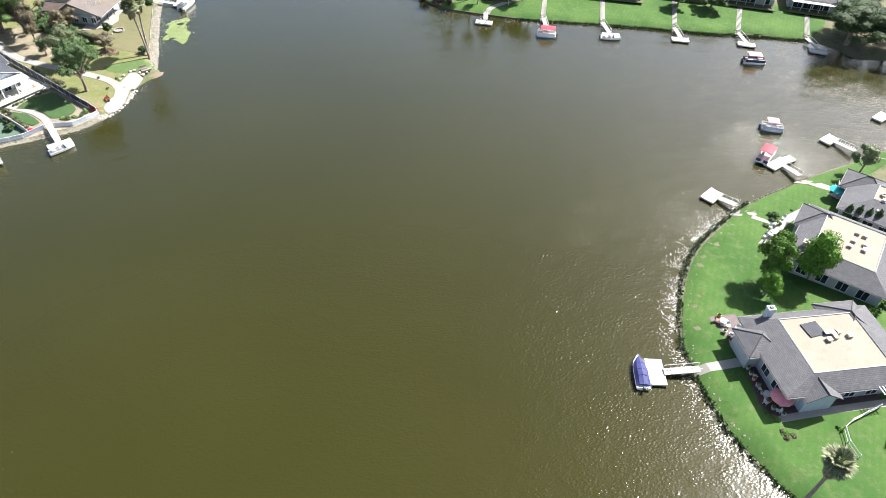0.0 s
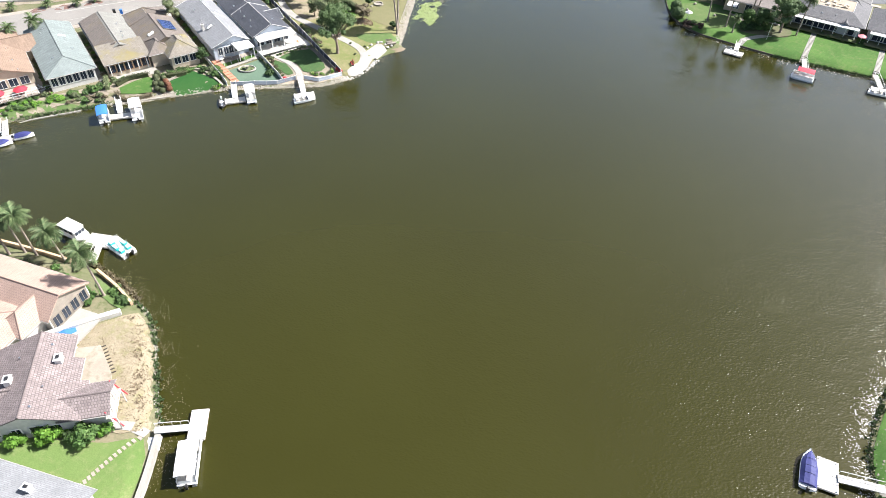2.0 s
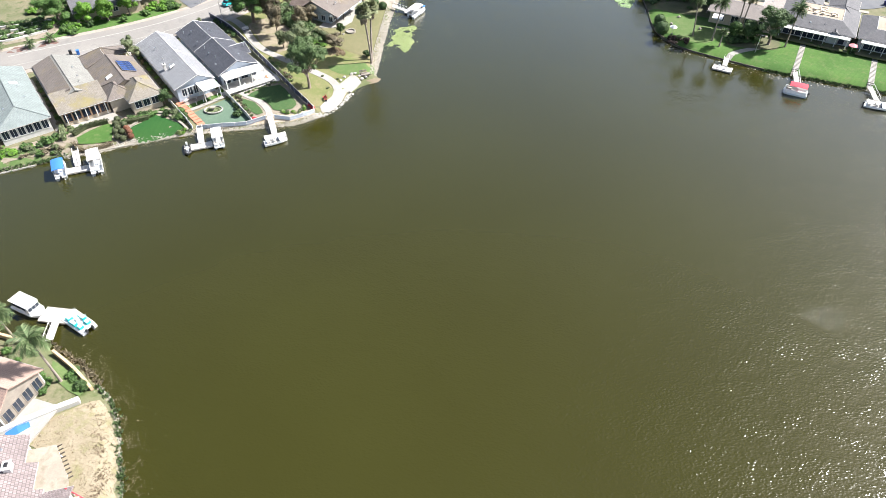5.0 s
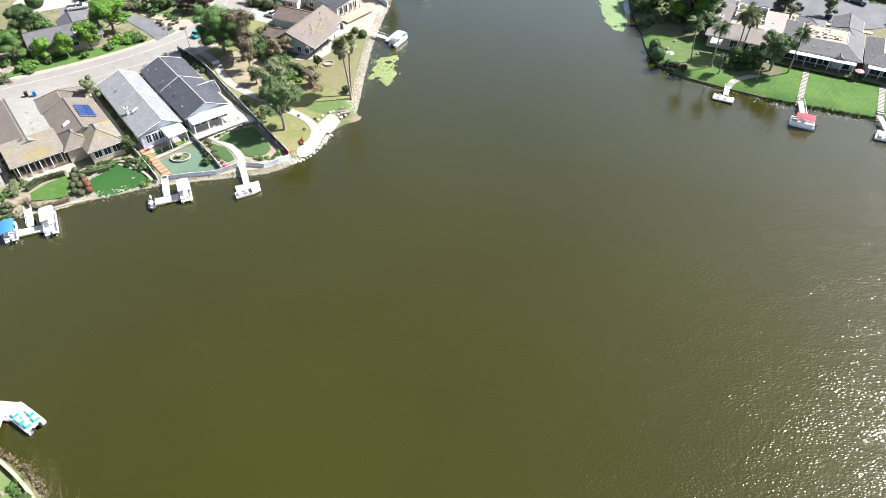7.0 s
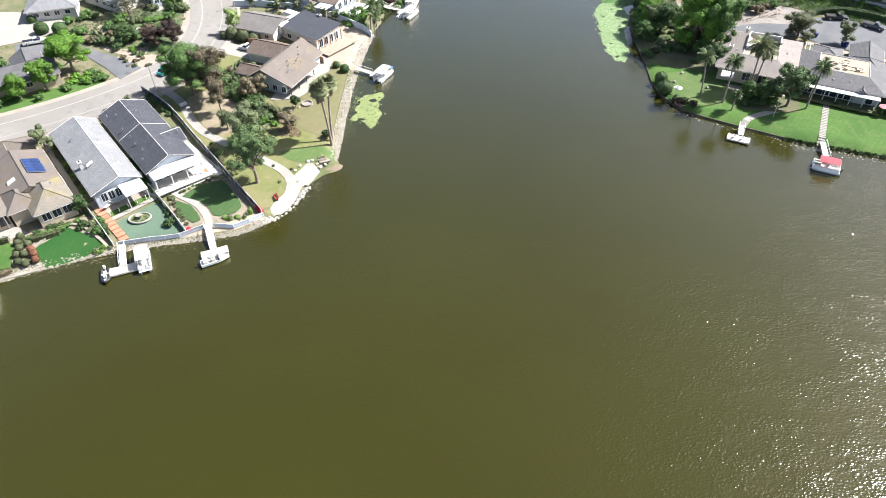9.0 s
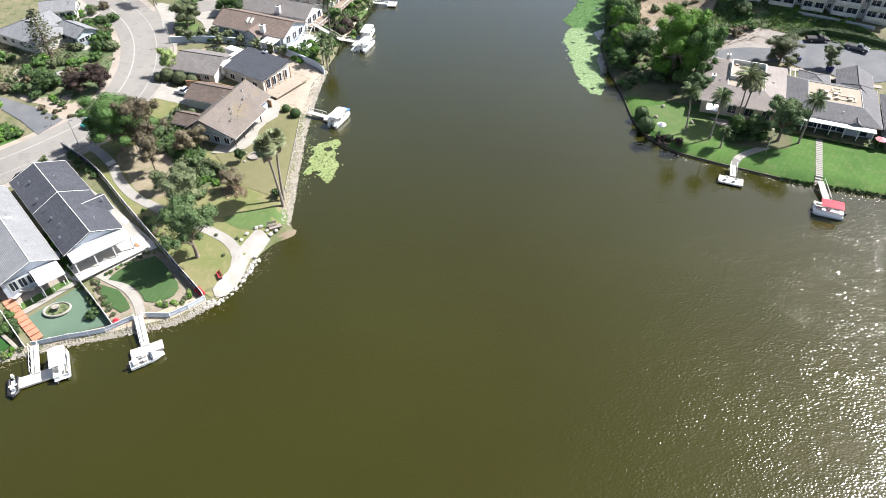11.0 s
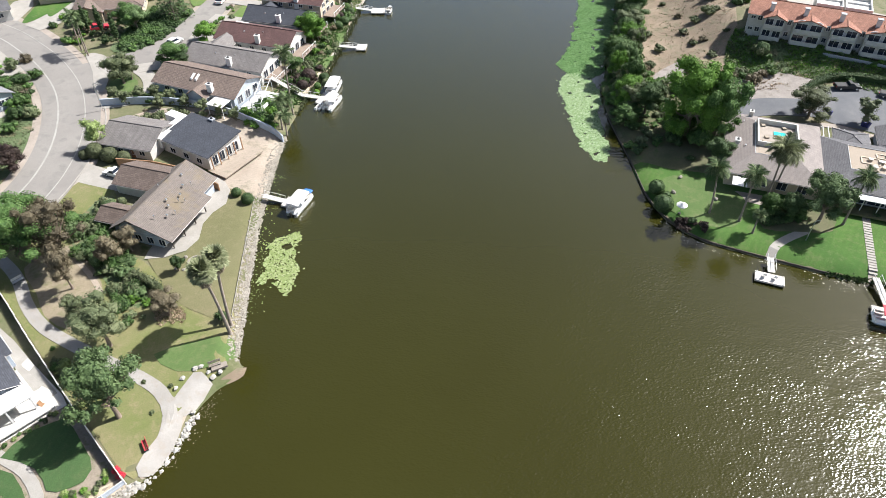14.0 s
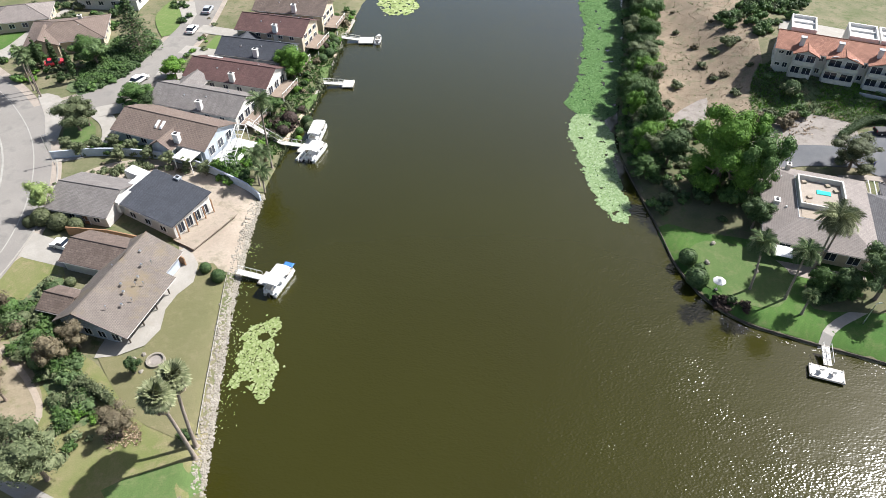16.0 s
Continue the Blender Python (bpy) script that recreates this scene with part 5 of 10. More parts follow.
def window(parent, x, y, z, w, h, turn, frame_mat="white", arched=False):
    """A framed window on a wall: frame with a mullion, and the pane behind it."""
    key = (round(w, 2), round(h, 2), frame_mat, arched)
    if key not in _win:
        f, t = Geo(), 0.1
        for cx, cz, sx, sz in ((0, h / 2 - t / 2, w, t), (0, -h / 2 + t / 2, w, t), (-w / 2 + t / 2, 0, t, h - 2 * t), (w / 2 - t / 2, 0, t, h - 2 * t), (0, 0, t * 0.6, h - 2 * t)):
            f.box(cx, 0, cz, sx, 0.14, sz)
        p = Geo().box(0, 0.0, 0, w - 2 * t, 0.06, h - 2 * t)
        if arched:
            k = 10
            arc = [(w / 2 * math.cos(math.pi * i / k), h / 2 + w * 0.3 * math.sin(math.pi * i / k)) for i in range(k + 1)]
            f.add([(a, s, b) for s in (-0.07, 0.07) for a, b in arc], [tuple(range(k + 1)), tuple(range(2 * k + 1, k, -1))] + [(i, i + 1, k + 2 + i, k + 1 + i) for i in range(k)])
        _win[key] = (f.mesh("window", M[frame_mat]), p.mesh("pane", M["glass"]))
    fm, pm = _win[key]
    o = part("window", fm, frame_mat, parent)
    o.matrix_basis = pose(x, y, z, 0, 0, turn)
    part("pane", pm, "glass", o)
    return o


def roof_faces(lx, ly, eave, rise, kind, over, off):
    """Corner points and faces of the upper roof skin, in the block's own axes."""
    X, Y = lx / 2 + over, ly / 2 + over
    ry = (off - 0.5) * ly if isinstance(off, float) else 0.0
    drop = rise / (ly / 2) * over
    z0, z1 = eave - drop, eave + rise
    c = [(-X, -Y, z0), (X, -Y, z0), (X, Y, z0), (-X, Y, z0)]
    if kind == "gable":
        return c + [(-X, ry, z1), (X, ry, z1)], [(0, 1, 5, 4), (2, 3, 4, 5)], [(1, 2, 5), (3, 0, 4)]
    if kind == "hip":
        k = min(Y, X * 0.98)
        return c + [(-X + k, ry, z1), (X - k, ry, z1)], [(0, 1, 5, 4), (2, 3, 4, 5), (1, 2, 5), (3, 0, 4)], []
    if kind == "hip1":
        k = min(Y, X * 0.9)
        return c + [(-X, ry, z1), (X - k, ry, z1)], [(0, 1, 5, 4), (2, 3, 4, 5), (1, 2, 5)], [(3, 0, 4)]
    if kind == "shed":
        s = rise / ly * over
        return [(-X, -Y, eave - s + 0.22), (X, -Y, eave - s + 0.22), (X, Y, z1 + s + 0.22), (-X, Y, z1 + s + 0.22)], [(0, 1, 2, 3)], []
    kx, ky = off if isinstance(off, tuple) else (off, off)  # mansard: slopes run this far in
    t = [(-X + kx, -Y + ky, z1), (X - kx, -Y + ky, z1), (X - kx, Y - ky, z1), (-X + kx, Y - ky, z1)]
    return c + t, [(0, 1, 5, 4), (1, 2, 6, 5), (2, 3, 7, 6), (3, 0, 4, 7)], []


def block(house, cx, cy, lx, ly, eave, rise, kind, roof, wall, turn=0.0, over=0.5, off=0.5, base=-1.4, deck="r_flat", ridge=None, inset=0.0):
    """One wing: walls with gable ends, and a roof with thickness, fascia and ridge caps."""
    m = pose(cx, cy, 0, 0, 0, turn)
    top = eave - (0.5 if isinstance(off, float) and off not in (0.5,) and kind == "gable" else 0.0)
    w = Geo().box(0, inset / 2, (base + top) / 2, lx, ly - inset, top - base)
    verts, tops, ends = roof_faces(lx, ly, eave, rise, kind, over, off)
    if kind in ("gable", "hip1"):
        ry = (off - 0.5) * ly
        for sx in ((-1, 1) if kind == "gable" else (-1,)):
            x0, x1 = sx * lx / 2, sx * (lx / 2 - 0.2)
            t = [(-ly / 2, eave - 0.02), (ly / 2, eave - 0.02), (ry, eave + rise * 0.95)] if off == 0.5 else [(-ly / 2 + 0.3, eave - 0.35), (ly / 2 - 0.3, eave - 0.35), (ry, eave + rise * 0.86)]
            w.add([(x0, a, b) for a, b in t] + [(x1, a, b) for a, b in t], [(0, 1, 2), (5, 4, 3), (0, 3, 4, 1), (1, 4, 5, 2), (2, 5, 3, 0)])
    if kind == "shed":
        w.add([(sx * lx / 2, a, b) for sx in (-1, 1) for a, b in ((ly / 2, eave), (ly / 2, eave + rise * 0.9), (-ly / 2, eave))], [(0, 1, 2), (5, 4, 3), (0, 3, 4, 1), (1, 4, 5, 2)])
    wo = part("wall", w, wall, house)
    wo.matrix_basis = m
    g = Geo()
    g.uv = True
    n, th = len(verts), 0.2
    low = [(x, y, z - th) for x, y, z in verts]
    g.add(verts + low, [f for f in tops] + [tuple(i + n for i in f[::-1]) for f in tops])
    rim = {}
    for f in tops:
        for a, b in zip(f, f[1:] + f[:1]):
            rim[(a, b)] = 1
    for a, b in rim:
        if (b, a) not in rim:
            g.f.append((b, a, a + n, b + n))
    if kind == "mansard":
        g.f = [f for f in g.f if not {4, 5} <= {i % n for i in f} or len({i % n for i in f} & {0, 1, 2, 3}) > 0]
    r = part("roof", g, roof, house)
    r.matrix_basis = m
    if kind == "mansard":
        t = verts[4:]
        d = Geo().prism([(x, y) for x, y, _ in t], t[0][2] - 0.5, t[0][2] - 0.1)
        part("roof_deck", d, deck, r, "flat tan roof deck")
        cap = Geo()
        for a, b in zip(t, t[1:] + t[:1]):
            cap.bar(a, b, 0.07, 4)
        part("roof_edge", cap, "white", r)
    elif kind != "shed":
        a, b = verts[4], verts[5]
        if (Vector(a) - Vector(b)).length > 0.5:
            part("ridge_cap", Geo().tube([a, b], [0.07 if ridge else 0.11] * 2, 6), ridge or roof, r)
        if kind in ("hip", "hip1"):
            hips = [(1, 5), (2, 5)] + ([(0, 4), (3, 4)] if kind == "hip" else [])
            for i, j in hips:
                part("ridge_cap", Geo().tube([verts[i], verts[j]], [0.09, 0.09], 6), ridge or roof, r)
    if kind == "gable" and ridge:
        for i, j in ((0, 4), (3, 4), (1, 5), (2, 5)):
            part("rake_trim", Geo().tube([verts[i], verts[j]], [0.045, 0.045], 4), ridge, r)
    X, Y = lx / 2 + over, ly / 2 + over
    for i, j in ((0, 1), (2, 3)) if kind in ("gable", "shed") else ((0, 1), (1, 2), (2, 3), (3, 0)):
        a, b = Vector(verts[i]), Vector(verts[j])
        out = Vector(((a + b).x, (a + b).y, 0)).normalized() * 0.06
        part("gutter", Geo().tube([a + out - Vector((0, 0, 0.12)), b + out - Vector((0, 0, 0.12))], [0.07, 0.07], 4), "gutter", r)
    return m


def row_windows(house, m, lx, ly, side, n, w, h, z, frame_mat="white", span=0.86, arched=False):
    """A row of windows on one side of a block."""
    L = lx if side in "ns" else ly
    for i in range(n):
        s = ((i + 0.5) / n - 0.5) * L * span
        x, y, turn = {"s": (s, -ly / 2 - 0.03, 0), "n": (s, ly / 2 + 0.03, 0), "e": (lx / 2 + 0.03, s, 90), "w": (-lx / 2 - 0.03, s, 90)}[side]
        p = m @ Vector((x, y, z))
        window(house, p.x, p.y, p.z, w, h, turn + math.degrees(m.to_euler().z), frame_mat, arched)


def door(house, m, lx, ly, side, at, mat="wood", w=1.0, h=2.05, z0=0.05):
    x, y, turn = {"s": (at, -ly / 2 - 0.03, 0), "n": (at, ly / 2 + 0.03, 0), "e": (lx / 2 + 0.03, at, 90), "w": (-lx / 2 - 0.03, at, 90)}[side]
    o = part("door", Geo().box(0, 0, h / 2, w, 0.1, h), mat, house)
    o.matrix_basis = m @ pose(x, y, z0, 0, 0, turn)
    part("door_frame", Geo().box(0, 0, h + 0.05, w + 0.24, 0.14, 0.1).box(-w / 2 - 0.06, 0, h / 2, 0.12, 0.14, h).box(w / 2 + 0.06, 0, h / 2, 0.12, 0.14, h), "white", o)


def chimney(house, x, y, z, h=1.9, mat="stucco", w=0.9, turn=0.0):
    o = part("chimney", Geo().box(0, 0, h / 2 - 0.9, w, w * 0.75, h + 1.8), mat, house)
    o.matrix_basis = pose(x, y, z, 0, 0, turn)
    part("chimney_cap", Geo().box(0, 0, h + 0.06, w + 0.2, w * 0.75 + 0.2, 0.12), mat, o)
    part("flue", Geo().box(0, 0, h + 0.2, w * 0.5, w * 0.36, 0.2), "dark", o)


def vents(house, spots):
    pipe = Geo().tube([(0, 0, -0.3), (0, 0, 0.2)], [0.07, 0.07], 8).tube([(0, 0, 0.2), (0, 0, 0.25)], [0.12, 0.12], 8).mesh("vent_pipe", M["metal"])
    box = Geo().box(0, 0, 0.02, 0.36, 0.36, 0.26, 0, 0.8).mesh("roof_vent", M["metal"])
    for i, (x, y, z) in enumerate(spots):
        part("vent_pipe" if i % 2 else "roof_vent", pipe if i % 2 else box, "metal", house).location = (x, y, z)


def skylight(house, m, x, y, z, w, l, slope, turn=0.0, mat="gelcoat"):
    o = part("skylight", Geo().box(0, 0, 0.06, w, l, 0.18), "white", house)
    o.matrix_basis = m @ pose(x, y, z, slope, 0, turn)
    part("dome", Geo().box(0, 0, 0.2, w * 0.86, l * 0.9, 0.14, 0, 0.8), mat, o)


def house_at(x, y, turn, label, dz=0.15, group="lakeside houses"):
    return thing("house", pose(x, y, ground_z(x, y) + dz, 0, 0, turn), label, "house", group)


def row_at(p, a):
    """Plan place from the west row's own axes: p along the row, a towards the lake."""
    return 0.766 * p + 0.6428 * a, 0.6428 * p - 0.766 * a


def solar_panel(parent, m, n, w=1.05, l=2.6):
    for i in range(n):
        o = part("solar_panel", Geo().box(0, 0, 0.08, w - 0.06, l, 0.06), "solar", parent, "blue solar panel")
        o.matrix_basis = m @ pose((i - (n - 1) / 2) * w, 0, 0)
        part("panel_frame", Geo().box(0, l / 2, 0.08, w - 0.04, 0.05, 0.09).box(0, -l / 2, 0.08, w - 0.04, 0.05, 0.09).box(w / 2 - 0.03, 0, 0.08, 0.03, l, 0.09), "metal", o)


def roof_plane(house, outline, height, roof):
    """One slope of a roof with stepped eaves: outline in plan, height(x, y) of its upper face."""
    n = len(outline)
    g = Geo()
    g.uv = True
    g.add([(x, y, height(x, y)) for x, y in outline] + [(x, y, height(x, y) - 0.2) for x, y in outline], [tuple(range(n)), tuple(range(2 * n - 1, n - 1, -1))] + [(i, i + n, (i + 1) % n + n, (i + 1) % n) for i in range(n)])
    return part("roof", g, roof, house)


# -- west row, gardens running down to the lake
x, y = row_at(20.8, -162)
h = house_at(x, y, -50, "tan-tiled single-storey house with a rear deck")
m = block(h, -1.9, 0, 22.2, 10.4, 2.9, 2.0, "gable", "r_tan", "stucco_tan")
row_windows(h, m, 22.2, 10.4, "e", 4, 1.8, 1.9, 1.4), row_windows(h, m, 22.2, 10.4, "n", 5, 1.3, 1.1, 1.6)
block(h, -6, 4, 8, 8, 2.9, 1.7, "gable", "r_tan", "stucco_tan", 90)
vents(h, [(4, 2.6, 3.9), (-2, 2.4, 4), (7, -2, 4.1), (9, 3, 3.8)])
part("deck", Geo().box(11.9, 0, 0.1, 5, 10, 0.2), "sidewalk", h)
for _i in range(9):
    part("baluster", Geo().box(14.3, -4.9 + 1.22 * _i, 0.7, 0.1, 0.1, 1.1), "white", h)
part("deck_rail", Geo().box(14.3, 0, 1.25, 0.1, 10, 0.1).box(14.3, 0, 0.7, 0.06, 10, 0.08), "white", h)

x, y = row_at(33, -160.5)
h = house_at(x, y, -50, "grey-green shingled house with a glazed lake front")
m = block(h, -0.4, 0, 25.6, 9.4, 2.9, 1.6, "hip1", "r_teal", "stucco")
row_windows(h, m, 25.6, 9.4, "e", 6, 1.3, 2.0, 1.4, "white", 0.95), row_windows(h, m, 25.6, 9.4, "n", 6, 1.2, 1.1, 1.7), row_windows(h, m, 25.6, 9.4, "s", 6, 1.2, 1.1, 1.7)
vents(h, [(3, 2.6, 3.6), (-2, 2.2, 3.7), (6, -2, 3.8), (-8, -2, 3.8), (-9.5, -1.2, 4)])
skylight(h, m, -4, 1.9, 3.75, 0.9, 1.6, -19)

x, y = row_at(44.8, -159.6)
h = house_at(x, y, -50, "taupe-roofed house with moss along its rear eave")
m = block(h, -2.5, 0, 19, 9, 3.0, 1.5, "gable", "r_olive", "stucco_tan")
row_windows(h, m, 19, 9, "n", 5, 1.3, 1.1, 1.6)
for _x, _l, _z in ((1.2, 10.6, 3.93), (-8.2, 7.6, 3.83)):
    _f = Geo().box(0, 0, 0, _l, 4.5, 0.16)
    _f.uv = True
    part("tile_field", _f, "r_taupe", h, "darker ribbed tile field").matrix_basis = pose(_x, -2.7, _z - 0.02, 18.4, 0, 0)
m = block(h, 8.9, 0, 9.4, 5.6, 2.5, 1.65, "shed", "r_moss", "stucco_tan", 90, over=0.4)
for _i in range(5):
    part("porch_post", Geo().box(12.0, -4 + 2 * _i, 1.05, 0.18, 0.18, 2.6), "white", h)
row_windows(h, pose(8.9, 0, 0), 5.6, 9.4, "e", 5, 1.7, 2.0, 1.15, "wood", 0.98)
vents(h, [(0, 2.2, 3.9), (3, 1.8, 4), (-5, 2.4, 3.8), (9, 2, 3.2), (-1, -2, 3.9)])

x, y = row_at(54.9, -157.6)
h = house_at(x, y, -50, "brown-tiled house with an inner court and solar panels")
m = block(h, 0.6, -0.2, 13.6, 9.6, 2.9, 1.9, "gable", "r_taupe", "stucco_tan")
m2 = block(h, 9.2, 1.6, 8.6, 6.2, 2.9, 1.9, "hip", "r_moss", "stucco_tan")
block(h, 7.2, -2.6, 6.0, 4.8, 2.9, 1.6, "hip", "r_taupe", "stucco_tan")
row_windows(h, m2, 8.6, 6.2, "e", 3, 1.5, 1.7, 1.3), row_windows(h, m, 13.6, 9.6, "s", 3, 1.4, 1.1, 1.6)
m3 = block(h, -11.2, -0.2, 3.2, 9.6, 2.9, 1.6, "hip", "r_taupe", "stucco_tan", over=0.3)
block(h, -7.9, -2.9, 3.6, 4.2, 2.9, 1.5, "shed", "r_taupe", "stucco_tan", over=0.3)
part("court_floor", Geo().box(-7.9, 2.0, 0.1, 3.4, 5.4, 0.1), "lawn_dark", h, "green court floor")
part("court_wall", Geo().box(-7.9, 4.4, 1.3, 3.4, 0.2, 2.6), "stucco_tan", h)
solar_panel(h, pose(0.4, 2.1, 4.06, -21.6, 0, 0), 5, 1.1, 3.0)
vents(h, [(5, -1, 4.1), (-3, 3, 3.3), (8, 3, 4)])
skylight(h, m, 2.4, -2.2, 3.95, 1.0, 1.6, 22)

x, y = row_at(67.1, -155.7)
h = house_at(x, y, -50, "pale grey shingled house with a blue-grey gable and patio cover")
m = block(h, 0, 0, 25.5, 8.2, 3.0, 1.7, "gable", "r_grey", "stucco_blue", ridge="white", off=0.62)
row_windows(h, m, 25.5, 8.2, "e", 5, 1.15, 1.9, 1.35, "white", 0.8), row_windows(h, m, 25.5, 8.2, "n", 5, 1.2, 1.1, 1.7), row_windows(h, m, 25.5, 8.2, "s", 5, 1.2, 1.1, 1.7)
vents(h, [(-6, -2, 4.1), (0, -2.2, 4), (4, -2, 4.1), (-2, 2, 4.1), (7, 2.1, 4)])
chimney(h, 4, -3.2, 3.2, 1.4, "stucco", 0.7)
skylight(h, m, 5, -1.8, 4.1, 0.6, 1.4, 25), skylight(h, m, -1, 1.8, 4.1, 0.7, 1.5, -25)
pc = part("patio_cover", Geo().box(15, 2.2, 2.7, 4.4, 4.0, 0.14), "white", h)
for _x, _y in ((16.9, 0.4), (16.9, 4), (13.1, 4), (13.1, 0.4)):
    part("cover_post", Geo().box(_x, _y, 1.3, 0.14, 0.14, 2.7), "white", pc)

x, y = row_at(76.6, -155.8)
h = house_at(x, y, -50, "charcoal-shingled house with a white covered porch")
block(h, -7.0, 1.0, 12.6, 9.0, 2.9, 1.7, "gable", "r_slate", "stucco_blue", ridge="white")
m = block(h, 6.2, 0.9, 13.4, 8.8, 3.15, 1.95, "gable", "r_slate", "stucco_blue", ridge="white")
row_windows(h, m, 13.4, 8.8, "s", 4, 1.3, 1.1, 1.7)
m2 = block(h, 3.9, 3.2, 6.2, 4.8, 3.05, 1.15, "gable", "r_slate", "stucco_blue", 90, ridge="white")
vents(h, [(-9, -1.4, 4.2), (-6, 2.6, 4.1), (-3, -2.2, 4.1), (1, -2, 4.2), (4, -2.2, 4.1), (7, -1.8, 4.2), (-8, 2.4, 4), (5, 6, 4.2), (9, 3, 4.2), (-10, -3, 4), (10, -3, 4.1)])
porch = part("porch_roof", Geo().loft([[(12.9, -3.6, 2.82), (12.9, -3.6, 3.0), (16.0, -3.6, 2.78), (16.0, -3.6, 2.6)], [(12.9, 5.8, 2.82), (12.9, 5.8, 3.0), (16.0, 5.8, 2.78), (16.0, 5.8, 2.6)]]), "white", h, "broad white porch roof")
for _i, (_x, _y) in enumerate(((15.8, -3.4), (15.8, -0.4), (15.8, 2.6), (15.8, 5.6))):
    part("porch_post", Geo().box(_x, _y, 1.3, 0.2, 0.2, 2.7), "white", porch)
row_windows(h, m, 13.4, 8.8, "e", 4, 1.7, 2.0, 1.2, "white", 0.95)
part("porch_floor", Geo().box(15.0, 1.6, 0.03, 4.4, 11.6, 0.16), "deck", h)

# -- near west shore
h = house_at(-46.8, 71.8, -13.4, "pink-tiled house with a timber and glass gable end")
m = block(h, -1, 2.9, 20, 7.4, 2.95, 2.1, "gable", "r_pink", "stucco", off=0.378)
part("gable_panel", Geo().box(9.03, 2.9, 1.2, 0.1, 7.0, 2.9).loft([[(8.98, -0.5, 2.66), (8.98, 6.3, 2.66), (8.98, 2.0, 4.5)], [(9.07, -0.5, 2.66), (9.07, 6.3, 2.66), (9.07, 2.0, 4.5)]]), "timber_grey", h, "grey-brown timber gable end")
for _i in range(4):
    window(h, 9.1, 0.3 + 1.72 * _i, 1.2, 1.35, 2.1, 90, "timber_grey")
row_windows(h, m, 20, 7.4, "n", 5, 1.4, 1.2, 1.6)
m2 = block(h, 5.6, -0.2, 8.4, 4.2, 2.9, 1.6, "hip", "r_pink", "stucco", 90)
row_windows(h, m2, 8.4, 4.2, "w", 1, 1.4, 1.2, 1.5)
block(h, 3.2, -3.4, 7.2, 7.0, 2.8, 1.6, "hip", "r_pink", "stucco", 90)
block(h, -9, -5.6, 8, 9, 2.9, 1.8, "gable", "r_pink", "stucco", 90)
vents(h, [(-3, -0.2, 4.1), (4, 5, 3.9), (-6, 4.4, 4.2)])
part("terrace", Geo().box(11.4, 1.0, -0.1, 4.4, 6, 0.24), "concrete", h)

h = house_at(-34.4, 58.6, -72, "mauve-tiled house with stepped eaves above a dry yard")
part("wall", Geo().loft([[(_x, -5.1, -1.4), (_x, -5.1, 2.5), (_x, 0.65, 4.75), (_x, 4.0, 3.4), (_x, 4.0, -1.4)] for _x in (-6.0, 6.6)]).box(2.2, 4.7, 0.6, 8.8, 1.7, 4.2).box(4.0, 5.9, 0.55, 5.2, 1.2, 3.9), "stucco", h)
_r = roof_plane(h, [(-6.5, 0.65), (7.1, 0.65), (7.1, 7.0), (1.0, 7.0), (1.0, 6.0), (-2.6, 6.0), (-2.6, 4.7), (-6.5, 4.7)], lambda x, y: 5.0 - 0.39 * (y - 0.65), "r_mauve")
part("ridge_cap", Geo().tube([(-6.5, 0.65, 5.0), (7.1, 0.65, 5.0)], [0.12, 0.12], 6), "r_mauve", _r)
for _a, _b, _y in ((-6.5, -2.6, 4.7), (-2.6, 1.0, 6.0), (1.0, 1.6, 7.0)):
    part("gutter", Geo().tube([(_a, _y + 0.06, 4.88 - 0.39 * (_y - 0.65)), (_b, _y + 0.06, 4.88 - 0.39 * (_y - 0.65))], [0.07, 0.07], 4), "gutter", _r)
roof_plane(h, [(7.1, 0.65), (-6.5, 0.65), (-6.5, -5.6), (7.1, -5.6)], lambda x, y: 5.0 + 0.39 * (y - 0.65), "r_mauve")
block(h, 1.9, -5.4, 6.8, 5.0, 2.9, 1.15, "gable", "r_mauve", "stucco", 90)
m2 = block(h, 4.1, 7.2, 5.4, 4.4, 2.6, 0.95, "gable", "r_mauve", "stucco", 90)
row_windows(h, m2, 5.4, 4.4, "e", 2, 1.4, 1.8, 1.2)
for _x, _y, _z, _w, _t in ((-3.6, 4.06, 2.6, 1.3, 0), (-0.6, 5.58, 2.1, 1.3, 0), (6.64, -3.2, 1.6, 1.2, 90), (6.64, -0.8, 1.6, 1.2, 90), (6.64, 3.6, 1.4, 1.6, 90)):
    window(h, _x, _y, _z, _w, 1.1, _t)
door(h, pose(0, 0, 0), 13.2, 8, "e", 1.6, "dark", 1.6)
_l = part("low_roof", Geo().prism([(-5.1, 4.1), (-2.0, 4.1), (-2.0, 5.7), (1.3, 5.7), (1.3, 9.7), (0.4, 9.7), (-5.0, 7.5)], 2.1, 2.26), "earth", h, "low brown patio roof")
for _i in range(9):
    _k = (_i + 0.5) / 9
    part("rafter_tail", Geo().box(-5.0 + 5.4 * _k - 0.12, 7.5 + 2.2 * _k + 0.2, 2.16, 0.1, 0.7, 0.14, 22), "wood_dark", _l)
for _x, _y in ((-4.8, 7.2), (-2, 8.2), (0.9, 9.4)):
    part("low_roof_post", Geo().box(_x, _y, 0.8, 0.16, 0.16, 2.8), "white", _l)
_p = part("pergola", Geo().box(3.1, 10.6, 2.2, 0.1, 1.2, 0.14).box(7.2, 10.6, 2.2, 0.1, 1.2, 0.14).box(3.1, 11.1, 0.7, 0.12, 0.12, 3.0).box(7.2, 11.1, 0.7, 0.12, 0.12, 3.0), "white", h)
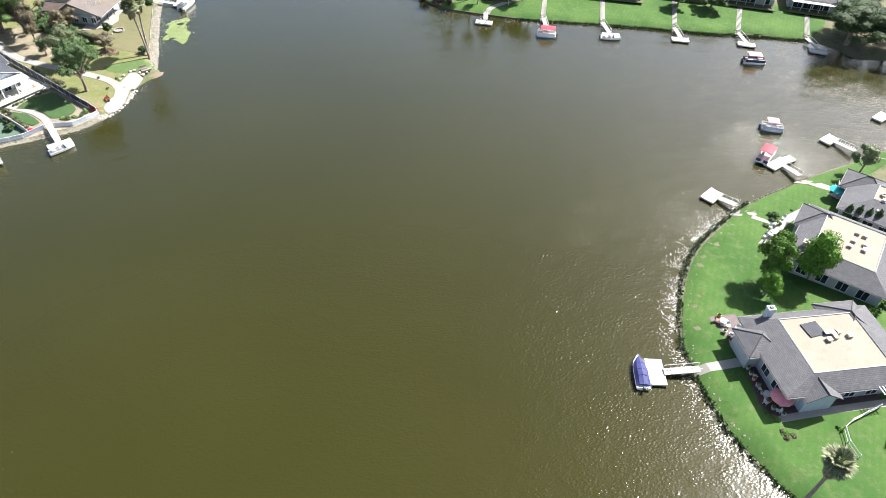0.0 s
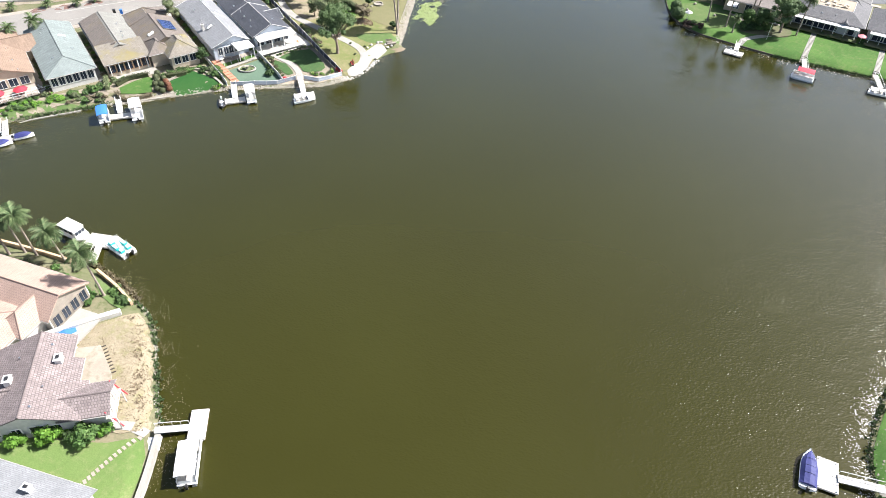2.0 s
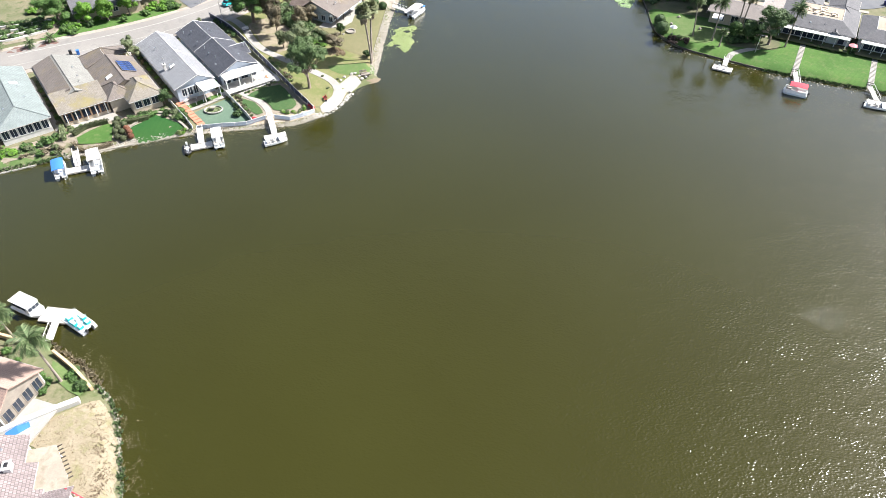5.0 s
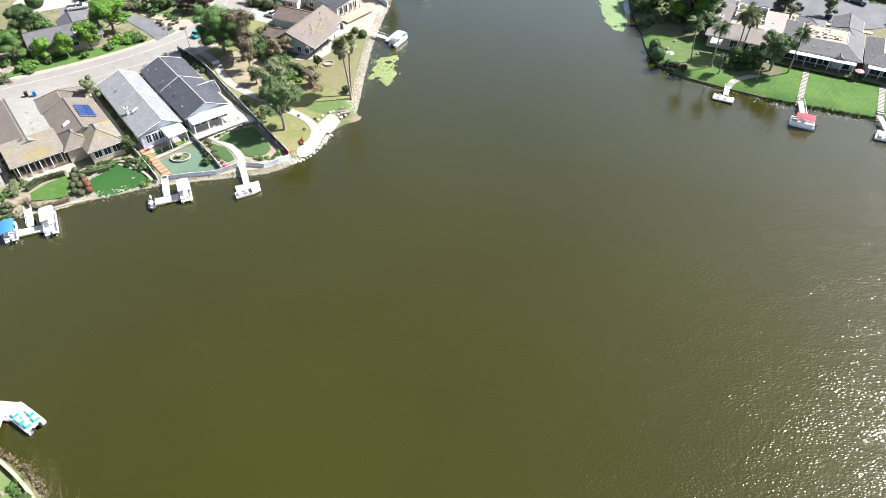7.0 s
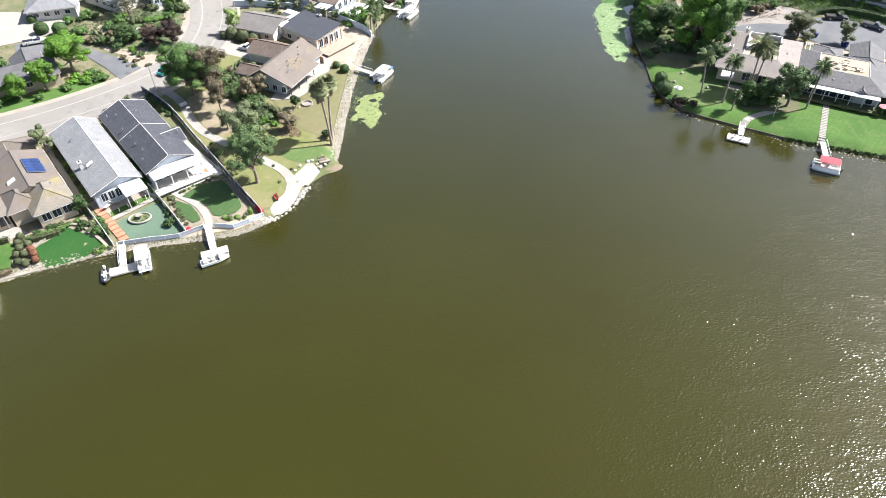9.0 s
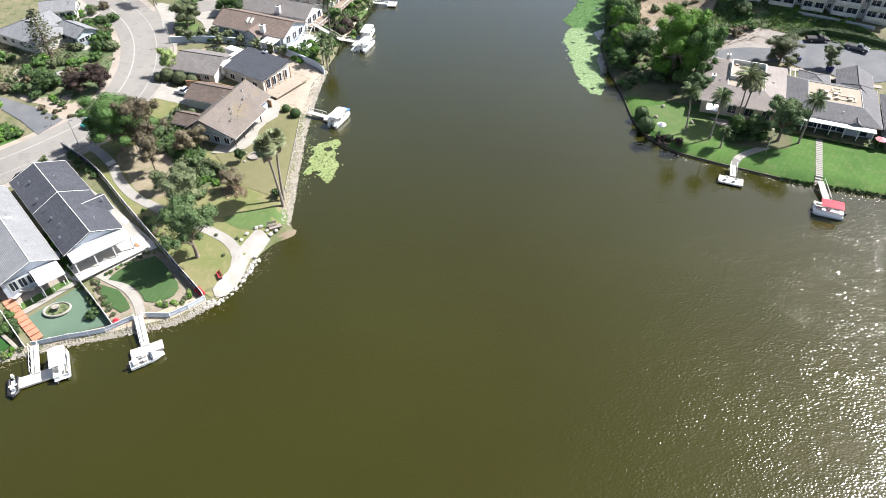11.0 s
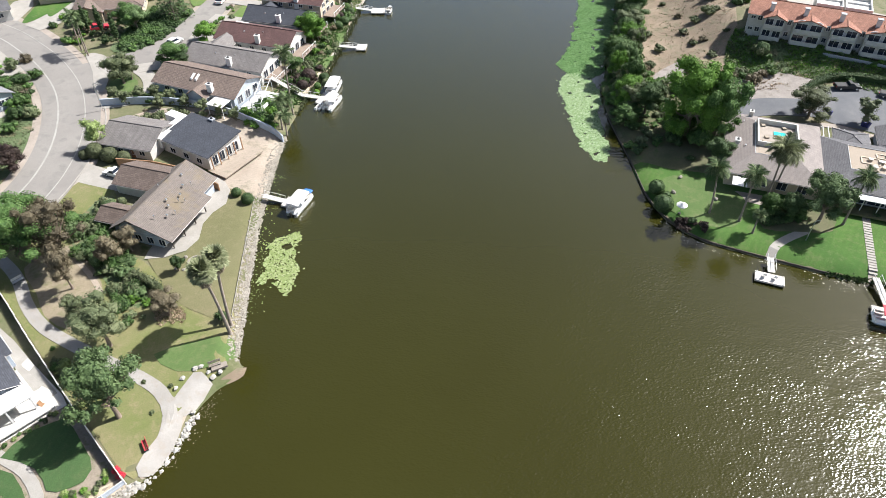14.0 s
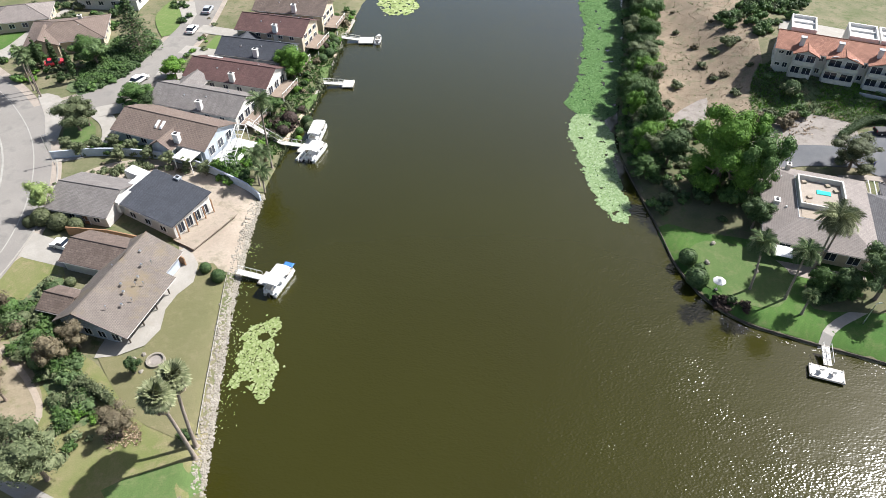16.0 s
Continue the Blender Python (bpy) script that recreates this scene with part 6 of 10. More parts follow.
for _i in range(8):
    part("slat", Geo().box(5.15, 10.05 + 0.16 * _i, 2.3, 4.5, 0.09, 0.06), "grey_wood", _p)
chimney(h, -1.9, 3.4, 3.5, 1.1, "white", 1.1), chimney(h, 0.5, -2.2, 3.5, 1.1, "white", 1.1)
vents(h, [(-4.4, 2.2, 4.4), (2.4, 2.4, 4.35), (5.4, 1.6, 4.65), (-3, -1.6, 4.15)])
for _x, _y in ((1.6, 10.6), (6.5, 10.8)):
    part("red_brace", Geo().tube([(_x, _y - 1, 2.6), (_x + 0.8, _y + 0.7, 0.1)], [0.09, 0.09], 6), "red", h)

h = house_at(-27, 41.2, -10, "grey-shingled house beside a lawn")
m = block(h, 0, 0, 13, 10.4, 3.0, 1.9, "gable", "r_grey", "stucco")
row_windows(h, m, 13, 10.4, "n", 3, 1.5, 1.2, 1.6)
chimney(h, 0.4, 3.2, 3.6, 1.0, "white", 0.9)

# -- channel row, north of the park
h = house_at(-17.6, 199.2, 68, "taupe-shingled gabled house with a tiled garage wing")
m = block(h, -2.0, 0, 11.0, 10.7, 2.9, 2.5, "gable", "r_taupe", "stucco_blue", off=0.66, over=0.7, inset=2.0)
block(h, 6.2, 1.08, 5.4, 8.55, 2.9, 2.5, "gable", "r_taupe", "stucco_blue", off=0.5725, over=0.7)
row_windows(h, m, 11.0, 6.7, "s", 4, 1.6, 1.9, 1.2), row_windows(h, m, 11.0, 10.7, "w", 4, 1.3, 1.5, 1.2)
m2 = block(h, 6.2, 8.4, 9.2, 6.6, 2.9, 1.5, "gable", "r_brown", "stucco", 90)
part("garage_door", Geo().box(3.0, 12.0, 1.1, 0.12, 2.6, 2.2, 0), "white", h)
m3 = block(h, -4.4, 7.4, 4.2, 4, 2.8, 1.0, "gable", "r_brown", "stucco", 90)
vents(h, [(-2, -2, 4.6), (0, -2.6, 4.5), (1.2, -2.2, 4.6), (0.6, -3.4, 4.2), (3.4, -1.4, 4.8), (4.6, -2.2, 4.6), (-4, -3, 4.3), (2, 2.6, 4.9), (-1, -1, 4.9), (-5.4, -1.6, 4.8), (5.8, 0.4, 5.0), (-2.6, -3.6, 4.1)])
for _i in range(4):
    part("porch_post", Geo().box(-7 + 3.3 * _i, -5.0, 1.2, 0.16, 0.16, 2.6), "wood_dark", h)

h = house_at(-15.6, 219.8, -36, "white house with a low dark slate roof and arched windows")
m = block(h, 0, 0, 12.6, 8.4, 3.0, 0.9, "shed", "r_darkgrey", "stucco", over=0.5)
row_windows(h, m, 12.6, 8.4, "s", 3, 1.5, 1.3, 1.2, "white", 0.86, True), row_windows(h, m, 12.6, 8.4, "e", 4, 1.4, 2.1, 1.5)
m2 = block(h, -12.2, -4.8, 11, 9.6, 3.0, 1.8, "gable", "r_stone", "stucco", 16)
row_windows(h, m2, 11, 9.6, "s", 4, 1.3, 1.1, 1.6), door(h, m2, 11, 9.6, "s", 1.4)
part("parapet", Geo().box(-8.4, 3.4, 2.2, 8.4, 2.0, 2.0), "white", h)
part("parapet", Geo().box(-7.2, -1.4, 2.4, 2.2, 7.4, 2.2, 8), "white", h)
chimney(h, -1, 4.6, 2.6, 1.8, "stucco_grey", 1.0)
part("terrace", Geo().box(8.4, 0.4, 0.05, 4.6, 10.4, 0.24), "earth", h, "pale tan terrace")
for _i in range(5):
    part("terrace_post", Geo().box(6.9, -4 + 2 * _i, 1.5, 0.16, 0.16, 3.0), "wood", h)

h = house_at(-18.2, 243.4, -27, "long brown-tiled house with a white stair tower")
m = block(h, 0, 0, 21, 9.8, 3.0, 2.0, "gable", "r_tile", "stucco_blue")
row_windows(h, m, 21, 9.8, "s", 5, 1.4, 1.3, 1.6), row_windows(h, m, 21, 9.8, "e", 3, 1.7, 1.9, 1.4)
block(h, 2, -4.6, 4, 4.4, 2.8, 1.4, "gable", "r_tile", "stucco_blue", 90)
skylight(h, m, -1.6, -2.2, 4.2, 0.5, 1.8, 24), skylight(h, m, -0.4, -2.2, 4.2, 0.5, 1.8, 24)
chimney(h, 4.6, -4.6, 2.8, 2.0, "white", 1.2)
part("patio_cover", Geo().box(8.2, -7.0, 2.5, 4.0, 3.6, 0.14), "white", h)
for _x, _y in ((6.4, -8.6), (10, -8.6), (10, -5.4), (6.4, -5.4)):
    part("cover_post", Geo().box(_x, _y, 1.1, 0.12, 0.12, 2.8), "white", h)
_g = Geo()
for _i in range(7):
    _t = _i / 6
    _g.bar((11 + 4 * _t, 5 - 10 * _t, 2.6), (13 + 4 * _t, 5.6 - 10 * _t, 2.6), 0.07)
_g.bar((11, 5, 2.6), (15, -5, 2.6), 0.08).bar((13, 5.6, 2.6), (17, -4.4, 2.6), 0.08)
for _x, _y in ((11, 5), (13, 5.6), (15, -5), (17, -4.4), (13, 0), (15, 0.6)):
    _g.bar((_x, _y, -0.8), (_x, _y, 2.6), 0.07)
part("pergola", _g, "white", h, "white open pergola")
part("balcony", Geo().box(13.6, 0, 0.1, 5, 8, 0.2), "white", h)

CHANNEL = [(-13.9, 253.8, -24, 20, 9, "r_stone", "stucco", "grey-shingled lakeside house with a brick chimney", 0.0),
           (-8.6, 264.8, -23, 19.6, 9.4, "r_maroon", "stucco", "maroon-shingled lakeside house with a white chimney", 0.2),
           (-4.6, 275.2, -20, 16.4, 8.6, "r_darkgrey", "stucco_grey", "dark grey shingled lakeside house", 0.4),
           (-0.6, 285.6, -21, 17, 9.4, "r_maroon", "stucco_tan", "brown-roofed two-storey lakeside house", 1.6),
           (3, 296, -18, 18, 9, "r_brown", "stucco_tan", "brown-tiled two-storey lakeside house", 2.0)]
for _k, (_x, _y, _t, _lx, _ly, _r, _w, _lab, _up) in enumerate(CHANNEL):
    h = house_at(_x, _y, _t, _lab)
    m = block(h, 0, 0, _lx, _ly, 3.0 + _up, 2.0, "gable", _r, _w)
    row_windows(h, m, _lx, _ly, "s", 5, 1.3, 1.2, 1.6), row_windows(h, m, _lx, _ly, "e", 3, 1.8, 1.9, 1.3)
    if _up > 1:
        row_windows(h, m, _lx, _ly, "e", 3, 1.8, 1.2, 3.6), row_windows(h, m, _lx, _ly, "s", 5, 1.2, 1.0, 3.6)
    chimney(h, _lx * 0.1, -_ly / 2 + 0.2, 2.6 + _up, 2.2, "white" if _k != 1 else "stucco", 1.1)
    if _k in (0, 2, 3):
        block(h, -_lx * 0.32, _ly * 0.42, _lx * 0.4, 5, 2.9, 1.3, "gable", _r, _w, 90)
    if _k == 1:
        part("roof_terrace", Geo().box(-_lx * 0.36, _ly * 0.2, 3.6, 3.6, 4, 0.3), "white", h)
    vents(h, [(-3, -2, 4.1 + _up), (2, -1.6, 4.2 + _up), (5, 2, 4.1 + _up)])
    _d = part("deck", Geo().box(_lx / 2 + 1.7, 0, 0.3 + _up * 0.5, 3.4, _ly * 0.8, 0.18), "deck_brown", h)
    for _i in range(5):
        part("baluster", Geo().box(_lx / 2 + 3.3, (_i - 2) * _ly * 0.19, 0.8 + _up * 0.5, 0.1, 0.1, 1.0), "white", _d)
    part("deck_rail", Geo().box(_lx / 2 + 3.3, 0, 1.32 + _up * 0.5, 0.1, _ly * 0.8, 0.08), "white", _d)
    for _i in (-1, 1):
        part("deck_post", Geo().box(_lx / 2 + 3.2, _i * _ly * 0.36, -0.6, 0.18, 0.18, 2.0), "white", _d)

# -- across the road
def plain_house(x, y, turn, lx, ly, roof, wall, label, kind="gable", wing=None, rise=1.9):
    h = house_at(x, y, turn, label, group="houses across the road")
    m = block(h, 0, 0, lx, ly, 3.0, rise, kind, roof, wall)
    for s in "snew":
        row_windows(h, m, lx, ly, s, 4 if s in "sn" else 3, 1.4, 1.2, 1.6)
    if wing:
        block(h, *wing, 3.0, rise * 0.8, "gable", roof, wall, 90)
    vents(h, [(-2, 1.5, 4.2), (3, -1.6, 4.2)])
    return h


h = plain_house(-51, 289, 8, 17, 13, "r_tile", "stucco_tan", "low house with a warm brown hipped roof", "hip", (-5, -4, 8, 7))
chimney(h, 3, 2, 4.0, 1.2, "stucco", 0.9)
plain_house(-46, 312, -10, 16, 9.6, "r_midgrey", "stucco", "grey-roofed house behind a dark conifer")
h = plain_house(-78.6, 193, 34, 16.4, 9.4, "r_midgrey", "stucco_tan", "low grey-shingled house behind young trees", "gable", (3, 5, 7, 6))
skylight(h, pose(0, 0, 0), 3, -2.4, 4.0, 1.6, 2.4, 22)
plain_house(-74, 240, -31, 15, 9.8, "r_grey", "stucco", "pale grey roofed house among shrubs", "hip", (-3, 4, 7, 7))
plain_house(-63.4, 240, -36, 8, 5.4, "r_grey", "stucco_blue", "small blue-grey pavilion with white columns", rise=1.3)
plain_house(-73, 255, 12, 8, 6.6, "r_grey", "stucco", "pale grey roofed cottage among shrubs", rise=1.5)
plain_house(-88, 232, 20, 12, 9, "r_grey", "stucco", "pale grey roofed house among shrubs", "hip")
plain_house(-84, 285, 30, 14, 10, "r_midgrey", "stucco", "grey-roofed house beyond the road")
plain_house(-66, 300, 10, 14, 10, "r_warm", "stucco_tan", "brown-roofed house beyond the road", "hip")

# -- east bank
h = house_at(95, 204.4, 65, "large taupe-roofed house with a sunken roof terrace", group="houses on the east bank")
m = block(h, 0, 0, 20.2, 16, 3.0, 1.7, "mansard", "r_warm", "stucco_tan", over=0.8, off=5.0, deck="sidewalk")
for _s in "snew":
    row_windows(h, m, 20.2, 16, _s, 4, 1.8, 1.9, 1.4)
part("terrace_wall", Geo().box(1.2, 3.5, 4.9, 8.4, 0.25, 1.3).box(1.2, -3.6, 4.9, 8.4, 0.25, 1.3).box(5.3, -0.05, 4.9, 0.25, 6.85, 1.3).box(-2.9, -0.05, 4.9, 0.25, 6.85, 1.3), "stucco", h, "white parapet of a roof terrace")
part("roof_block", Geo().box(-4.4, 0, 4.42, 2.6, 6.6, 0.5), "r_flat", h)
part("roof_pool", Geo().box(2.2, -0.6, 4.56, 1.1, 2.2, 0.3), "pool", h, "turquoise plunge pool on the terrace")
for _x, _y in ((0.2, 1.8), (4.4, -1.4), (4.4, 2.4), (-1.6, -1.8), (3.2, -2.6), (-1.4, 2.2)):
    part("planter", Geo().box(_x, _y, 4.6, 0.7, 0.7, 0.6, 20), "earth", h)
chimney(h, 9.6, 4.4, 3.7, 0.8, "stucco", 0.9), chimney(h, -1.6, 6.8, 3.3, 1.0, "white", 1.1)
vents(h, [(-6, 4, 4.1), (-7, -3, 4.1), (0, -5.6, 4.1), (6, 5.8, 4), (-3, 5.4, 4.2)])
part("awning", Geo().loft([[(-11.6, 4.4, 2.6), (-11.6, 7, 2.6), (-11.6, 7, 2.7), (-11.6, 4.4, 2.7)], [(-13.6, 4.4, 2.1), (-13.6, 7, 2.1), (-13.6, 7, 2.2), (-13.6, 4.4, 2.2)]]), "white", h)

def flat_house(x, y, turn, lx, ly, label, porch=True, skirt=3.4):
    h = house_at(x, y, turn, label, group="houses on the east bank")
    m = block(h, 0, 0, lx, ly, 3.0, 1.5, "mansard", "r_midgrey", "stucco_grey", over=0.7, off=skirt if isinstance(skirt, tuple) else float(skirt))
    for s in "snew":
        if s == "s" and porch:
            row_windows(h, m, lx, ly, s, 5, lx / 5 - 0.5, 2.3, 1.25)
        else:
            row_windows(h, m, lx, ly, s, 5 if s in "sn" else 4, 1.8, 1.9, 1.3)
    block(h, lx * 0.3, ly * 0.34, 7, 6, 3.0, 1.7, "hip", "r_midgrey", "stucco_grey", 90)
    rng = random.Random(int(x))
    for k in range(6):
        ux, uy, uw = rng.uniform(-lx, lx) * 0.2, rng.uniform(-ly, ly) * 0.17, rng.uniform(0.5, 0.85)
        u = part("roof_unit", Geo().box(ux, uy, 4.6, uw, 0.6, 0.45), "stucco_tan" if k % 3 else "metal", h)
        part("unit_cap", Geo().box(ux, uy, 4.85, uw + 0.12, 0.72, 0.06), "stucco" if k % 2 else "stucco_tan", u)
    for ux, uy, sx, sy in () if not porch else ((-lx * 0.1, -ly * 0.02, 3.0, 2.0), (lx * 0.13, -ly * 0.08, 3.4, 1.8), (lx * 0.02, ly * 0.12, 1.6, 1.4)):
        part("roof_curb", Geo().box(ux, uy - sy / 2, 4.45, sx, 0.22, 0.2).box(ux, uy + sy / 2, 4.45, sx, 0.22, 0.2).box(ux - sx / 2, uy, 4.45, 0.22, sy - 0.23, 0.2).box(ux + sx / 2, uy, 4.45, 0.22, sy - 0.23, 0.2), "stucco_tan", h)
    vents(h, [(-lx * 0.36, 1, 3.8), (lx * 0.1, -ly * 0.4, 3.7), (-lx * 0.1, -ly * 0.42, 3.6)])
    if porch:
        p = part("porch_roof", Geo().box(0, -ly / 2 - 1.5, 2.5, lx * 0.96, 2.0, 0.14), "white", h, "long white porch roof")
        block(h, lx * 0.26, -ly / 2 + 0.5, 2.4, 2.6, 2.7, 0.8, "gable", "r_midgrey", "stucco_grey", 90, over=0.3)
        for i in range(7):
            part("porch_post", Geo().box((i / 6 - 0.5) * lx * 0.92, -ly / 2 - 2.2, 1.2, 0.14, 0.14, 2.6), "white", p)
        # floor colour carries the deep shade under the porch roof
        part("porch_floor", Geo().box(0, -ly / 2 - 2.1, 0.0, lx, 3.4, 0.2), "earth_shade", h)
    return h


h = flat_house(110.6, 195.8, -26, 17, 15.4, "grey-shingled house with a flat tan roof centre and porch", True, (4.0, 4.4))
block(h, 5.0, 11.0, 9.6, 6.4, 2.9, 1.5, "gable", "r_midgrey", "stucco_grey", 90)
block(h, -3.4, 9.2, 6.2, 5.6, 2.8, 0.9, "hip", "r_midgrey", "stucco_grey", 90)
_pg = Geo()
for _k in range(5):
    _pg.box(-8.4 + 1.0 * _k, 11.0, 2.5, 0.14, 4.2, 0.16)
for _x, _y in ((-8.6, 9.2), (-8.6, 12.8), (-4.2, 12.8), (-4.2, 9.2)):
    _pg.box(_x, _y, 1.1, 0.16, 0.16, 2.7)
part("pergola", _pg, "white", h, "white open timber pergola")
flat_house(127, 187.4, -26, 16, 14, "grey-shingled house with a flat tan roof centre and porch")
flat_house(146, 183, -28, 16, 13, "grey-shingled house above a long lawn")
flat_house(163, 174.5, -30, 16, 13, "grey-shingled house with a white porch above a lawn")
flat_house(181, 165, -32, 16, 13, "grey-shingled house with a white porch above a lawn")

h = flat_house(92.6, 54.4, -8, 19.6, 12.9, "big grey-shingled house with a flat tan roof centre", False, (4.6, 2.4))
part("skylight", Geo().box(-1.8, 2.4, 4.5, 2.6, 2.4, 0.16, 8), "glass", h, "dark flat roof glazing")
chimney(h, -6.6, 6.2, 3.0, 2.4, "stucco_blue", 1.0)
block(h, -9.4, 2.6, 4.4, 4.6, 2.9, 1.2, "hip", "r_midgrey", "stucco_grey", 90)
block(h, -5.4, -5.6, 4, 4.4, 2.9, 1.2, "gable", "r_midgrey", "stucco_blue", 90)
for _i in range(5):
    part("lattice_bar", Geo().box(3.2 + 0.5 * _i, -7.6, 2.9, 0.14, 1.4, 0.12), "white", h)
h = flat_house(110.4, 71.4, 38, 16, 14.4, "grey-shingled house with a flat tan roof centre", False, 3.2)
chimney(h, -5, 6, 3.4, 1.2, "stucco_tan", 0.9)
flat_house(126.5, 79.6, 36, 13, 12.4, "grey-shingled house beside a white patio", False, 4.6)
flat_house(150, 86, 20, 14, 12, "grey-shingled house above the bank", False, 4.0)

# -- long apartment building above the slope
h = thing("apartment_building", pose(108.1, 248.2, 7.4, 0, 0, -29.5), "white two-storey apartment building with terracotta roof and balconies", "building")
m = block(h, 20, 4.5, 40, 9, 5.1, 1.8, "gable", "r_red", "stucco", over=0.6, base=-4)
for _x0, _w, _arch in ((5.6, 4.4, False), (12.9, 6.2, True), (20.4, 5.4, False), (27.8, 6.2, True), (35.2, 5.4, False)):
    block(h, _x0, 0.6, 4.2, _w, 5.0, 0.9, "gable", "r_red", "stucco", 90, over=0.4, base=-4)
    for _z in (1.2, 3.9):
        for _dx in (-_w / 4, _w / 4):
            window(h, _x0 + _dx, -1.53, _z, _w * 0.4, 1.9, 0, "white", _arch and _z > 2)
        _bal = part("balcony", Geo().box(_x0, -2.0, _z - 1.1, _w * 0.92, 1.0, 0.14), "stucco", h)
        part("railing", Geo().box(_x0, -2.46, _z - 0.62, _w * 0.92, 0.08, 0.9), "stucco", _bal)
        window(h, _x0 + _w / 2 + 1.0, -0.03, _z, 1.0, 1.2, 0)
    _st = part("roof_stack", Geo().box(_x0 - 1.3, 1.4, 6.2, 0.9, 0.9, 2.0), "white", h)
    part("stack_cap", Geo().box(_x0 - 1.3, 1.4, 7.25, 1.15, 1.15, 0.14), "stucco_grey", _st)
for _z in (1.3, 4.0):
    window(h, 0.9, -0.03, _z, 1.1, 0.8, 0), window(h, 2.4, -0.03, _z, 1.1, 1.2, 0)
row_windows(h, m, 40, 9, "w", 3, 1.2, 1.2, 1.2), row_windows(h, m, 40, 9, "w", 3, 1.2, 1.2, 3.9)
for _x, _w in ((4.8, 5.2), (16.8, 5.8), (23.0, 5.8), (34.0, 5.8)):
    _rt = part("roof_terrace", Geo().box(_x, 13.6, 1.9, _w, 7.6, 6.2), "stucco", h)
    part("parapet", Geo().box(_x, 9.95, 5.3, _w, 0.3, 0.8).box(_x, 17.25, 5.3, _w, 0.3, 0.8).box(_x - _w / 2 + 0.15, 13.6, 5.3, 0.3, 7.0, 0.8).box(_x + _w / 2 - 0.15, 13.6, 5.3, 0.3, 7.0, 0.8).box(_x, 14.4, 5.15, _w - 0.6, 0.3, 0.5), "white", _rt)
sheet("driveway", [(117, 262), (131, 254), (147, 244.5), (152, 253), (136, 262), (121, 270)], "concrete", 0.1, "pale concrete drive behind the apartments", "driveway", False)
wall_line("garden_wall", [(121.4, 236.2), (128, 232.4), (137, 227.2)], 0.3, 0.7, "stucco_grey", "low grey wall at the foot of the apartments", smooth=False)

# ---------------------------------------------------------------- plants
def leaves(rng, lobes, count, size, flat=0.5, low=-0.6, hearts=True):
    """Small bent leaf clumps over the shells of several lobes."""
    g = Geo()
    total = sum(r * r for *_, r in lobes)
    for cx, cy, cz, r in lobes:
        if hearts:
            g.blob(cx, cy, cz, r * 0.76, r * 0.76, r * 0.66, rng, 0.16)
        for _ in range(int(count * r * r / total)):
            z = rng.uniform(low, 1.0)
            a = rng.uniform(0, math.tau)
            k = math.sqrt(max(0, 1 - z * z))
            d = Vector((k * math.cos(a), k * math.sin(a), z))
            p = Vector((cx, cy, cz)) + Vector((d.x * r, d.y * r, d.z * r * 0.85)) * rng.uniform(0.72, 1.1)
            n = (d + Vector((rng.uniform(-1, 1), rng.uniform(-1, 1), rng.uniform(-0.6, 1))) * flat).normalized()
            u = n.cross(Vector((rng.uniform(-1, 1), rng.uniform(-1, 1), rng.uniform(-1, 1)))).normalized()
            w = n.cross(u)
            s = size * rng.uniform(0.6, 1.35)
            g.add([p - u * s, p - w * s * 0.5 + n * s * 0.15, p + u * s, p + w * s * 0.55 - n * s * 0.1], [(0, 1, 2, 3)])
    return g


def tree_meshes(seed, mat, lobes_n, spread, leaf, count, tall=10.0, crown=4.0, low=0.3):
    """Trunk, limbs and crown of a broad tree, nominally 10 m high and 4 m in radius."""
    rng = random.Random(seed)
    lobes, limbs = [], Geo()
    lobes += [(0, 0, tall * 0.72, crown * 0.6), (0.3, -0.2, tall * max(0.5, low + 0.12), crown * 0.6)]
    for i in range(lobes_n):
        a = i * 2.4 + rng.uniform(-0.4, 0.4)
        z = tall * rng.uniform(low, 0.88)
        k = math.sin(math.pi * min(0.95, 0.12 + z / tall * 0.72))
        d = crown * spread * rng.uniform(0.4, 0.82) * k
        r = crown * (rng.uniform(0.24, 0.42) if lobes_n < 20 else rng.uniform(0.15, 0.32))
        d *= 1.0 if lobes_n < 20 else 1.22
        lobes.append((d * math.cos(a), d * math.sin(a), min(z, tall - r * 0.8), r))
        limbs.tube([(0, 0, tall * rng.uniform(0.22, 0.42)), (d * 0.45 * math.cos(a), d * 0.45 * math.sin(a), z * 0.72), (d * math.cos(a), d * math.sin(a), z)], [0.16, 0.1, 0.04], 5)
    trunk = Geo().tube([(0, 0, -0.4), (0.05, 0.03, tall * 0.12), (0.16, -0.08, tall * 0.32), (0.05, 0.1, tall * 0.62)], [0.36, 0.27, 0.21, 0.09], 8)
    return trunk.mesh("trunk", M["bark"], True), limbs.mesh("bough", M["bark"], True), leaves(rng, lobes, count, leaf, hearts=count > 900).mesh("crown", M[mat])


_trees = {}
TREE_KINDS = {"broad": ("leaf", 13, 1.0, 0.34, 3600), "bright": ("leaf_bright", 15, 1.0, 0.34, 3800), "dark": ("leaf_dark", 12, 0.9, 0.34, 3200), "olive": ("leaf_olive", 11, 1.0, 0.3, 2000),
              "rust": ("leaf_rust", 13, 1.0, 0.26, 2400), "purple": ("leaf_purple", 12, 0.9, 0.32, 2600), "lime": ("leaf_yellow", 10, 1.0, 0.3, 1700), "shade": ("leaf_grey", 14, 1.0, 0.33, 3200), "sparse": ("leaf_olive", 10, 1.0, 0.25, 1050),
              "full": ("leaf_bright", 18, 1.0, 0.33, 3900), "deep": ("leaf", 16, 1.0, 0.33, 3600), "oak": ("leaf_dim", 16, 1.0, 0.3, 3400)}
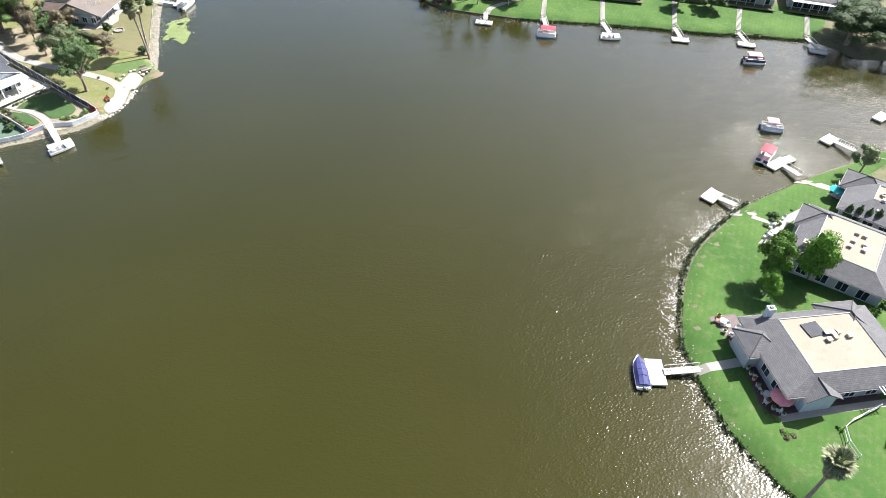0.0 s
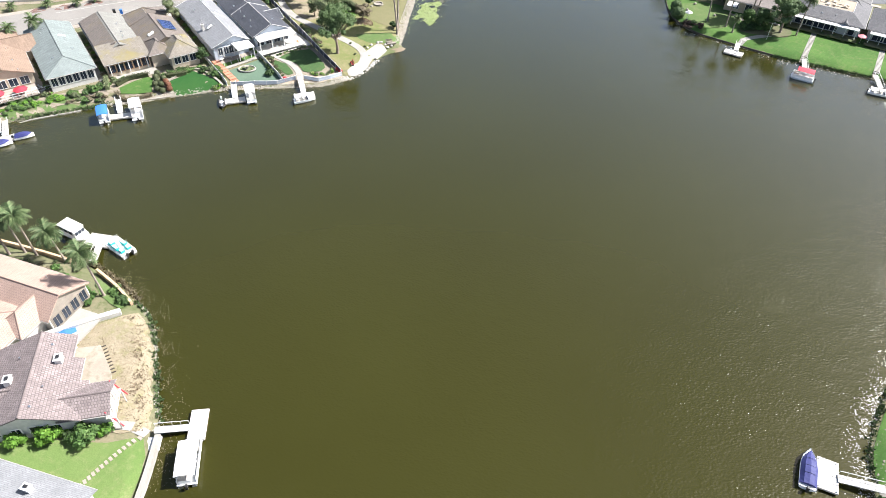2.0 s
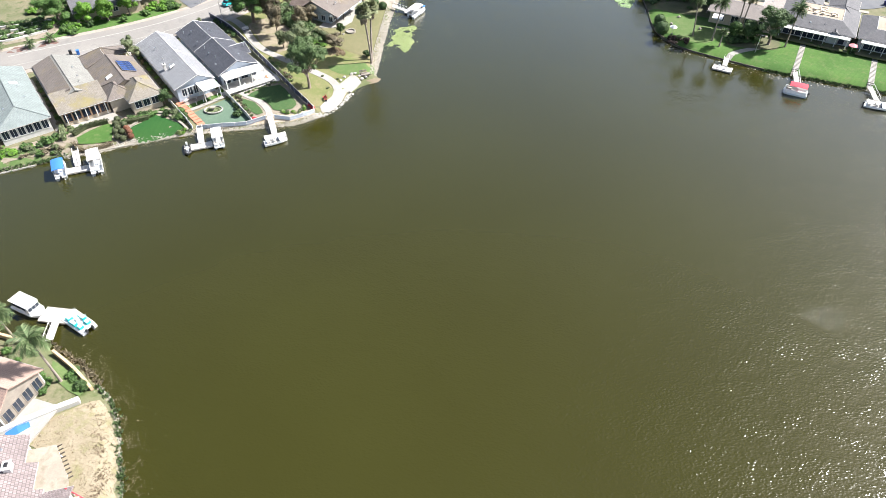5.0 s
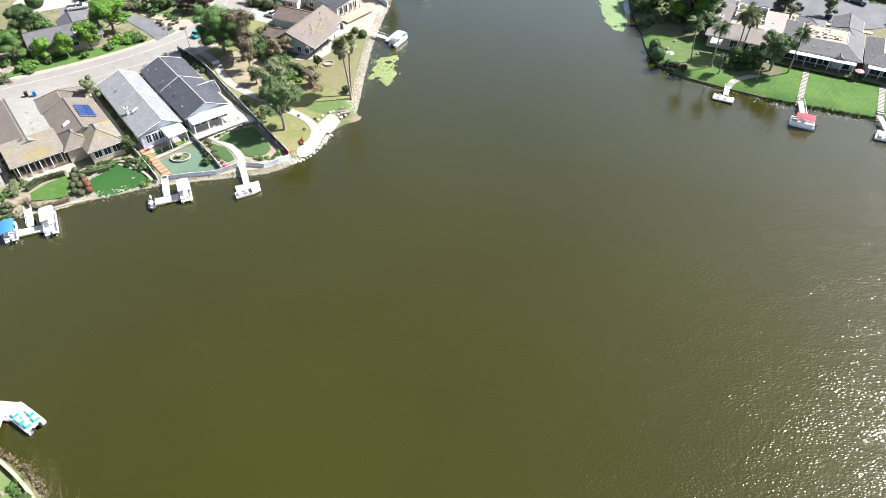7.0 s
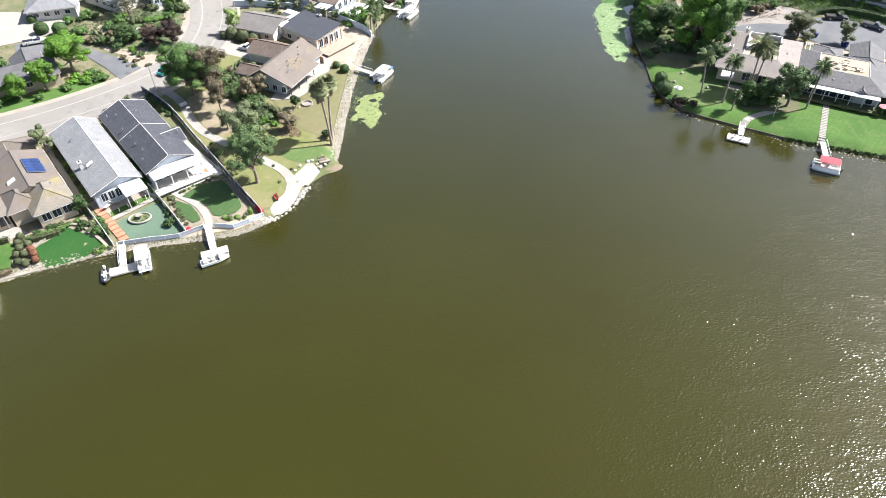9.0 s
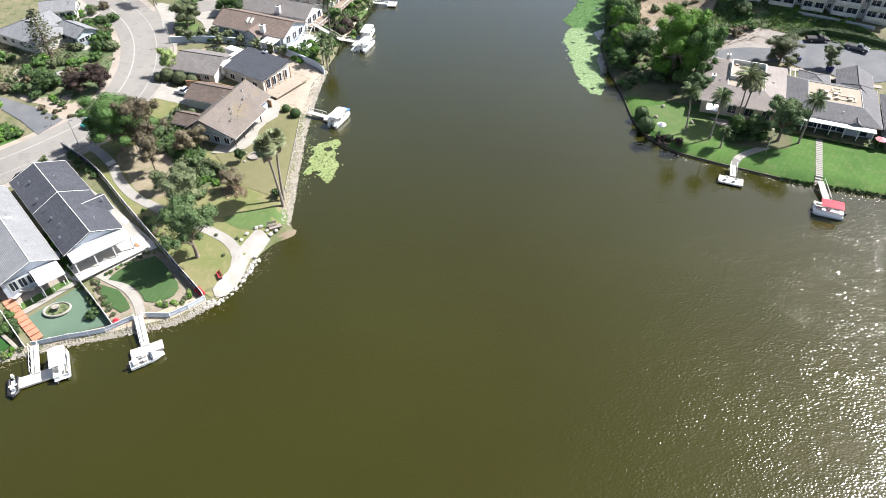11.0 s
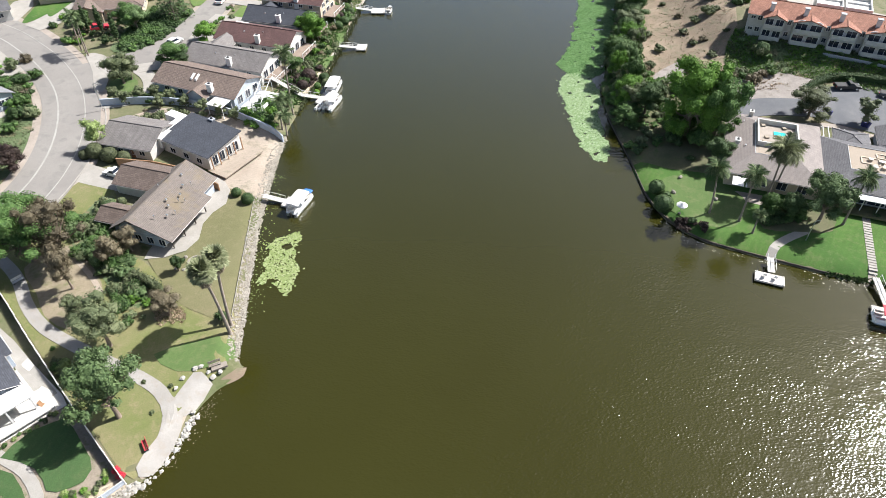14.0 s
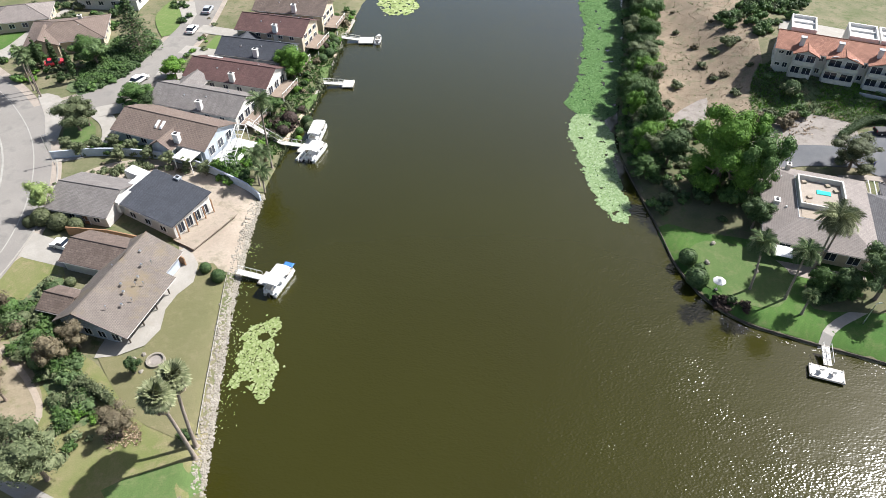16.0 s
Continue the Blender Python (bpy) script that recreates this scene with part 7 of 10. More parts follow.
LOWEST = {"shade": 0.5, "full": 0.12, "deep": 0.14, "oak": 0.12, "sparse": 0.3}


def tree(kind, x, y, h, r, label, variant=0, turn=None, group="garden trees"):
    big = 2 if r > 5.4 else 1 if r > 3.4 else 0
    key = (kind, variant, big)
    if key not in _trees:
        mat, n, spread, leaf, count = TREE_KINDS[kind]
        leaf, count = leaf * (0.74, 0.5, 0.36)[big], int(count * (1.1, 2.2, 4.0)[big])
        n += 8 * big
        _trees[key] = tree_meshes(hash_seed(kind, variant), mat, n, spread, leaf, count, low=LOWEST.get(kind, 0.3))
    tm, lm, cm = _trees[key]
    rot = turn if turn is not None else (x * 37 + y * 17) % 360
    t = thing("tree", pose(x, y, ground_z(x, y), 0, 0, rot) @ Matrix.Diagonal((r / 4, r / 4, h / 10, 1)), label, "tree", group)
    part("trunk", tm, "bark", t), part("bough", lm, "bark", t), part("crown", cm, "leaf", t)
    return t


def hash_seed(kind, variant):
    return sum(ord(c) for c in kind) * 7 + variant * 101


_shrubs = {}


def shrub(mat, x, y, r, h, label="leafy green garden shrub by itself", variant=0, group="garden shrubs", z=None):
    key = (mat, variant)
    if key not in _shrubs:
        rng = random.Random(hash_seed(mat, variant) + 5)
        lobes = [(0, 0, 0.5, 0.62)] + [(0.55 * math.cos(a), 0.55 * math.sin(a), rng.uniform(0.3, 0.7), rng.uniform(0.3, 0.46)) for a in (0.3, 1.5, 2.7, 3.8, 5.1)]
        _shrubs[key] = leaves(rng, lobes, 430, 0.1, 0.5, -0.3).mesh("shrub", M[mat])
    ob = single("shrub", _shrubs[key], mat, pose(x, y, (ground_z(x, y) if z is None else z) - 0.05, 0, 0, (x * 53 + y * 29) % 360) @ Matrix.Diagonal((r, r, h, 1)), label, "shrub", group)
    return ob


def ball_shrub(mat, x, y, r, label, squash=1.0):
    """A tightly clipped round bush: a solid heart under a close skin of small leaves."""
    key = (mat, "ball")
    if key not in _shrubs:
        rng = random.Random(77)
        g = Geo()
        for i in range(9):
            z0, z1 = -0.55 + 1.5 * i / 9, -0.55 + 1.5 * (i + 1) / 9
            k0, k1 = math.sqrt(max(0, 0.9 - z0 * z0)), math.sqrt(max(0, 0.9 - z1 * z1))
            g.add([(k * math.cos(j * math.tau / 14), k * math.sin(j * math.tau / 14), z + 0.72) for z, k in ((z0, k0), (z1, k1)) for j in range(14)], [(j, (j + 1) % 14, 14 + (j + 1) % 14, 14 + j) for j in range(14)])
        for _ in range(520):
            z, a = rng.uniform(-0.6, 1), rng.uniform(0, math.tau)
            k = math.sqrt(max(0, 1 - z * z))
            d = Vector((k * math.cos(a), k * math.sin(a), z))
            n = (d + Vector((rng.uniform(-1, 1), rng.uniform(-1, 1), rng.uniform(-1, 1))) * 0.45).normalized()
            u = n.cross(Vector((rng.uniform(-1, 1), rng.uniform(-1, 1), rng.uniform(-1, 1)))).normalized() * 0.1
            w = n.cross(u)
            p = d * rng.uniform(0.92, 1.03) + Vector((0, 0, 0.72))
            g.add([p - u, p - w, p + u, p + w], [(0, 1, 2, 3)])
        _shrubs[key] = g.mesh("shrub", M[mat])
    return single("shrub", _shrubs[key], mat, pose(x, y, ground_z(x, y), 0, 0, (x * 31) % 360) @ Matrix.Diagonal((r, r, r * squash, 1)), label, "shrub", "clipped round bushes")


def hedge(line, width, height, mat, label):
    """A clipped hedge: a dense core under a leafy skin."""
    rng = random.Random(int(abs(line[0][0]) * 10))
    g = Geo()
    pts = np.array(spline(line, 0.35))
    tan = np.gradient(pts, axis=0)
    nor = np.c_[-tan[:, 1], tan[:, 0]] / np.linalg.norm(tan, axis=1)[:, None] * width * 0.4
    H = heights(pts[:, 0], pts[:, 1])
    g.loft([[(*(p - n), z - 0.1), (*(p + n), z - 0.1), (*(p + n * 0.85), z + height * 0.88), (*(p - n * 0.85), z + height * 0.88)] for p, n, z in zip(pts, nor, H)])
    for (x, y), z in zip(pts, H):
        for _ in range(int(16 * (width + height))):
            ox, oy, oz = rng.uniform(-1, 1) * width / 2, rng.uniform(-1, 1) * width / 2, rng.uniform(0.05, 1) * height
            if rng.random() < 0.55:
                oz = height * rng.uniform(0.9, 1.06)
            p = Vector((x + ox, y + oy, z + oz))
            u = Vector((rng.uniform(-1, 1), rng.uniform(-1, 1), rng.uniform(-0.5, 0.5))).normalized() * 0.13
            w = u.cross(Vector((rng.uniform(-1, 1), rng.uniform(-1, 1), 1))).normalized() * 0.11
            g.add([p - u, p - w, p + u, p + w], [(0, 1, 2, 3)])
    return single("hedge", g, mat, pose(0, 0, 0), label, "hedge", "garden hedges")


def frond_mesh(mat, length=2.6, droop=0.55, seed=1, feather=0.42):
    """One feathered palm frond along +x."""
    rng = random.Random(seed)
    g = Geo()
    n = 16
    spine = [Vector((length * (i / n), 0, 0.35 * length * math.sin(i / n * 1.7) - droop * length * (i / n) ** 2.2)) for i in range(n + 1)]
    g.tube(spine, [0.045 * (1 - 0.8 * i / n) for i in range(n + 1)], 4)
    for i in range(2, n + 1):
        p = spine[i]
        l = length * feather * (0.5 + 0.9 * math.sin(math.pi * min(1, i / n * 0.95)))
        for s in (-1, 1):
            tip = p + Vector((l * 0.55, s * l * 0.75, -l * rng.uniform(0.25, 0.6)))
            g.add([p + Vector((-0.1, 0, 0)), p + Vector((0.1, 0, 0)), tip], [(0, 1, 2)])
    return g.mesh("frond", M[mat])


def fan_mesh(mat, seed=1):
    """One fan-shaped palm leaf on its stalk along +x."""
    g = Geo()
    g.tube([(0, 0, 0), (0.9, 0, 0.22)], [0.04, 0.025], 4)
    rng = random.Random(seed)
    for k in range(17):
        a = (k / 16 - 0.5) * 3.6
        l = 1.0 * rng.uniform(0.85, 1.1)
        c, s = math.cos(a), math.sin(a)
        base = Vector((0.9, 0, 0.22))
        tip = base + Vector((l * c, l * s, -0.18 * l - 0.12 * abs(s)))
        side = Vector((-s, c, 0)) * 0.11
        g.add([base, base + (tip - base) * 0.6 - side, tip, base + (tip - base) * 0.6 + side], [(0, 1, 2, 3)])
    return g.mesh("frond", M[mat])


_fr = {}


def palm(x, y, h, label, kind="feather", n=26, size=1.0, lean=(0.0, 0.0), skirt=True, trunk_r=0.28):
    """A palm: slender trunk, a head of separate fronds and a dry skirt."""
    if not _fr:
        _fr.update(feather=frond_mesh("frond"), fan=fan_mesh("frond_fan"), dead=fan_mesh("frond_dead", 3), dead_feather=frond_mesh("frond_dead", 1.5, 1.0, 4), golden=frond_mesh("frond_fan"))
    t = thing("palm_tree", pose(x, y, ground_z(x, y)), label, "palm tree", "palm trees")
    lx, ly = lean
    pts = [(lx * k ** 1.6, ly * k ** 1.6, -0.4 + (h + 0.4) * k) for k in (0, 0.08, 0.3, 0.6, 1)]
    part("trunk", Geo().tube(pts, [trunk_r * s for s in (1.5, 1.1, 0.85, 0.75, 0.7)], 9), "palm_bark", t, smooth=True)
    rng = random.Random(int(x * 13 + y * 7))
    for i in range(n):
        a, tilt = i * 137.5 + rng.uniform(-15, 15), (75 - 125 * (i / n) if kind == "fan" else 55 - 95 * (i / n)) + rng.uniform(-8, 8)
        f = part("frond", _fr[kind], "frond", t)
        f.matrix_basis = pose(lx, ly, h - 0.1) @ pose(0, 0, 0, 0, 0, a) @ pose(0, 0, 0, 0, -tilt, 0) @ Matrix.Scale(size * rng.uniform(0.85, 1.1), 4)
    if skirt:
        for i in range(20):
            f = part("dry_frond", _fr["dead"], "frond_dead", t)
            f.matrix_basis = pose(lx, ly, h - 0.4 - 0.3 * (i % 5)) @ pose(0, 0, 0, 0, 0, i * 137.5) @ pose(0, 0, 0, 0, rng.uniform(58, 80), 0) @ Matrix.Scale(size * 0.8, 4)
    return t


def conifer(x, y, h, r, label, mat="leaf_dark", seed=1, open_=1.0):
    """A conifer: straight trunk, tiers of drooping boughs covered in needles."""
    rng = random.Random(seed)
    t = thing("conifer_tree", pose(x, y, ground_z(x, y)), label, "tree", "garden trees")
    part("trunk", Geo().tube([(0, 0, -0.4), (0, 0, h * 0.5), (0, 0, h)], [0.34, 0.2, 0.04], 8), "bark", t, smooth=True)
    g, b = Geo(), Geo()
    tiers = int(h * 1.25)
    for i in range(tiers):
        k = i / tiers
        z, R = h * (0.1 + 0.88 * k), r * (1 - k) ** 0.75 + 0.15
        for j in range(7):
            a = j * math.tau / 7 + i * 0.7 + rng.uniform(-0.2, 0.2)
            d = Vector((math.cos(a), math.sin(a), 0))
            b.tube([(0, 0, z), d * R + Vector((0, 0, z - R * 0.18))], [0.06, 0.02], 4)
            for q in range(int(13 * open_) + 3):
                s = rng.uniform(0.2, 1.05)
                p = d * R * s + Vector((rng.uniform(-1, 1), rng.uniform(-1, 1), rng.uniform(-0.3, 0.5))) * (0.3 + 0.35 * R * 0.3) + Vector((0, 0, z - R * 0.18 * s))
                u = Vector((rng.uniform(-1, 1), rng.uniform(-1, 1), rng.uniform(-0.4, 0.4))).normalized() * 0.3
                w = u.cross(Vector((rng.uniform(-1, 1), rng.uniform(-1, 1), 1))).normalized() * 0.2
                g.add([p - u, p - w, p + u, p + w], [(0, 1, 2, 3)])
    part("bough", b, "bark", t), part("crown", g, mat, t)
    return t


def cypress(x, y, h, r, label):
    rng = random.Random(int(abs(x * 11)))
    t = thing("cypress_tree", pose(x, y, ground_z(x, y)), label, "tree", "garden trees")
    part("trunk", Geo().tube([(0, 0, -0.3), (0, 0, h * 0.9)], [0.18, 0.04], 6), "bark", t)
    lobes = [(0, 0, h * (0.12 + 0.86 * i / 9), max(0.15, r * math.sin(math.pi * (0.12 + 0.83 * i / 9)))) for i in range(10)]
    part("crown", leaves(rng, lobes, 900, 0.2), "leaf_dark", t)
    return t


# -- big trees
tree("broad", -37.6, 189.4, 13.5, 6.0, "broad dark green shade tree in the park", 0)
tree("rust", -32.6, 189.0, 13.2, 5.0, "rust-tinged tree in the park", 0)
tree("rust", -29.4, 182.4, 8.8, 2.4, "thin brownish tree on the park lawn", 1)
tree("shade", -16.4, 158.4, 12.6, 4.6, "full green tree beside the park path", 0)
tree("olive", -20.6, 170.4, 9.4, 4.0, "broad grey-green tree beside the park path", 1)
tree("olive", -26.4, 176.0, 4.6, 2.0, "grey-green tree on the park lawn", 1)
tree("rust", -24.6, 187.6, 6.6, 2.4, "grey-mauve leaved tree behind a house", 0)
tree("rust", -22.4, 190.6, 5.4, 2.2, "rust-coloured small tree by a house", 1)
tree("rust", -13.8, 176.4, 4.6, 2.6, "dry brownish garden tree", 1)
tree("dark", -13.8, 185.4, 3.4, 1.3, "small dark tree beside stones on a lawn", 1)
palm(-3.9, 171.9, 12.8, "tall fan palm with a dry skirt by the water", "fan", 52, 1.2, (-1.2, 0.6))
palm(-4.0, 173.5, 12.7, "tall fan palm with a dry skirt by the water", "fan", 52, 1.15, (0.3, 1.6))
tree("bright", 95.6, 71.0, 10, 3.0, "full bright green tree on a lawn", 0)
tree("bright", 102.2, 69.2, 11, 3.3, "full bright green tree on a lawn", 2)
tree("bright", 92.8, 67.8, 6.0, 1.9, "bright green tree on a lawn", 1)
tree("sparse", 133, 91.8, 7.6, 2.8, "thin bare-looking tree on a lawn", 0)
palm(76.6, 37.2, 10, "stout palm on a lawn", "fan", 30, 1.15, (0.4, 0.2))
tree("full", 82.6, 215.4, 17.5, 6.2, "huge bright yellow-green tree behind a house", 0)
tree("deep", 86.8, 212.0, 15.5, 4.9, "big deep green tree behind a house", 1)
tree("dark", 76.6, 223.6, 8.5, 4.2, "dark green tree on shaded ground", 1)
tree("dark", 84.4, 204.2, 6.4, 2.8, "dark green garden tree", 0)
for _i, (_x, _y, _h, _l) in enumerate(((77.9, 191.1, 9.8, -1.0), (82.2, 188.4, 9.8, 0.0), (89.7, 193.7, 10.6, -0.2), (91.0, 194.4, 9.4, 0.5), (99.6, 185.4, 9.8, 0.3), (83.2, 185.2, 3.9, 0.3))):
    palm(_x, _y, _h, "tall feather palm with yellowing fronds and a dry skirt" if _i in (2, 3) else "slender feather palm on a green lawn", "golden" if _i in (2, 3) else "feather", 32, 1.05 if _i == 2 else 0.95 if _i == 3 else 0.45 if _i == 5 else 0.78, (_l, 0.4), _i in (2, 3), 0.2)
tree("shade", 95.8, 186.6, 10, 4.4, "dense dark green tree in front of a house", 2)
tree("dark", 90.6, 187.8, 6, 2.6, "dense dark green tree beside a walk", 1)
tree("broad", 87.6, 189.6, 5, 2.0, "green garden tree beside palms", 0)
tree("oak", 109.0, 216.6, 7.4, 4.3, "rounded dark olive tree by the street", 0)
tree("sparse", 119.2, 213.6, 6.0, 2.8, "pale young tree by the turning circle", 1)
tree("dark", 172.5, 141, 12, 8.5, "big dark tree overhanging the water", 0)
tree("dark", 182, 136, 12, 8, "big dark tree overhanging the water", 1)
tree("dark", 178, 146, 11, 7, "big dark tree overhanging the water", 2)
tree("dark", 139, 171, 6, 3.6, "dark green tree on a lawn", 1)
tree("dark", 148, 168, 6, 4.4, "dark green tree on a lawn", 0)
tree("olive", -38, 247.6, 7.4, 3.8, "grey-green olive tree in a driveway island", 0)
tree("olive", -36.6, 249.4, 6.4, 2.6, "grey-green olive tree in a driveway island", 1)
tree("lime", -35.8, 221.2, 7.2, 2.5, "yellow-green young tree by the road", 0)
tree("broad", -28.2, 255.6, 6.2, 3.8, "round green tree beside a house", 0)
tree("dark", -25.4, 253.4, 5, 2.6, "dark green tree beside a house", 2)
tree("bright", -22.6, 268, 5.2, 3.2, "bright green street tree", 1)
tree("bright", 3.8, 267.4, 8.4, 3.8, "round green tree on the bank", 2)
tree("broad", 0.4, 252, 4, 2.2, "green tree beside a deck", 1)
conifer(-33.6, 282.4, 13.5, 4.8, "big dark conifer beside the side street", "leaf_dark", 5)
tree("broad", -42.6, 275.6, 7.6, 3.8, "dark green oak by the corner", 0)
tree("broad", -54.6, 276.6, 5.4, 2.4, "green tree by the corner", 1)
for _x, _y, _h in ((-53.2, 274.2, 8), (-49.4, 273.1, 8.4), (-44.3, 267.8, 8.6), (118.4, 79.8, 4.6), (119.6, 78.8, 4.8), (120.8, 77.8, 4.6), (122, 76.8, 4.8)):
    cypress(_x, _y, _h, 0.8, "narrow dark cypress in a garden row")
tree("bright", -80.4, 185.2, 5.6, 2.4, "bright green young tree on a verge", 1)
tree("bright", -75.6, 186.8, 6.6, 2.7, "bright green young tree on a verge", 2)
tree("bright", -71.6, 190.9, 7.4, 3.0, "bright green young tree on a verge", 0)
tree("bright", -69.2, 199.6, 10, 5.0, "full green tree beside a driveway", 1)
tree("broad", -87.6, 184.6, 8, 4.4, "full green tree beside a house", 2)
tree("dark", -91.4, 198.6, 8, 4, "dark green tree beside a house", 1)
conifer(-67.6, 231.6, 12.4, 5.2, "tall open grey-green pine in a garden", "leaf_olive", 8, 0.5)
tree("purple", -54, 212.8, 5.2, 3.7, "dark purple-leaved tree beside the road", 1)
tree("purple", -49.8, 214.2, 6.4, 3.2, "dark purple-leaved tree beside the road", 0)
tree("dark", -61.8, 214.6, 5.6, 3.4, "dark green tree on a dry bank", 2)
tree("sparse", -60.6, 166.8, 6.6, 2.4, "thin grey-green tree between two houses", 1)
tree("sparse", -49.8, 183, 3.6, 1.3, "thin young street tree", 0)
for _x, _y, _h, _s, _l in ((-50, 84, 8.4, 0.82, -0.4), (-54.2, 83.4, 8.8, 0.82, -0.5), (-44.6, 83.2, 6.4, 0.85, -0.9), (-34.9, 76.8, 8.8, 0.88, -0.7), (-52.2, 84.4, 7.6, 0.8, -0.6)):
    palm(_x, _y, _h, "queen palm with drooping fronds behind a low wall", "feather", 24, _s, (_l, 0.2), False, 0.2)
palm(1.0, 233.4, 14.6, "tall slender palm on the bank", "feather", 24, 0.9, (0.2, 0.4), False, 0.2)
for _x, _y, _h in ((0.4, 230, 6.2), (-0.8, 227.6, 7), (0.2, 226, 5)):
    palm(_x, _y, _h, "small feather palm on the bank", "feather", 20, 0.7, (0.2, 0), True, 0.2)
palm(-88, 152.6, 5, "small palm beside a house front", "feather", 20, 0.8, (0, 0), False, 0.2)
palm(-93, 150, 4, "small palm beside a house front", "feather", 20, 0.7, (0, 0), False, 0.2)
palm(-55.6, 272, 4.5, "small palm at the street corner", "feather", 20, 0.8, (0, 0), False, 0.2)

for _x, _y, _r, _m in ((-60.5, 248.6, 2.6, "leaf_dark"), (-56.9, 239.3, 2.4, "leaf"), (-60.2, 244.0, 2.0, "leaf_olive"), (-65.4, 256.3, 2.0, "leaf_olive"), (-63.6, 259.9, 1.8, "leaf_rust"), (-56.3, 234.0, 2.2, "leaf_dark"), (-58.4, 251.6, 1.9, "leaf"), (-55.6, 229, 1.9, "leaf"), (-66.4, 246, 1.2, "leaf_yellow"), (-64, 236.4, 1.1, "leaf_yellow")):
    shrub(_m, _x, _y, _r, _r * 1.15, "large rounded shrub in a roadside garden", int(_r * 10) % 2)

# -- clipped and garden shrubs
for _x, _y, _r in ((-38.0, 218.4, 1.1), (-36.0, 218.9, 1.7), (-32.9, 217.4, 1.7), (-30, 216.6, 1.4)):
    ball_shrub("leaf_dim", _x, _y, _r, "dusty olive clipped round bush")
for _x, _y, _r in ((109.2, 240.6, 1.8), (-4.9, 202.8, 1.15), (-7.2, 205, 0.95), (-28.6, 199.6, 1.2), (-27, 198.8, 1.3), (-29.4, 201.8, 1.2)):
    ball_shrub("leaf_dark", _x, _y, _r, "dark green clipped round bush")
for _x, _y, _r in ((70.6, 198.4, 1.5), (70.4, 194, 1.8), (71.6, 196, 0.9)):
    ball_shrub("leaf_dark", _x, _y, _r, "dark green round bush beside the sea wall")
for _i, (_x, _y) in enumerate(((-54.6, 142.2), (-54.3, 140.6), (-53.4, 139.3), (-53.1, 137.7), (-51.9, 137.9), (-52.1, 136.1), (-50.9, 136.0), (-52.4, 140.4), (-51.3, 139.1), (-50.3, 138.0), (-49.6, 136.9))):
    ball_shrub("leaf_red" if _i > 7 else "leaf_dim", _x, _y, 0.68, "reddish square-clipped bush beside a green lawn" if _i > 7 else "olive square-clipped bush beside a green lawn")
hedge([(-59.9, 133.2), (-57.8, 131.9), (-55.1, 133.1), (-52.9, 134.5)], 0.9, 0.8, "leaf_rust", "low brownish clipped hedge beside a lawn")
hedge([(-61.4, 136.2), (-59.8, 139.2), (-56.3, 141.3)], 1.0, 1.0, "leaf_dim", "low clipped hedge behind a lawn")
hedge([(-52.0, 141.5), (-50.2, 142.2), (-48.3, 143.3)], 1.0, 1.0, "leaf_dim", "low clipped hedge below a house")
tree("dark", -46.8, 149.2, 3.8, 2.0, "dense dark green small tree beside steps", 1)
hedge([(-64.8, 138.4), (-62.6, 134.4)], 1.0, 1.1, "leaf_olive", "clipped hedge beside steps")
hedge([(-51.4, 142.4), (-47.6, 144.4)], 0.9, 0.9, "leaf", "low clipped hedge below a house")
hedge([(112.6, 226), (120.6, 229.4), (129, 227), (138.6, 221)], 1.6, 1.3, "leaf_dark", "dark clipped hedge round the turning circle")
hedge([(-20.0, 183.9), (-17.6, 182.1), (-15.4, 180.4)], 1.3, 2.0, "leaf_olive", "tall olive clipped hedge across a lawn")

_mats = ["leaf", "leaf_dark", "leaf_olive", "leaf", "leaf_bright", "leaf_olive", "leaf_rust"]


def shrub_bed(items, label):
    """Many shrubs grown into one another, one mesh to each kind of leaf."""
    for mat in sorted({i[0] for i in items}):
        V, F, n = [], [], 0
        for _, x, y, r, h, var in [i for i in items if i[0] == mat]:
            if (mat, var) not in _beds:
                rng = random.Random(hash_seed(mat, var) + 9)
                lobes = [(0, 0, 0.5, 0.62)] + [(0.55 * math.cos(a), 0.55 * math.sin(a), rng.uniform(0.3, 0.7), rng.uniform(0.3, 0.46)) for a in (0.3, 1.5, 2.7, 3.8, 5.1)]
                g = leaves(rng, lobes, 170, 0.12, 0.5, -0.1)
                _beds[(mat, var)] = (np.array([tuple(p) for p in g.v]), g.f)
            v, f = _beds[(mat, var)]
            a = x * 53 + y * 29
            c, s = math.cos(a), math.sin(a)
            V.append(np.c_[(v[:, 0] * c - v[:, 1] * s) * r + x, (v[:, 0] * s + v[:, 1] * c) * r + y, v[:, 2] * h + ground_z(x, y) - 0.05])
            F += [tuple(i + n for i in q) for q in f]
            n += len(v)
        me = bpy.data.meshes.new("shrubbery")
        me.from_pydata(np.concatenate(V).tolist(), [], F)
        me.materials.append(M[mat])
        tagged(new("shrubbery", me), label, "shrubs", kind="stuff")


_beds = {}


def scatter(outline, n, r0, r1, seed, mats=_mats, label="leafy green garden shrub among others", apart=False):
    """Shrubs strewn over a plot: apart as single things, else one thicket."""
    rng = random.Random(seed)
    xs, ys = [p[0] for p in outline], [p[1] for p in outline]
    k, items = 0, []
    while k < n:
        x, y = rng.uniform(min(xs), max(xs)), rng.uniform(min(ys), max(ys))
        if inside(outline, x, y):
            r = rng.uniform(r0, r1)
            mat, h, var = rng.choice(mats), r * rng.uniform(0.8, 1.3), rng.randrange(2)
            if apart:
                shrub(mat, x, y, r, h, label, var)
            else:
                items.append((mat, x, y, r, h, var))
            k += 1
    if items:
        shrub_bed(items, "thicket of mixed garden shrubs")


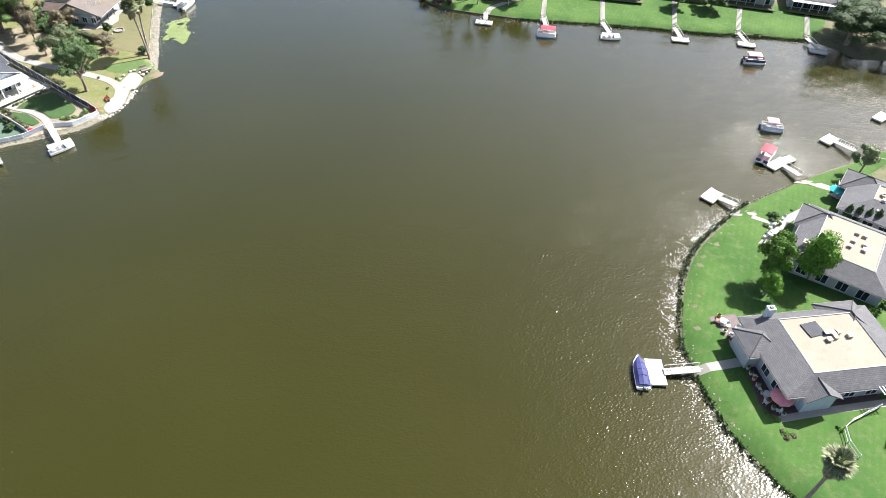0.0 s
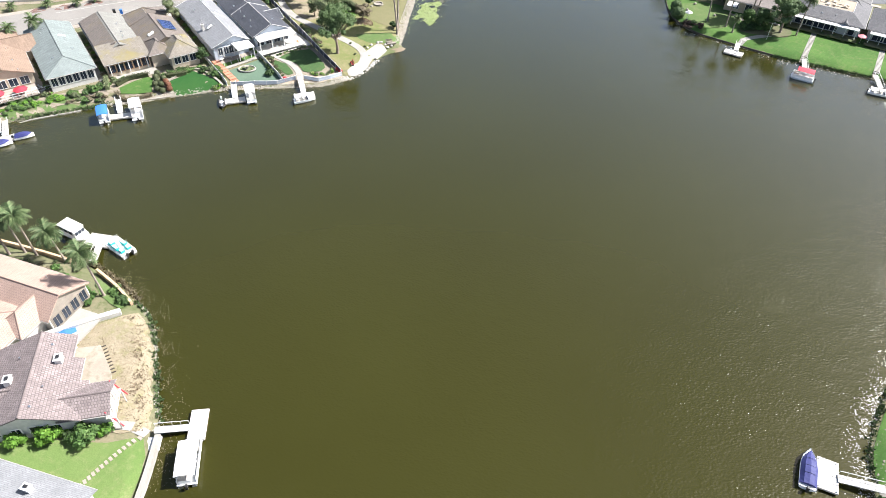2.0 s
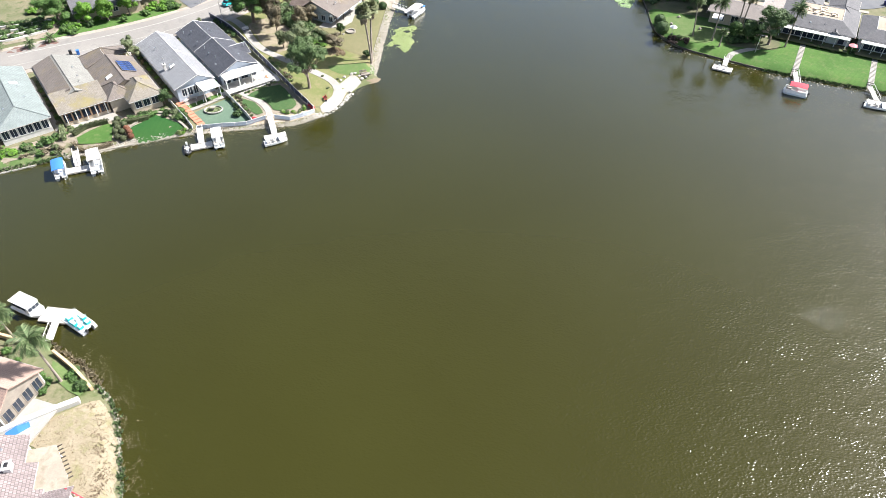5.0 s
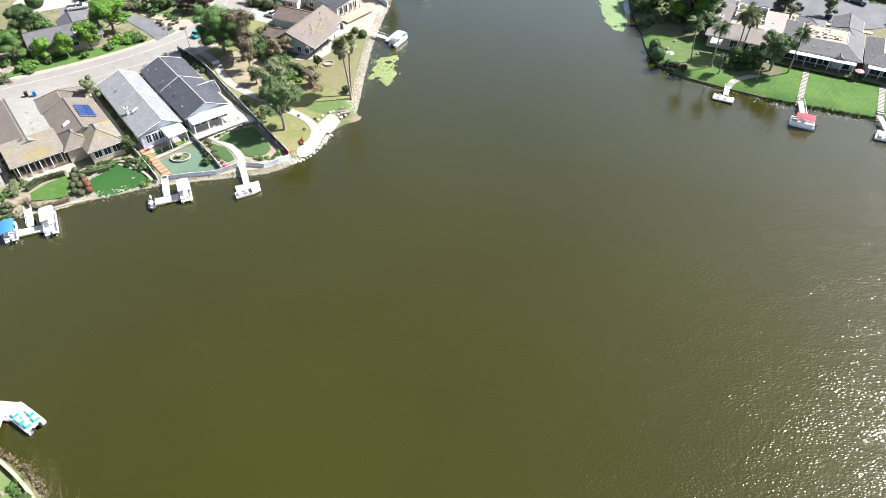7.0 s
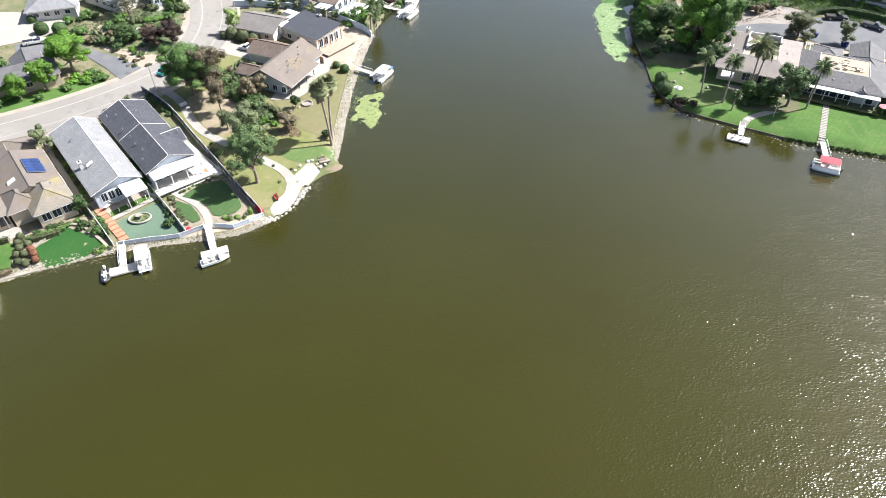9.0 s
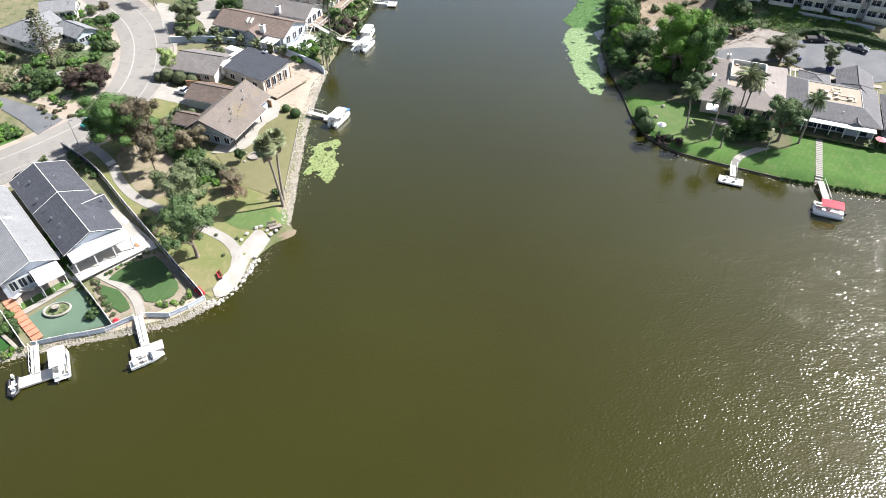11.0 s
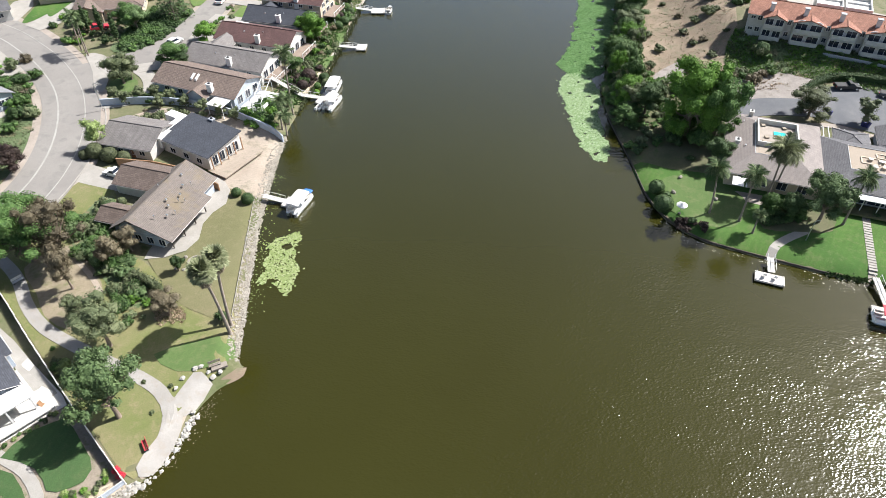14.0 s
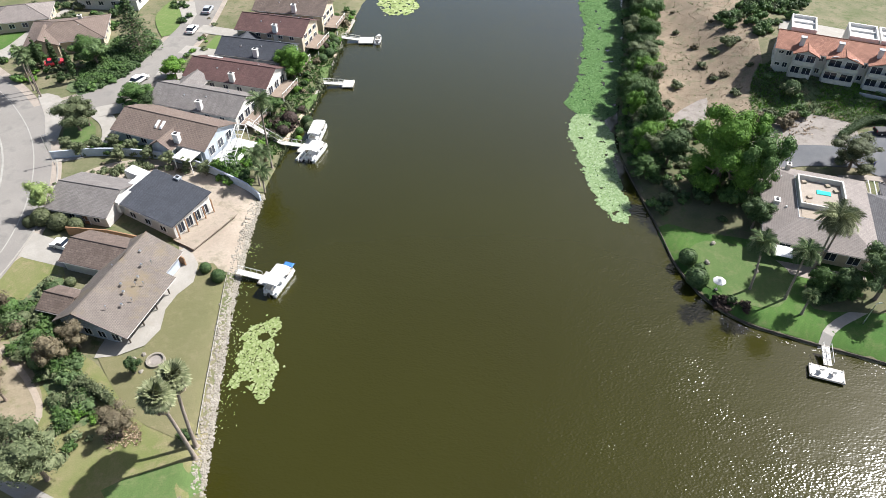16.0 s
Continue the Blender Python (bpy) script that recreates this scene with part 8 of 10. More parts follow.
def tufts(outline, n, size, mat, label, seed):
    """Dry brush and weeds over a slope."""
    rng = random.Random(seed)
    poly = spline(outline, 3.0, True)
    xs, ys = [p[0] for p in poly], [p[1] for p in poly]
    P = []
    while len(P) < n:
        x, y = rng.uniform(min(xs), max(xs)), rng.uniform(min(ys), max(ys))
        if noise.noise(Vector((x * 0.12, y * 0.12, seed))) > rng.uniform(-0.5, 0.25) and inside(poly, x, y):
            P.append((x, y))
    Z = heights([p[0] for p in P], [p[1] for p in P])
    g = Geo()
    for (x, y), z in zip(P, Z):
        s = size * rng.uniform(0.5, 1.4)
        for _ in range(4):
            a = rng.uniform(0, math.tau)
            u = Vector((math.cos(a), math.sin(a), 0)) * s * 0.35
            t = Vector((x + rng.uniform(-1, 1) * s, y + rng.uniform(-1, 1) * s, z + s * rng.uniform(0.5, 1.1)))
            c = Vector((x, y, z - 0.03))
            g.add([c - u, c + u, t], [(0, 1, 2)])
    return single("dry_brush", g, mat, pose(0, 0, 0), label, "brush", kind="stuff")


scatter([(-72, 214), (-60, 209), (-52, 216), (-52, 232), (-60, 236), (-72, 228)], 46, 0.7, 2.0, 21)
scatter([(-58, 236), (-52.4, 232), (-54, 240), (-60, 250), (-66, 252), (-62, 243)], 26, 0.8, 2.2, 22)
scatter([(-80, 246), (-68, 247), (-66, 262), (-76, 264)], 18, 0.7, 1.8, 23)
scatter([(-80, 214), (-74, 220), (-76, 232), (-82, 228)], 10, 0.8, 2.2, 24)
scatter([(-62, 203.4), (-52, 200.6), (-50.4, 206), (-58, 209)], 14, 0.4, 1.1, 25, ["leaf_olive", "leaf", "leaf_yellow", "leaf_rust"], apart=True)
scatter([(-66, 190), (-60, 195.4), (-64, 199), (-71, 193)], 16, 0.8, 1.6, 26, ["leaf_bright", "leaf", "leaf_dark"])
scatter([(-92, 178), (-84, 181), (-83, 186), (-92, 186)], 10, 0.8, 1.7, 27, ["leaf", "leaf_bright"])
scatter([(-33, 193), (-29.6, 189), (-25, 183.4), (-20.6, 177), (-17.4, 179.6), (-21, 186), (-24, 192), (-29, 203), (-34, 198)], 120, 0.7, 1.9, 28, ["leaf", "leaf_olive", "leaf_dark", "leaf_grey", "leaf_olive", "leaf"])
scatter([(-20, 181), (-24, 177), (-19, 173), (-15, 177)], 8, 0.7, 1.4, 29)
scatter([(-9, 228.5), (-2, 225.5), (0.4, 230), (-1, 237), (-6, 238), (-11, 234)], 34, 0.8, 1.7, 30, ["leaf_bright", "leaf", "leaf_dark", "leaf"])
scatter([(-36, 239.2), (-12, 235), (-14, 237.4), (-26, 242), (-32, 242.6)], 34, 0.6, 1.3, 31)
scatter([(-38, 229.4), (-30, 236), (-14, 233), (-14, 231), (-30, 233)], 16, 0.5, 1.2, 32, ["leaf_olive", "leaf_olive", "leaf_rust"])
scatter([(-2, 240.4), (3.6, 242.6), (7.2, 253), (3.5, 256), (-1.6, 247)], 36, 0.6, 1.5, 33, ["leaf_dark", "leaf", "leaf_purple", "leaf_olive", "leaf_bright"])
scatter([(1, 256), (7, 254.6), (9.6, 263), (12, 275), (6, 277), (2.4, 266)], 30, 0.6, 1.4, 34)
scatter([(8, 281), (13, 277), (16, 291), (18, 303), (12, 304)], 24, 0.7, 1.6, 35)
scatter([(-44, 270), (-42, 276), (-46, 280), (-54, 278), (-53, 271), (-48, 267)], 22, 0.6, 1.2, 36, ["leaf_dark", "leaf", "leaf_dark", "leaf_olive"])
scatter([(-62, 270), (-54, 268), (-50, 274), (-58, 284), (-66, 290)], 24, 0.8, 1.9, 37)
scatter([(-22, 260), (-17, 290), (-14, 300), (-20, 300), (-22.4, 276)], 14, 0.5, 1.1, 38)
scatter([(-37, 240.4), (-34, 241.6), (-32.8, 243.5), (-35.6, 244)], 6, 0.5, 0.9, 39, apart=True)
scatter([(69.9, 211), (75, 208), (84, 206), (88, 214), (80, 226), (72.6, 232)], 26, 0.8, 1.7, 40, ["leaf_dark", "leaf", "leaf_dark", "leaf_olive", "leaf"])
shrub("leaf", 84.8, 217.2, 3.4, 6.0), shrub("leaf", 83.4, 211.4, 3.0, 4.2), shrub("leaf_dark", 86.8, 208.6, 2.4, 3.4), shrub("leaf", 80.2, 217.2, 2.8, 4.0), shrub("leaf_dark", 79.0, 213.0, 2.2, 2.6)
scatter([(72, 214), (78, 214), (84, 222), (78, 232), (73, 234)], 24, 0.7, 1.7, 140, ["leaf_dark", "leaf", "leaf_dim", "leaf_olive"])
scatter([(71, 188.6), (75.4, 185.8), (76, 187.6), (72.6, 190.6)], 9, 0.7, 1.2, 41, ["leaf_purple", "leaf_rust", "leaf", "leaf_dark"], apart=True)
scatter([(86, 187), (92, 185.4), (94, 190), (88, 193)], 14, 0.8, 1.7, 42, ["leaf_dark", "leaf", "leaf_dark"], apart=True)
scatter([(101, 239), (107, 250), (114, 247), (128, 234), (136, 224), (122, 228.5), (108, 237)], 16, 0.7, 1.3, 43, ["leaf_grey", "leaf", "leaf_olive"])
scatter([(105, 253), (107, 249.6), (116, 244.6), (127, 234.4), (133, 227), (135, 228.6), (128.6, 237), (117, 247.6)], 70, 0.5, 0.95, 120, ["leaf_bright", "leaf", "leaf_dim", "leaf"])
scatter([(96, 230), (104, 231), (112, 232), (106, 238), (98, 240)], 16, 0.8, 2.2, 44, ["leaf_olive", "leaf", "leaf_rust"])
scatter([(80, 240), (94, 238), (104, 250), (112, 275), (100, 292), (90, 276)], 16, 0.6, 1.8, 45, ["leaf_olive", "leaf_rust", "leaf_olive"])
scatter([(112, 262), (122, 262), (126, 275), (116, 282)], 16, 0.9, 2.2, 46, ["leaf_dark", "leaf"])
scatter([(-31, 52.4), (-26, 52.8), (-22.6, 54), (-23, 55), (-31, 53.6)], 9, 0.8, 1.3, 47, ["leaf", "leaf_bright", "leaf_dark"], apart=True)
shrub("leaf_bright", -29.6, 52.4, 1.9, 2.6), shrub("leaf", -25.4, 53, 2.2, 2.4), shrub("leaf_bright", -33.4, 51.4, 1.7, 2.0)
scatter([(-34.6, 78), (-31.4, 75.2), (-30.6, 76), (-34, 78.8)], 7, 0.6, 1.1, 48, ["leaf_dark", "leaf"], apart=True)
scatter([(-38.4, 77.4), (-36.4, 74.6), (-35, 75.6), (-36.6, 78)], 5, 0.6, 1.1, 49, ["leaf", "leaf_dark"], apart=True)
scatter([(-52, 80), (-40, 79.6), (-41, 82.4), (-52, 83.4)], 14, 0.4, 0.9, 50, ["leaf_rust", "leaf_olive", "leaf"], apart=True)
scatter([(-82, 122.6), (-76, 127.6), (-73, 130), (-75, 132), (-83, 126)], 16, 0.5, 1.1, 51, ["leaf_olive", "leaf"], apart=True)
scatter([(-71, 131.5), (-64, 137), (-62.8, 135), (-69, 129.6)], 24, 0.5, 1.2, 52)
scatter([(-70, 127), (-62.6, 130.6), (-60.6, 131.6), (-62, 133.6), (-69, 129)], 14, 0.5, 1.0, 53, ["leaf_olive", "leaf", "leaf_rust"])
scatter([(-45.6, 144.4), (-41.4, 143), (-38.6, 141), (-43, 148)], 16, 0.6, 1.3, 54, ["leaf", "leaf_dark", "leaf_olive"], apart=True)
scatter([(-40.6, 138.8), (-37.8, 140.2), (-39, 141.2), (-42, 139.6)], 10, 0.4, 0.8, 55, ["leaf_yellow", "leaf_olive", "leaf_bright"], apart=True)
scatter([(-32.6, 154), (-31.6, 154), (-25.6, 145), (-26.4, 144.6)], 20, 0.35, 0.65, 56, ["leaf_olive", "leaf_rust", "leaf"], apart=True)
scatter([(-31.4, 155.6), (-24.2, 160.4), (-23.6, 159.4), (-30.4, 154.4)], 16, 0.3, 0.5, 57, ["leaf_yellow", "leaf", "leaf_olive"], apart=True)
scatter([(-21, 148), (-17.4, 148.6), (-14.8, 149), (-17, 151.8), (-16, 146.8)], 14, 0.35, 0.7, 58, ["leaf_yellow", "leaf_bright", "leaf_olive"], apart=True)
scatter([(-30, 170.6), (-22, 159.8), (-20.4, 160.4), (-29, 171.6)], 22, 0.4, 0.9, 59, ["leaf_olive", "leaf", "leaf_rust", "leaf_yellow"], apart=True)
scatter([(-48, 188), (-41, 180), (-39.6, 181), (-46, 189.4)], 18, 0.5, 1.0, 60, ["leaf_dark", "leaf"])
scatter([(79, 44.6), (79, 50), (80, 50), (81, 46), (88, 45), (88, 44)], 10, 0.35, 0.6, 61, ["leaf", "leaf_rust", "leaf_bright"], apart=True)
scatter([(90, 37), (98, 38), (99, 44), (91, 42)], 12, 0.9, 1.8, 62, ["leaf", "leaf_dark"])
scatter([(103, 62), (112, 61), (114, 58), (106, 57), (98, 64)], 16, 0.6, 1.3, 63, ["leaf", "leaf_dark", "leaf_purple", "leaf_bright"])
scatter([(104, 82.6), (107, 85.4), (109, 84.4), (106, 81)], 5, 0.6, 1.0, 64, ["leaf_dark", "leaf"], apart=True)
scatter([(102, 187), (118, 180.6), (119, 182), (103, 189)], 16, 0.5, 0.9, 65, ["leaf_dark", "leaf", "leaf_olive"])
scatter([(-9.6, 231), (-4, 227.4), (-3, 229), (-8, 233)], 10, 0.8, 1.4, 66, ["leaf_bright", "leaf"])
for _x, _y in ((-25.6, 144.6), (-13.9, 149.7), (-14.6, 150.4)):
    shrub("leaf_rust", _x, _y, 0.6, 0.9, "red-flowering bush at a fence corner")
    single("flowers", leaves(random.Random(int(_x * 9)), [(0, 0, 0.4, 0.55)], 240, 0.1), "flower", pose(_x, _y, ground_z(_x, _y) + 0.1), "red blossoms on a bush at a fence corner", "flowers", kind="stuff")
shrub("leaf_dark", -29.6, 146, 1.3, 1.4, "round dark bush on artificial turf")
shrub("leaf_dark", -5.2, 174.4, 1.2, 1.8, "small dark palm bush near the palms", 1)
for _x, _y in ((-12.2, 158.6), (-14.4, 163.6), (-10.6, 162.8)):
    shrub("leaf_olive", _x, _y, 0.45, 0.5, "small round shrub on the park lawn")

# -- wooded strip along the east shore
_rng = random.Random(90)
for _i in range(34):
    _k = _i / 33
    _y = 222 + 84 * _k
    _x = float(np.interp(_y, [219, 233, 246, 263, 284, 306], [69.6, 71.4, 75.6, 82, 89.6, 96])) + _rng.uniform(0.8, 5.0)
    tree(("broad", "olive", "bright", "shade", "broad")[_i % 5], _x, _y, _rng.uniform(4.5, 9.5), _rng.uniform(2.2, 3.8), "willow-like tree in the wooded shore strip", _i % 3, group="trees of the shore strip")


def reeds(line, n, seed, mat="leaf", tall=0.9):
    """Tufts of weeds along the waterline."""
    rng = random.Random(seed)
    g = Geo()
    pts = spline(line, 0.4)
    for _ in range(n):
        x, y = rng.choice(pts)
        x, y = x + rng.gauss(0, 0.3), y + rng.gauss(0, 0.3)
        z = max(0, 0.35 * rng.random())
        for _k in range(5):
            a, l = rng.uniform(0, math.tau), tall * rng.uniform(0.5, 1.2)
            u = Vector((math.cos(a), math.sin(a), 0)) * 0.13
            t = Vector((x + rng.uniform(-0.3, 0.3), y + rng.uniform(-0.3, 0.3), z + l))
            g.add([Vector((x, y, z - 0.1)) - u, Vector((x, y, z - 0.1)) + u, t], [(0, 1, 2)])
    return single("bank_weeds", g, mat, pose(0, 0, 0), "green weeds growing along the waterline", "weeds", kind="stuff")


scatter([(69.8, 222), (71, 233), (75, 246), (81.4, 263), (88.8, 284), (95.4, 305), (98, 304), (91.6, 283), (84.6, 262), (78, 245), (73.6, 232), (72, 222)], 190, 0.8, 1.7, 101, ["leaf", "leaf_dark", "leaf_olive", "leaf"])
scatter([(72, 232), (78, 228), (86, 230), (92, 236), (84, 240), (77, 244)], 60, 0.7, 1.6, 102, ["leaf", "leaf_bright", "leaf_olive", "leaf_grey"])
for _k in range(4):
    _o = 2.9 * _k + 1.3
    scatter([(-110 - 0.55 * _o, 168.6 + 0.9 * _o), (-103.4 - 0.4 * _o, 170.2 + 0.95 * _o), (-96 - 0.25 * _o, 172.6 + 0.95 * _o), (-88.4 - 0.2 * _o, 178.8 + 0.7 * _o), (-88.6 - 0.2 * _o, 180.4 + 0.7 * _o), (-96.2 - 0.25 * _o, 174.4 + 0.95 * _o), (-110 - 0.55 * _o, 170.4 + 0.9 * _o)], 58, 0.4, 1.2, 110 + _k, ["leaf_dark", "leaf", "leaf_olive", "leaf_grey", "leaf_dark"])
scatter([(-86, 180.6), (-76, 184), (-68, 187.4), (-74, 190.4), (-84, 188)], 9, 0.8, 1.4, 116, ["leaf", "leaf_dark", "leaf_bright"])
reeds([(-17.6, 57), (-20.6, 63), (-22.7, 67), (-25, 71.8), (-27.4, 75), (-30, 76.8)], 200, 1, "leaf_grey", 0.4)
reeds([(-76, 122.4), (-66.5, 127), (-61, 130.4)], 240, 2, "leaf_grey", 0.5)
reeds([(106, 90.2), (96.8, 86), (89.4, 81.8), (84.7, 77.5), (80.4, 72), (77.1, 66.8), (75.2, 62.6), (74.1, 56), (73.6, 49), (74.6, 43.4), (76.2, 37)], 700, 3, "leaf_dark", 0.24)
reeds([(92, 175.2), (98, 172.8), (112.6, 167.5), (125.5, 162.3), (140.9, 155.7), (151, 152.3), (165, 146.5)], 1300, 4, "leaf_dark", 0.4)
reeds([(2, 234), (4, 241.6), (7, 250.6), (10.2, 262), (13.2, 276), (16.2, 291)], 420, 5, "leaf_olive", 0.7)
reeds([(-30, 77.4), (-34, 80.4), (-39, 83.2), (-43, 84.6)], 260, 6, "leaf_rust", 0.22)

HILL = [(77, 246), (84, 238), (96, 236), (105, 245), (112, 262), (120, 284), (108, 300), (98, 304), (90.5, 284), (83, 262)]
for _x, _y, _r in ((89.6, 251.9, 1.6), (84.9, 244.5, 1.5), (79.4, 235.2, 2.0), (105.2, 262.9, 2.2), (102, 262, 1.6), (108.9, 240.6, 2.4), (82.8, 231.1, 1.8), (93, 240, 1.4), (98, 252, 1.2)):
    shrub("leaf_olive", _x, _y, _r, _r * 1.1, "grey-green rounded bush on the dry hillside", int(_x) % 2)
for _x, _y in ((-35.2, 238.4), (-32.4, 240.1), (-29.4, 240.4), (-25.6, 238.9), (-22.0, 235.9), (-18.1, 234.2), (-14.0, 232.2), (-10.7, 230.6), (-27.6, 236.6), (-38, 240)):
    tree("olive", _x, _y, 3.4, 1.5, "small grey-green olive tree by the garden wall", int(_x) % 3, group="olive trees along a wall")
scatter([(-30, 238.9), (-20, 237.4), (-10, 233.4), (-12, 236.4), (-22, 240.4), (-30, 242)], 46, 0.5, 1.1, 91, ["leaf", "leaf_olive", "leaf_bright", "leaf_dark", "leaf_rust"])
for _p in (27.0, 38.9, 50.2, 61.6):
    _a0, _b0 = row_at(_p - 0.5, -172), row_at(_p - 0.5, -147.6)
    ribbon("path", [_a0, _b0], 1.0, "concrete", 0.1, "pale concrete walk between two houses", "path", thick=0.04)
    _q = [row_at(_p + 0.3, -171), row_at(_p + 1.0, -171), row_at(_p + 1.0, -148), row_at(_p + 0.3, -148)]
    scatter(_q, 34, 0.4, 0.85, int(_p * 3), ["leaf", "leaf_bright", "leaf_olive", "leaf_dark", "leaf_rust"])
scatter([(-83, 123), (-77, 127), (-72, 130.6), (-68.6, 130), (-74, 126), (-80, 121.6)], 60, 0.35, 0.8, 93, ["leaf_bright", "leaf", "leaf_grey"])
scatter([(-66.6, 136.6), (-62, 140.6), (-60.6, 139.4), (-65, 135)], 16, 0.4, 0.8, 94, ["leaf_olive", "leaf_dark", "leaf"])
scatter([(-54.6, 140.6), (-49.6, 146), (-46, 147.4), (-47.4, 145), (-52, 141)], 22, 0.4, 0.9, 95, ["leaf", "leaf_dark", "leaf_olive"])
tufts(HILL, 7000, 0.2, "dry_brush", "dry brown brush on the hillside", 1)
tufts(HILL, 700, 0.35, "leaf_olive", "grey-green weeds on the hillside", 2)
tufts([(96, 226.5), (104, 228), (113, 227), (116, 232), (108, 236), (97, 235)], 260, 0.4, "dry_brush", "dry brown brush on an earth bank", 3)
tufts([(101, 239), (107, 251), (114, 248), (129, 235), (138, 222), (130, 221), (122, 228), (116, 231), (108, 236.5)], 4600, 0.36, "leaf_bright", "green ground cover on the slope", 4)
tufts([(101, 239), (107, 251), (114, 248), (129, 235), (138, 222), (130, 221), (122, 228), (116, 231), (108, 236.5)], 3400, 0.4, "leaf_olive", "grey-green ground cover on the slope", 24)
tufts([(-36, 68), (-31, 72.6), (-28.4, 74.4), (-23.9, 69.3), (-20.8, 61.9), (-18.4, 55.6), (-21.6, 54.4), (-26, 56), (-28, 64)], 2600, 0.18, "dry_brush", "straw tufts in a dry yard", 5)
tufts([(-72, 216), (-60, 209), (-52, 214), (-51, 226), (-54, 236), (-66, 250), (-80, 246), (-82, 226)], 2200, 0.35, "leaf_olive", "weeds and low plants in a steep garden", 6)
tufts([(1, 236), (5, 248), (9, 262), (13, 278), (17, 300), (12, 302), (4, 276), (0, 256), (-4, 240)], 4200, 0.35, "leaf", "low garden plants on the bank", 7)
scatter([(-43, 264.6), (-35.6, 268.4), (-31.6, 283), (-32, 292), (-41, 287), (-44.4, 277)], 110, 0.8, 1.4, 80, ["leaf", "leaf_dark", "leaf"])
scatter([(-22, 250), (-10, 246.6), (-2, 246), (-4, 249.6), (-14, 250)], 14, 0.5, 1.0, 81)
scatter([(-20, 260.4), (-4, 253.6), (2, 254), (0, 257.4), (-16, 264)], 16, 0.5, 1.0, 82)
scatter([(-16, 270.6), (0, 264.6), (6, 264), (4, 268), (-10, 275)], 16, 0.5, 1.1, 83)
scatter([(-12, 281), (2, 275.6), (8, 275), (6, 279.6), (-8, 284.6)], 16, 0.5, 1.1, 84)
scatter([(-33, 232.6), (-24, 235), (-14, 233.4), (-16, 231.6), (-30, 230.4)], 10, 0.8, 1.4, 85, ["leaf_olive"])
scatter([(72, 226), (76, 240), (82, 256), (90, 280), (96, 300), (99, 300), (92, 276), (86, 256), (80, 238), (76, 226)], 120, 0.9, 2.4, 86, ["leaf", "leaf", "leaf_olive", "leaf_dark"])
scatter([(-100, 186), (-90, 192), (-84, 204), (-96, 206)], 30, 0.9, 2.2, 87)

# -- bushes along the fence of the artificial turf
for _x, _y, _r in ((-30.4, 148.6, 0.8), (-31.2, 149.7, 0.7), (-29.6, 147.4, 0.6), (-33.2, 151.8, 0.6)):
    shrub("leaf_dark", _x, _y, _r, _r * 1.2, "dark bush along a white fence", 1)
for _k in range(12):
    shrub("leaf" if _k % 2 else "leaf_bright", -35.4 - 0.68 * _k, 154.7 + 0.85 * _k, 0.5 + 0.12 * (_k % 3), 1.1, "green bush in a narrow bed between two houses", _k % 2)
for _k in range(5):
    _x, _y = -41.0 + 1.25 * _k, 148.2 + 1.16 * _k
    single("fence_post", Geo().box(0, 0, 0.35, 0.12, 0.12, 0.9).box(0, 0, 0.82, 0.18, 0.18, 0.05), "white", pose(_x, _y, ground_z(_x, _y) + 0.1, 0, 0, 45), "short white post along a turf strip", "post", "posts along the turf strip")

# -- clipped bushes west of the taupe house, and planting along the channel
for _x, _y, _r, _m in ((-30.6, 201.6, 0.85, "leaf_olive"), (-30.3, 197.6, 1.0, "leaf_olive"), (-31.6, 196.4, 1.15, "leaf_olive"), (-34.4, 198.6, 1.5, "leaf"), (-29.4, 199.6, 0.7, "leaf_dark"), (-27.2, 203.4, 0.9, "leaf_olive"), (-26.6, 190.6, 1.1, "leaf_grey"), (-28.8, 192.6, 1.2, "leaf"), (-27.0, 188.0, 1.3, "leaf_grey")):
    ball_shrub(_m, _x, _y, _r, "rounded clipped bush beside a house", 0.9)
shrub("leaf_yellow", -22.2, 185.5, 1.25, 1.5, "vivid yellow-green bush in the undergrowth", 1)
tufts([(-12.2, 173), (-14.6, 174), (-16, 176.6), (-14, 178.4), (-11.4, 177), (-10.8, 174.4)], 420, 0.35, "dry_brush", "dry tangled stems under a bare tree", 15)
for _x, _y, _r, _m in ((10.2, 275.1, 1.2, "leaf_dark"), (11.7, 278.4, 1.3, "leaf_dark"), (13.1, 284.7, 1.2, "leaf_dark"), (9.3, 280.3, 1.3, "leaf"), (10.6, 281.6, 1.0, "leaf_purple"), (12, 287.4, 1.1, "leaf"), (3.8, 248.3, 1.7, "leaf_purple"), (2.6, 244.3, 1.3, "leaf_purple"), (7.2, 249.4, 1.3, "leaf_dark"), (8.0, 247.4, 1.5, "leaf_olive"), (5.7, 245.8, 0.9, "leaf"), (5.6, 243.4, 0.8, "leaf_bright"), (6.9, 241.3, 1.3, "leaf_yellow"), (4.9, 241.8, 0.7, "leaf")):
    ball_shrub(_m, _x, _y, _r, "rounded bush in a garden on the lake bank", 0.85)
scatter([(-41.4, 262.4), (-36.3, 264.6), (-33, 270), (-30.4, 279), (-30, 285), (-33, 287), (-40.4, 282), (-43, 274), (-43.4, 267)], 150, 0.7, 1.3, 121, ["leaf_dark", "leaf_dark", "leaf"])
tree("shade", -41.2, 274.8, 6.6, 3.4, "grey-green bushy tree above a juniper bank", 0)
for _x, _y, _h in ((-51.0, 263.4, 9.5), (-49.8, 261.6, 8.6), (-52.4, 264.8, 9.0)):
    palm(_x, _y, _h, "slender palm at the street corner", "feather", 18, 0.6, (0.3, 0.2), False, 0.16)
_g = Geo()
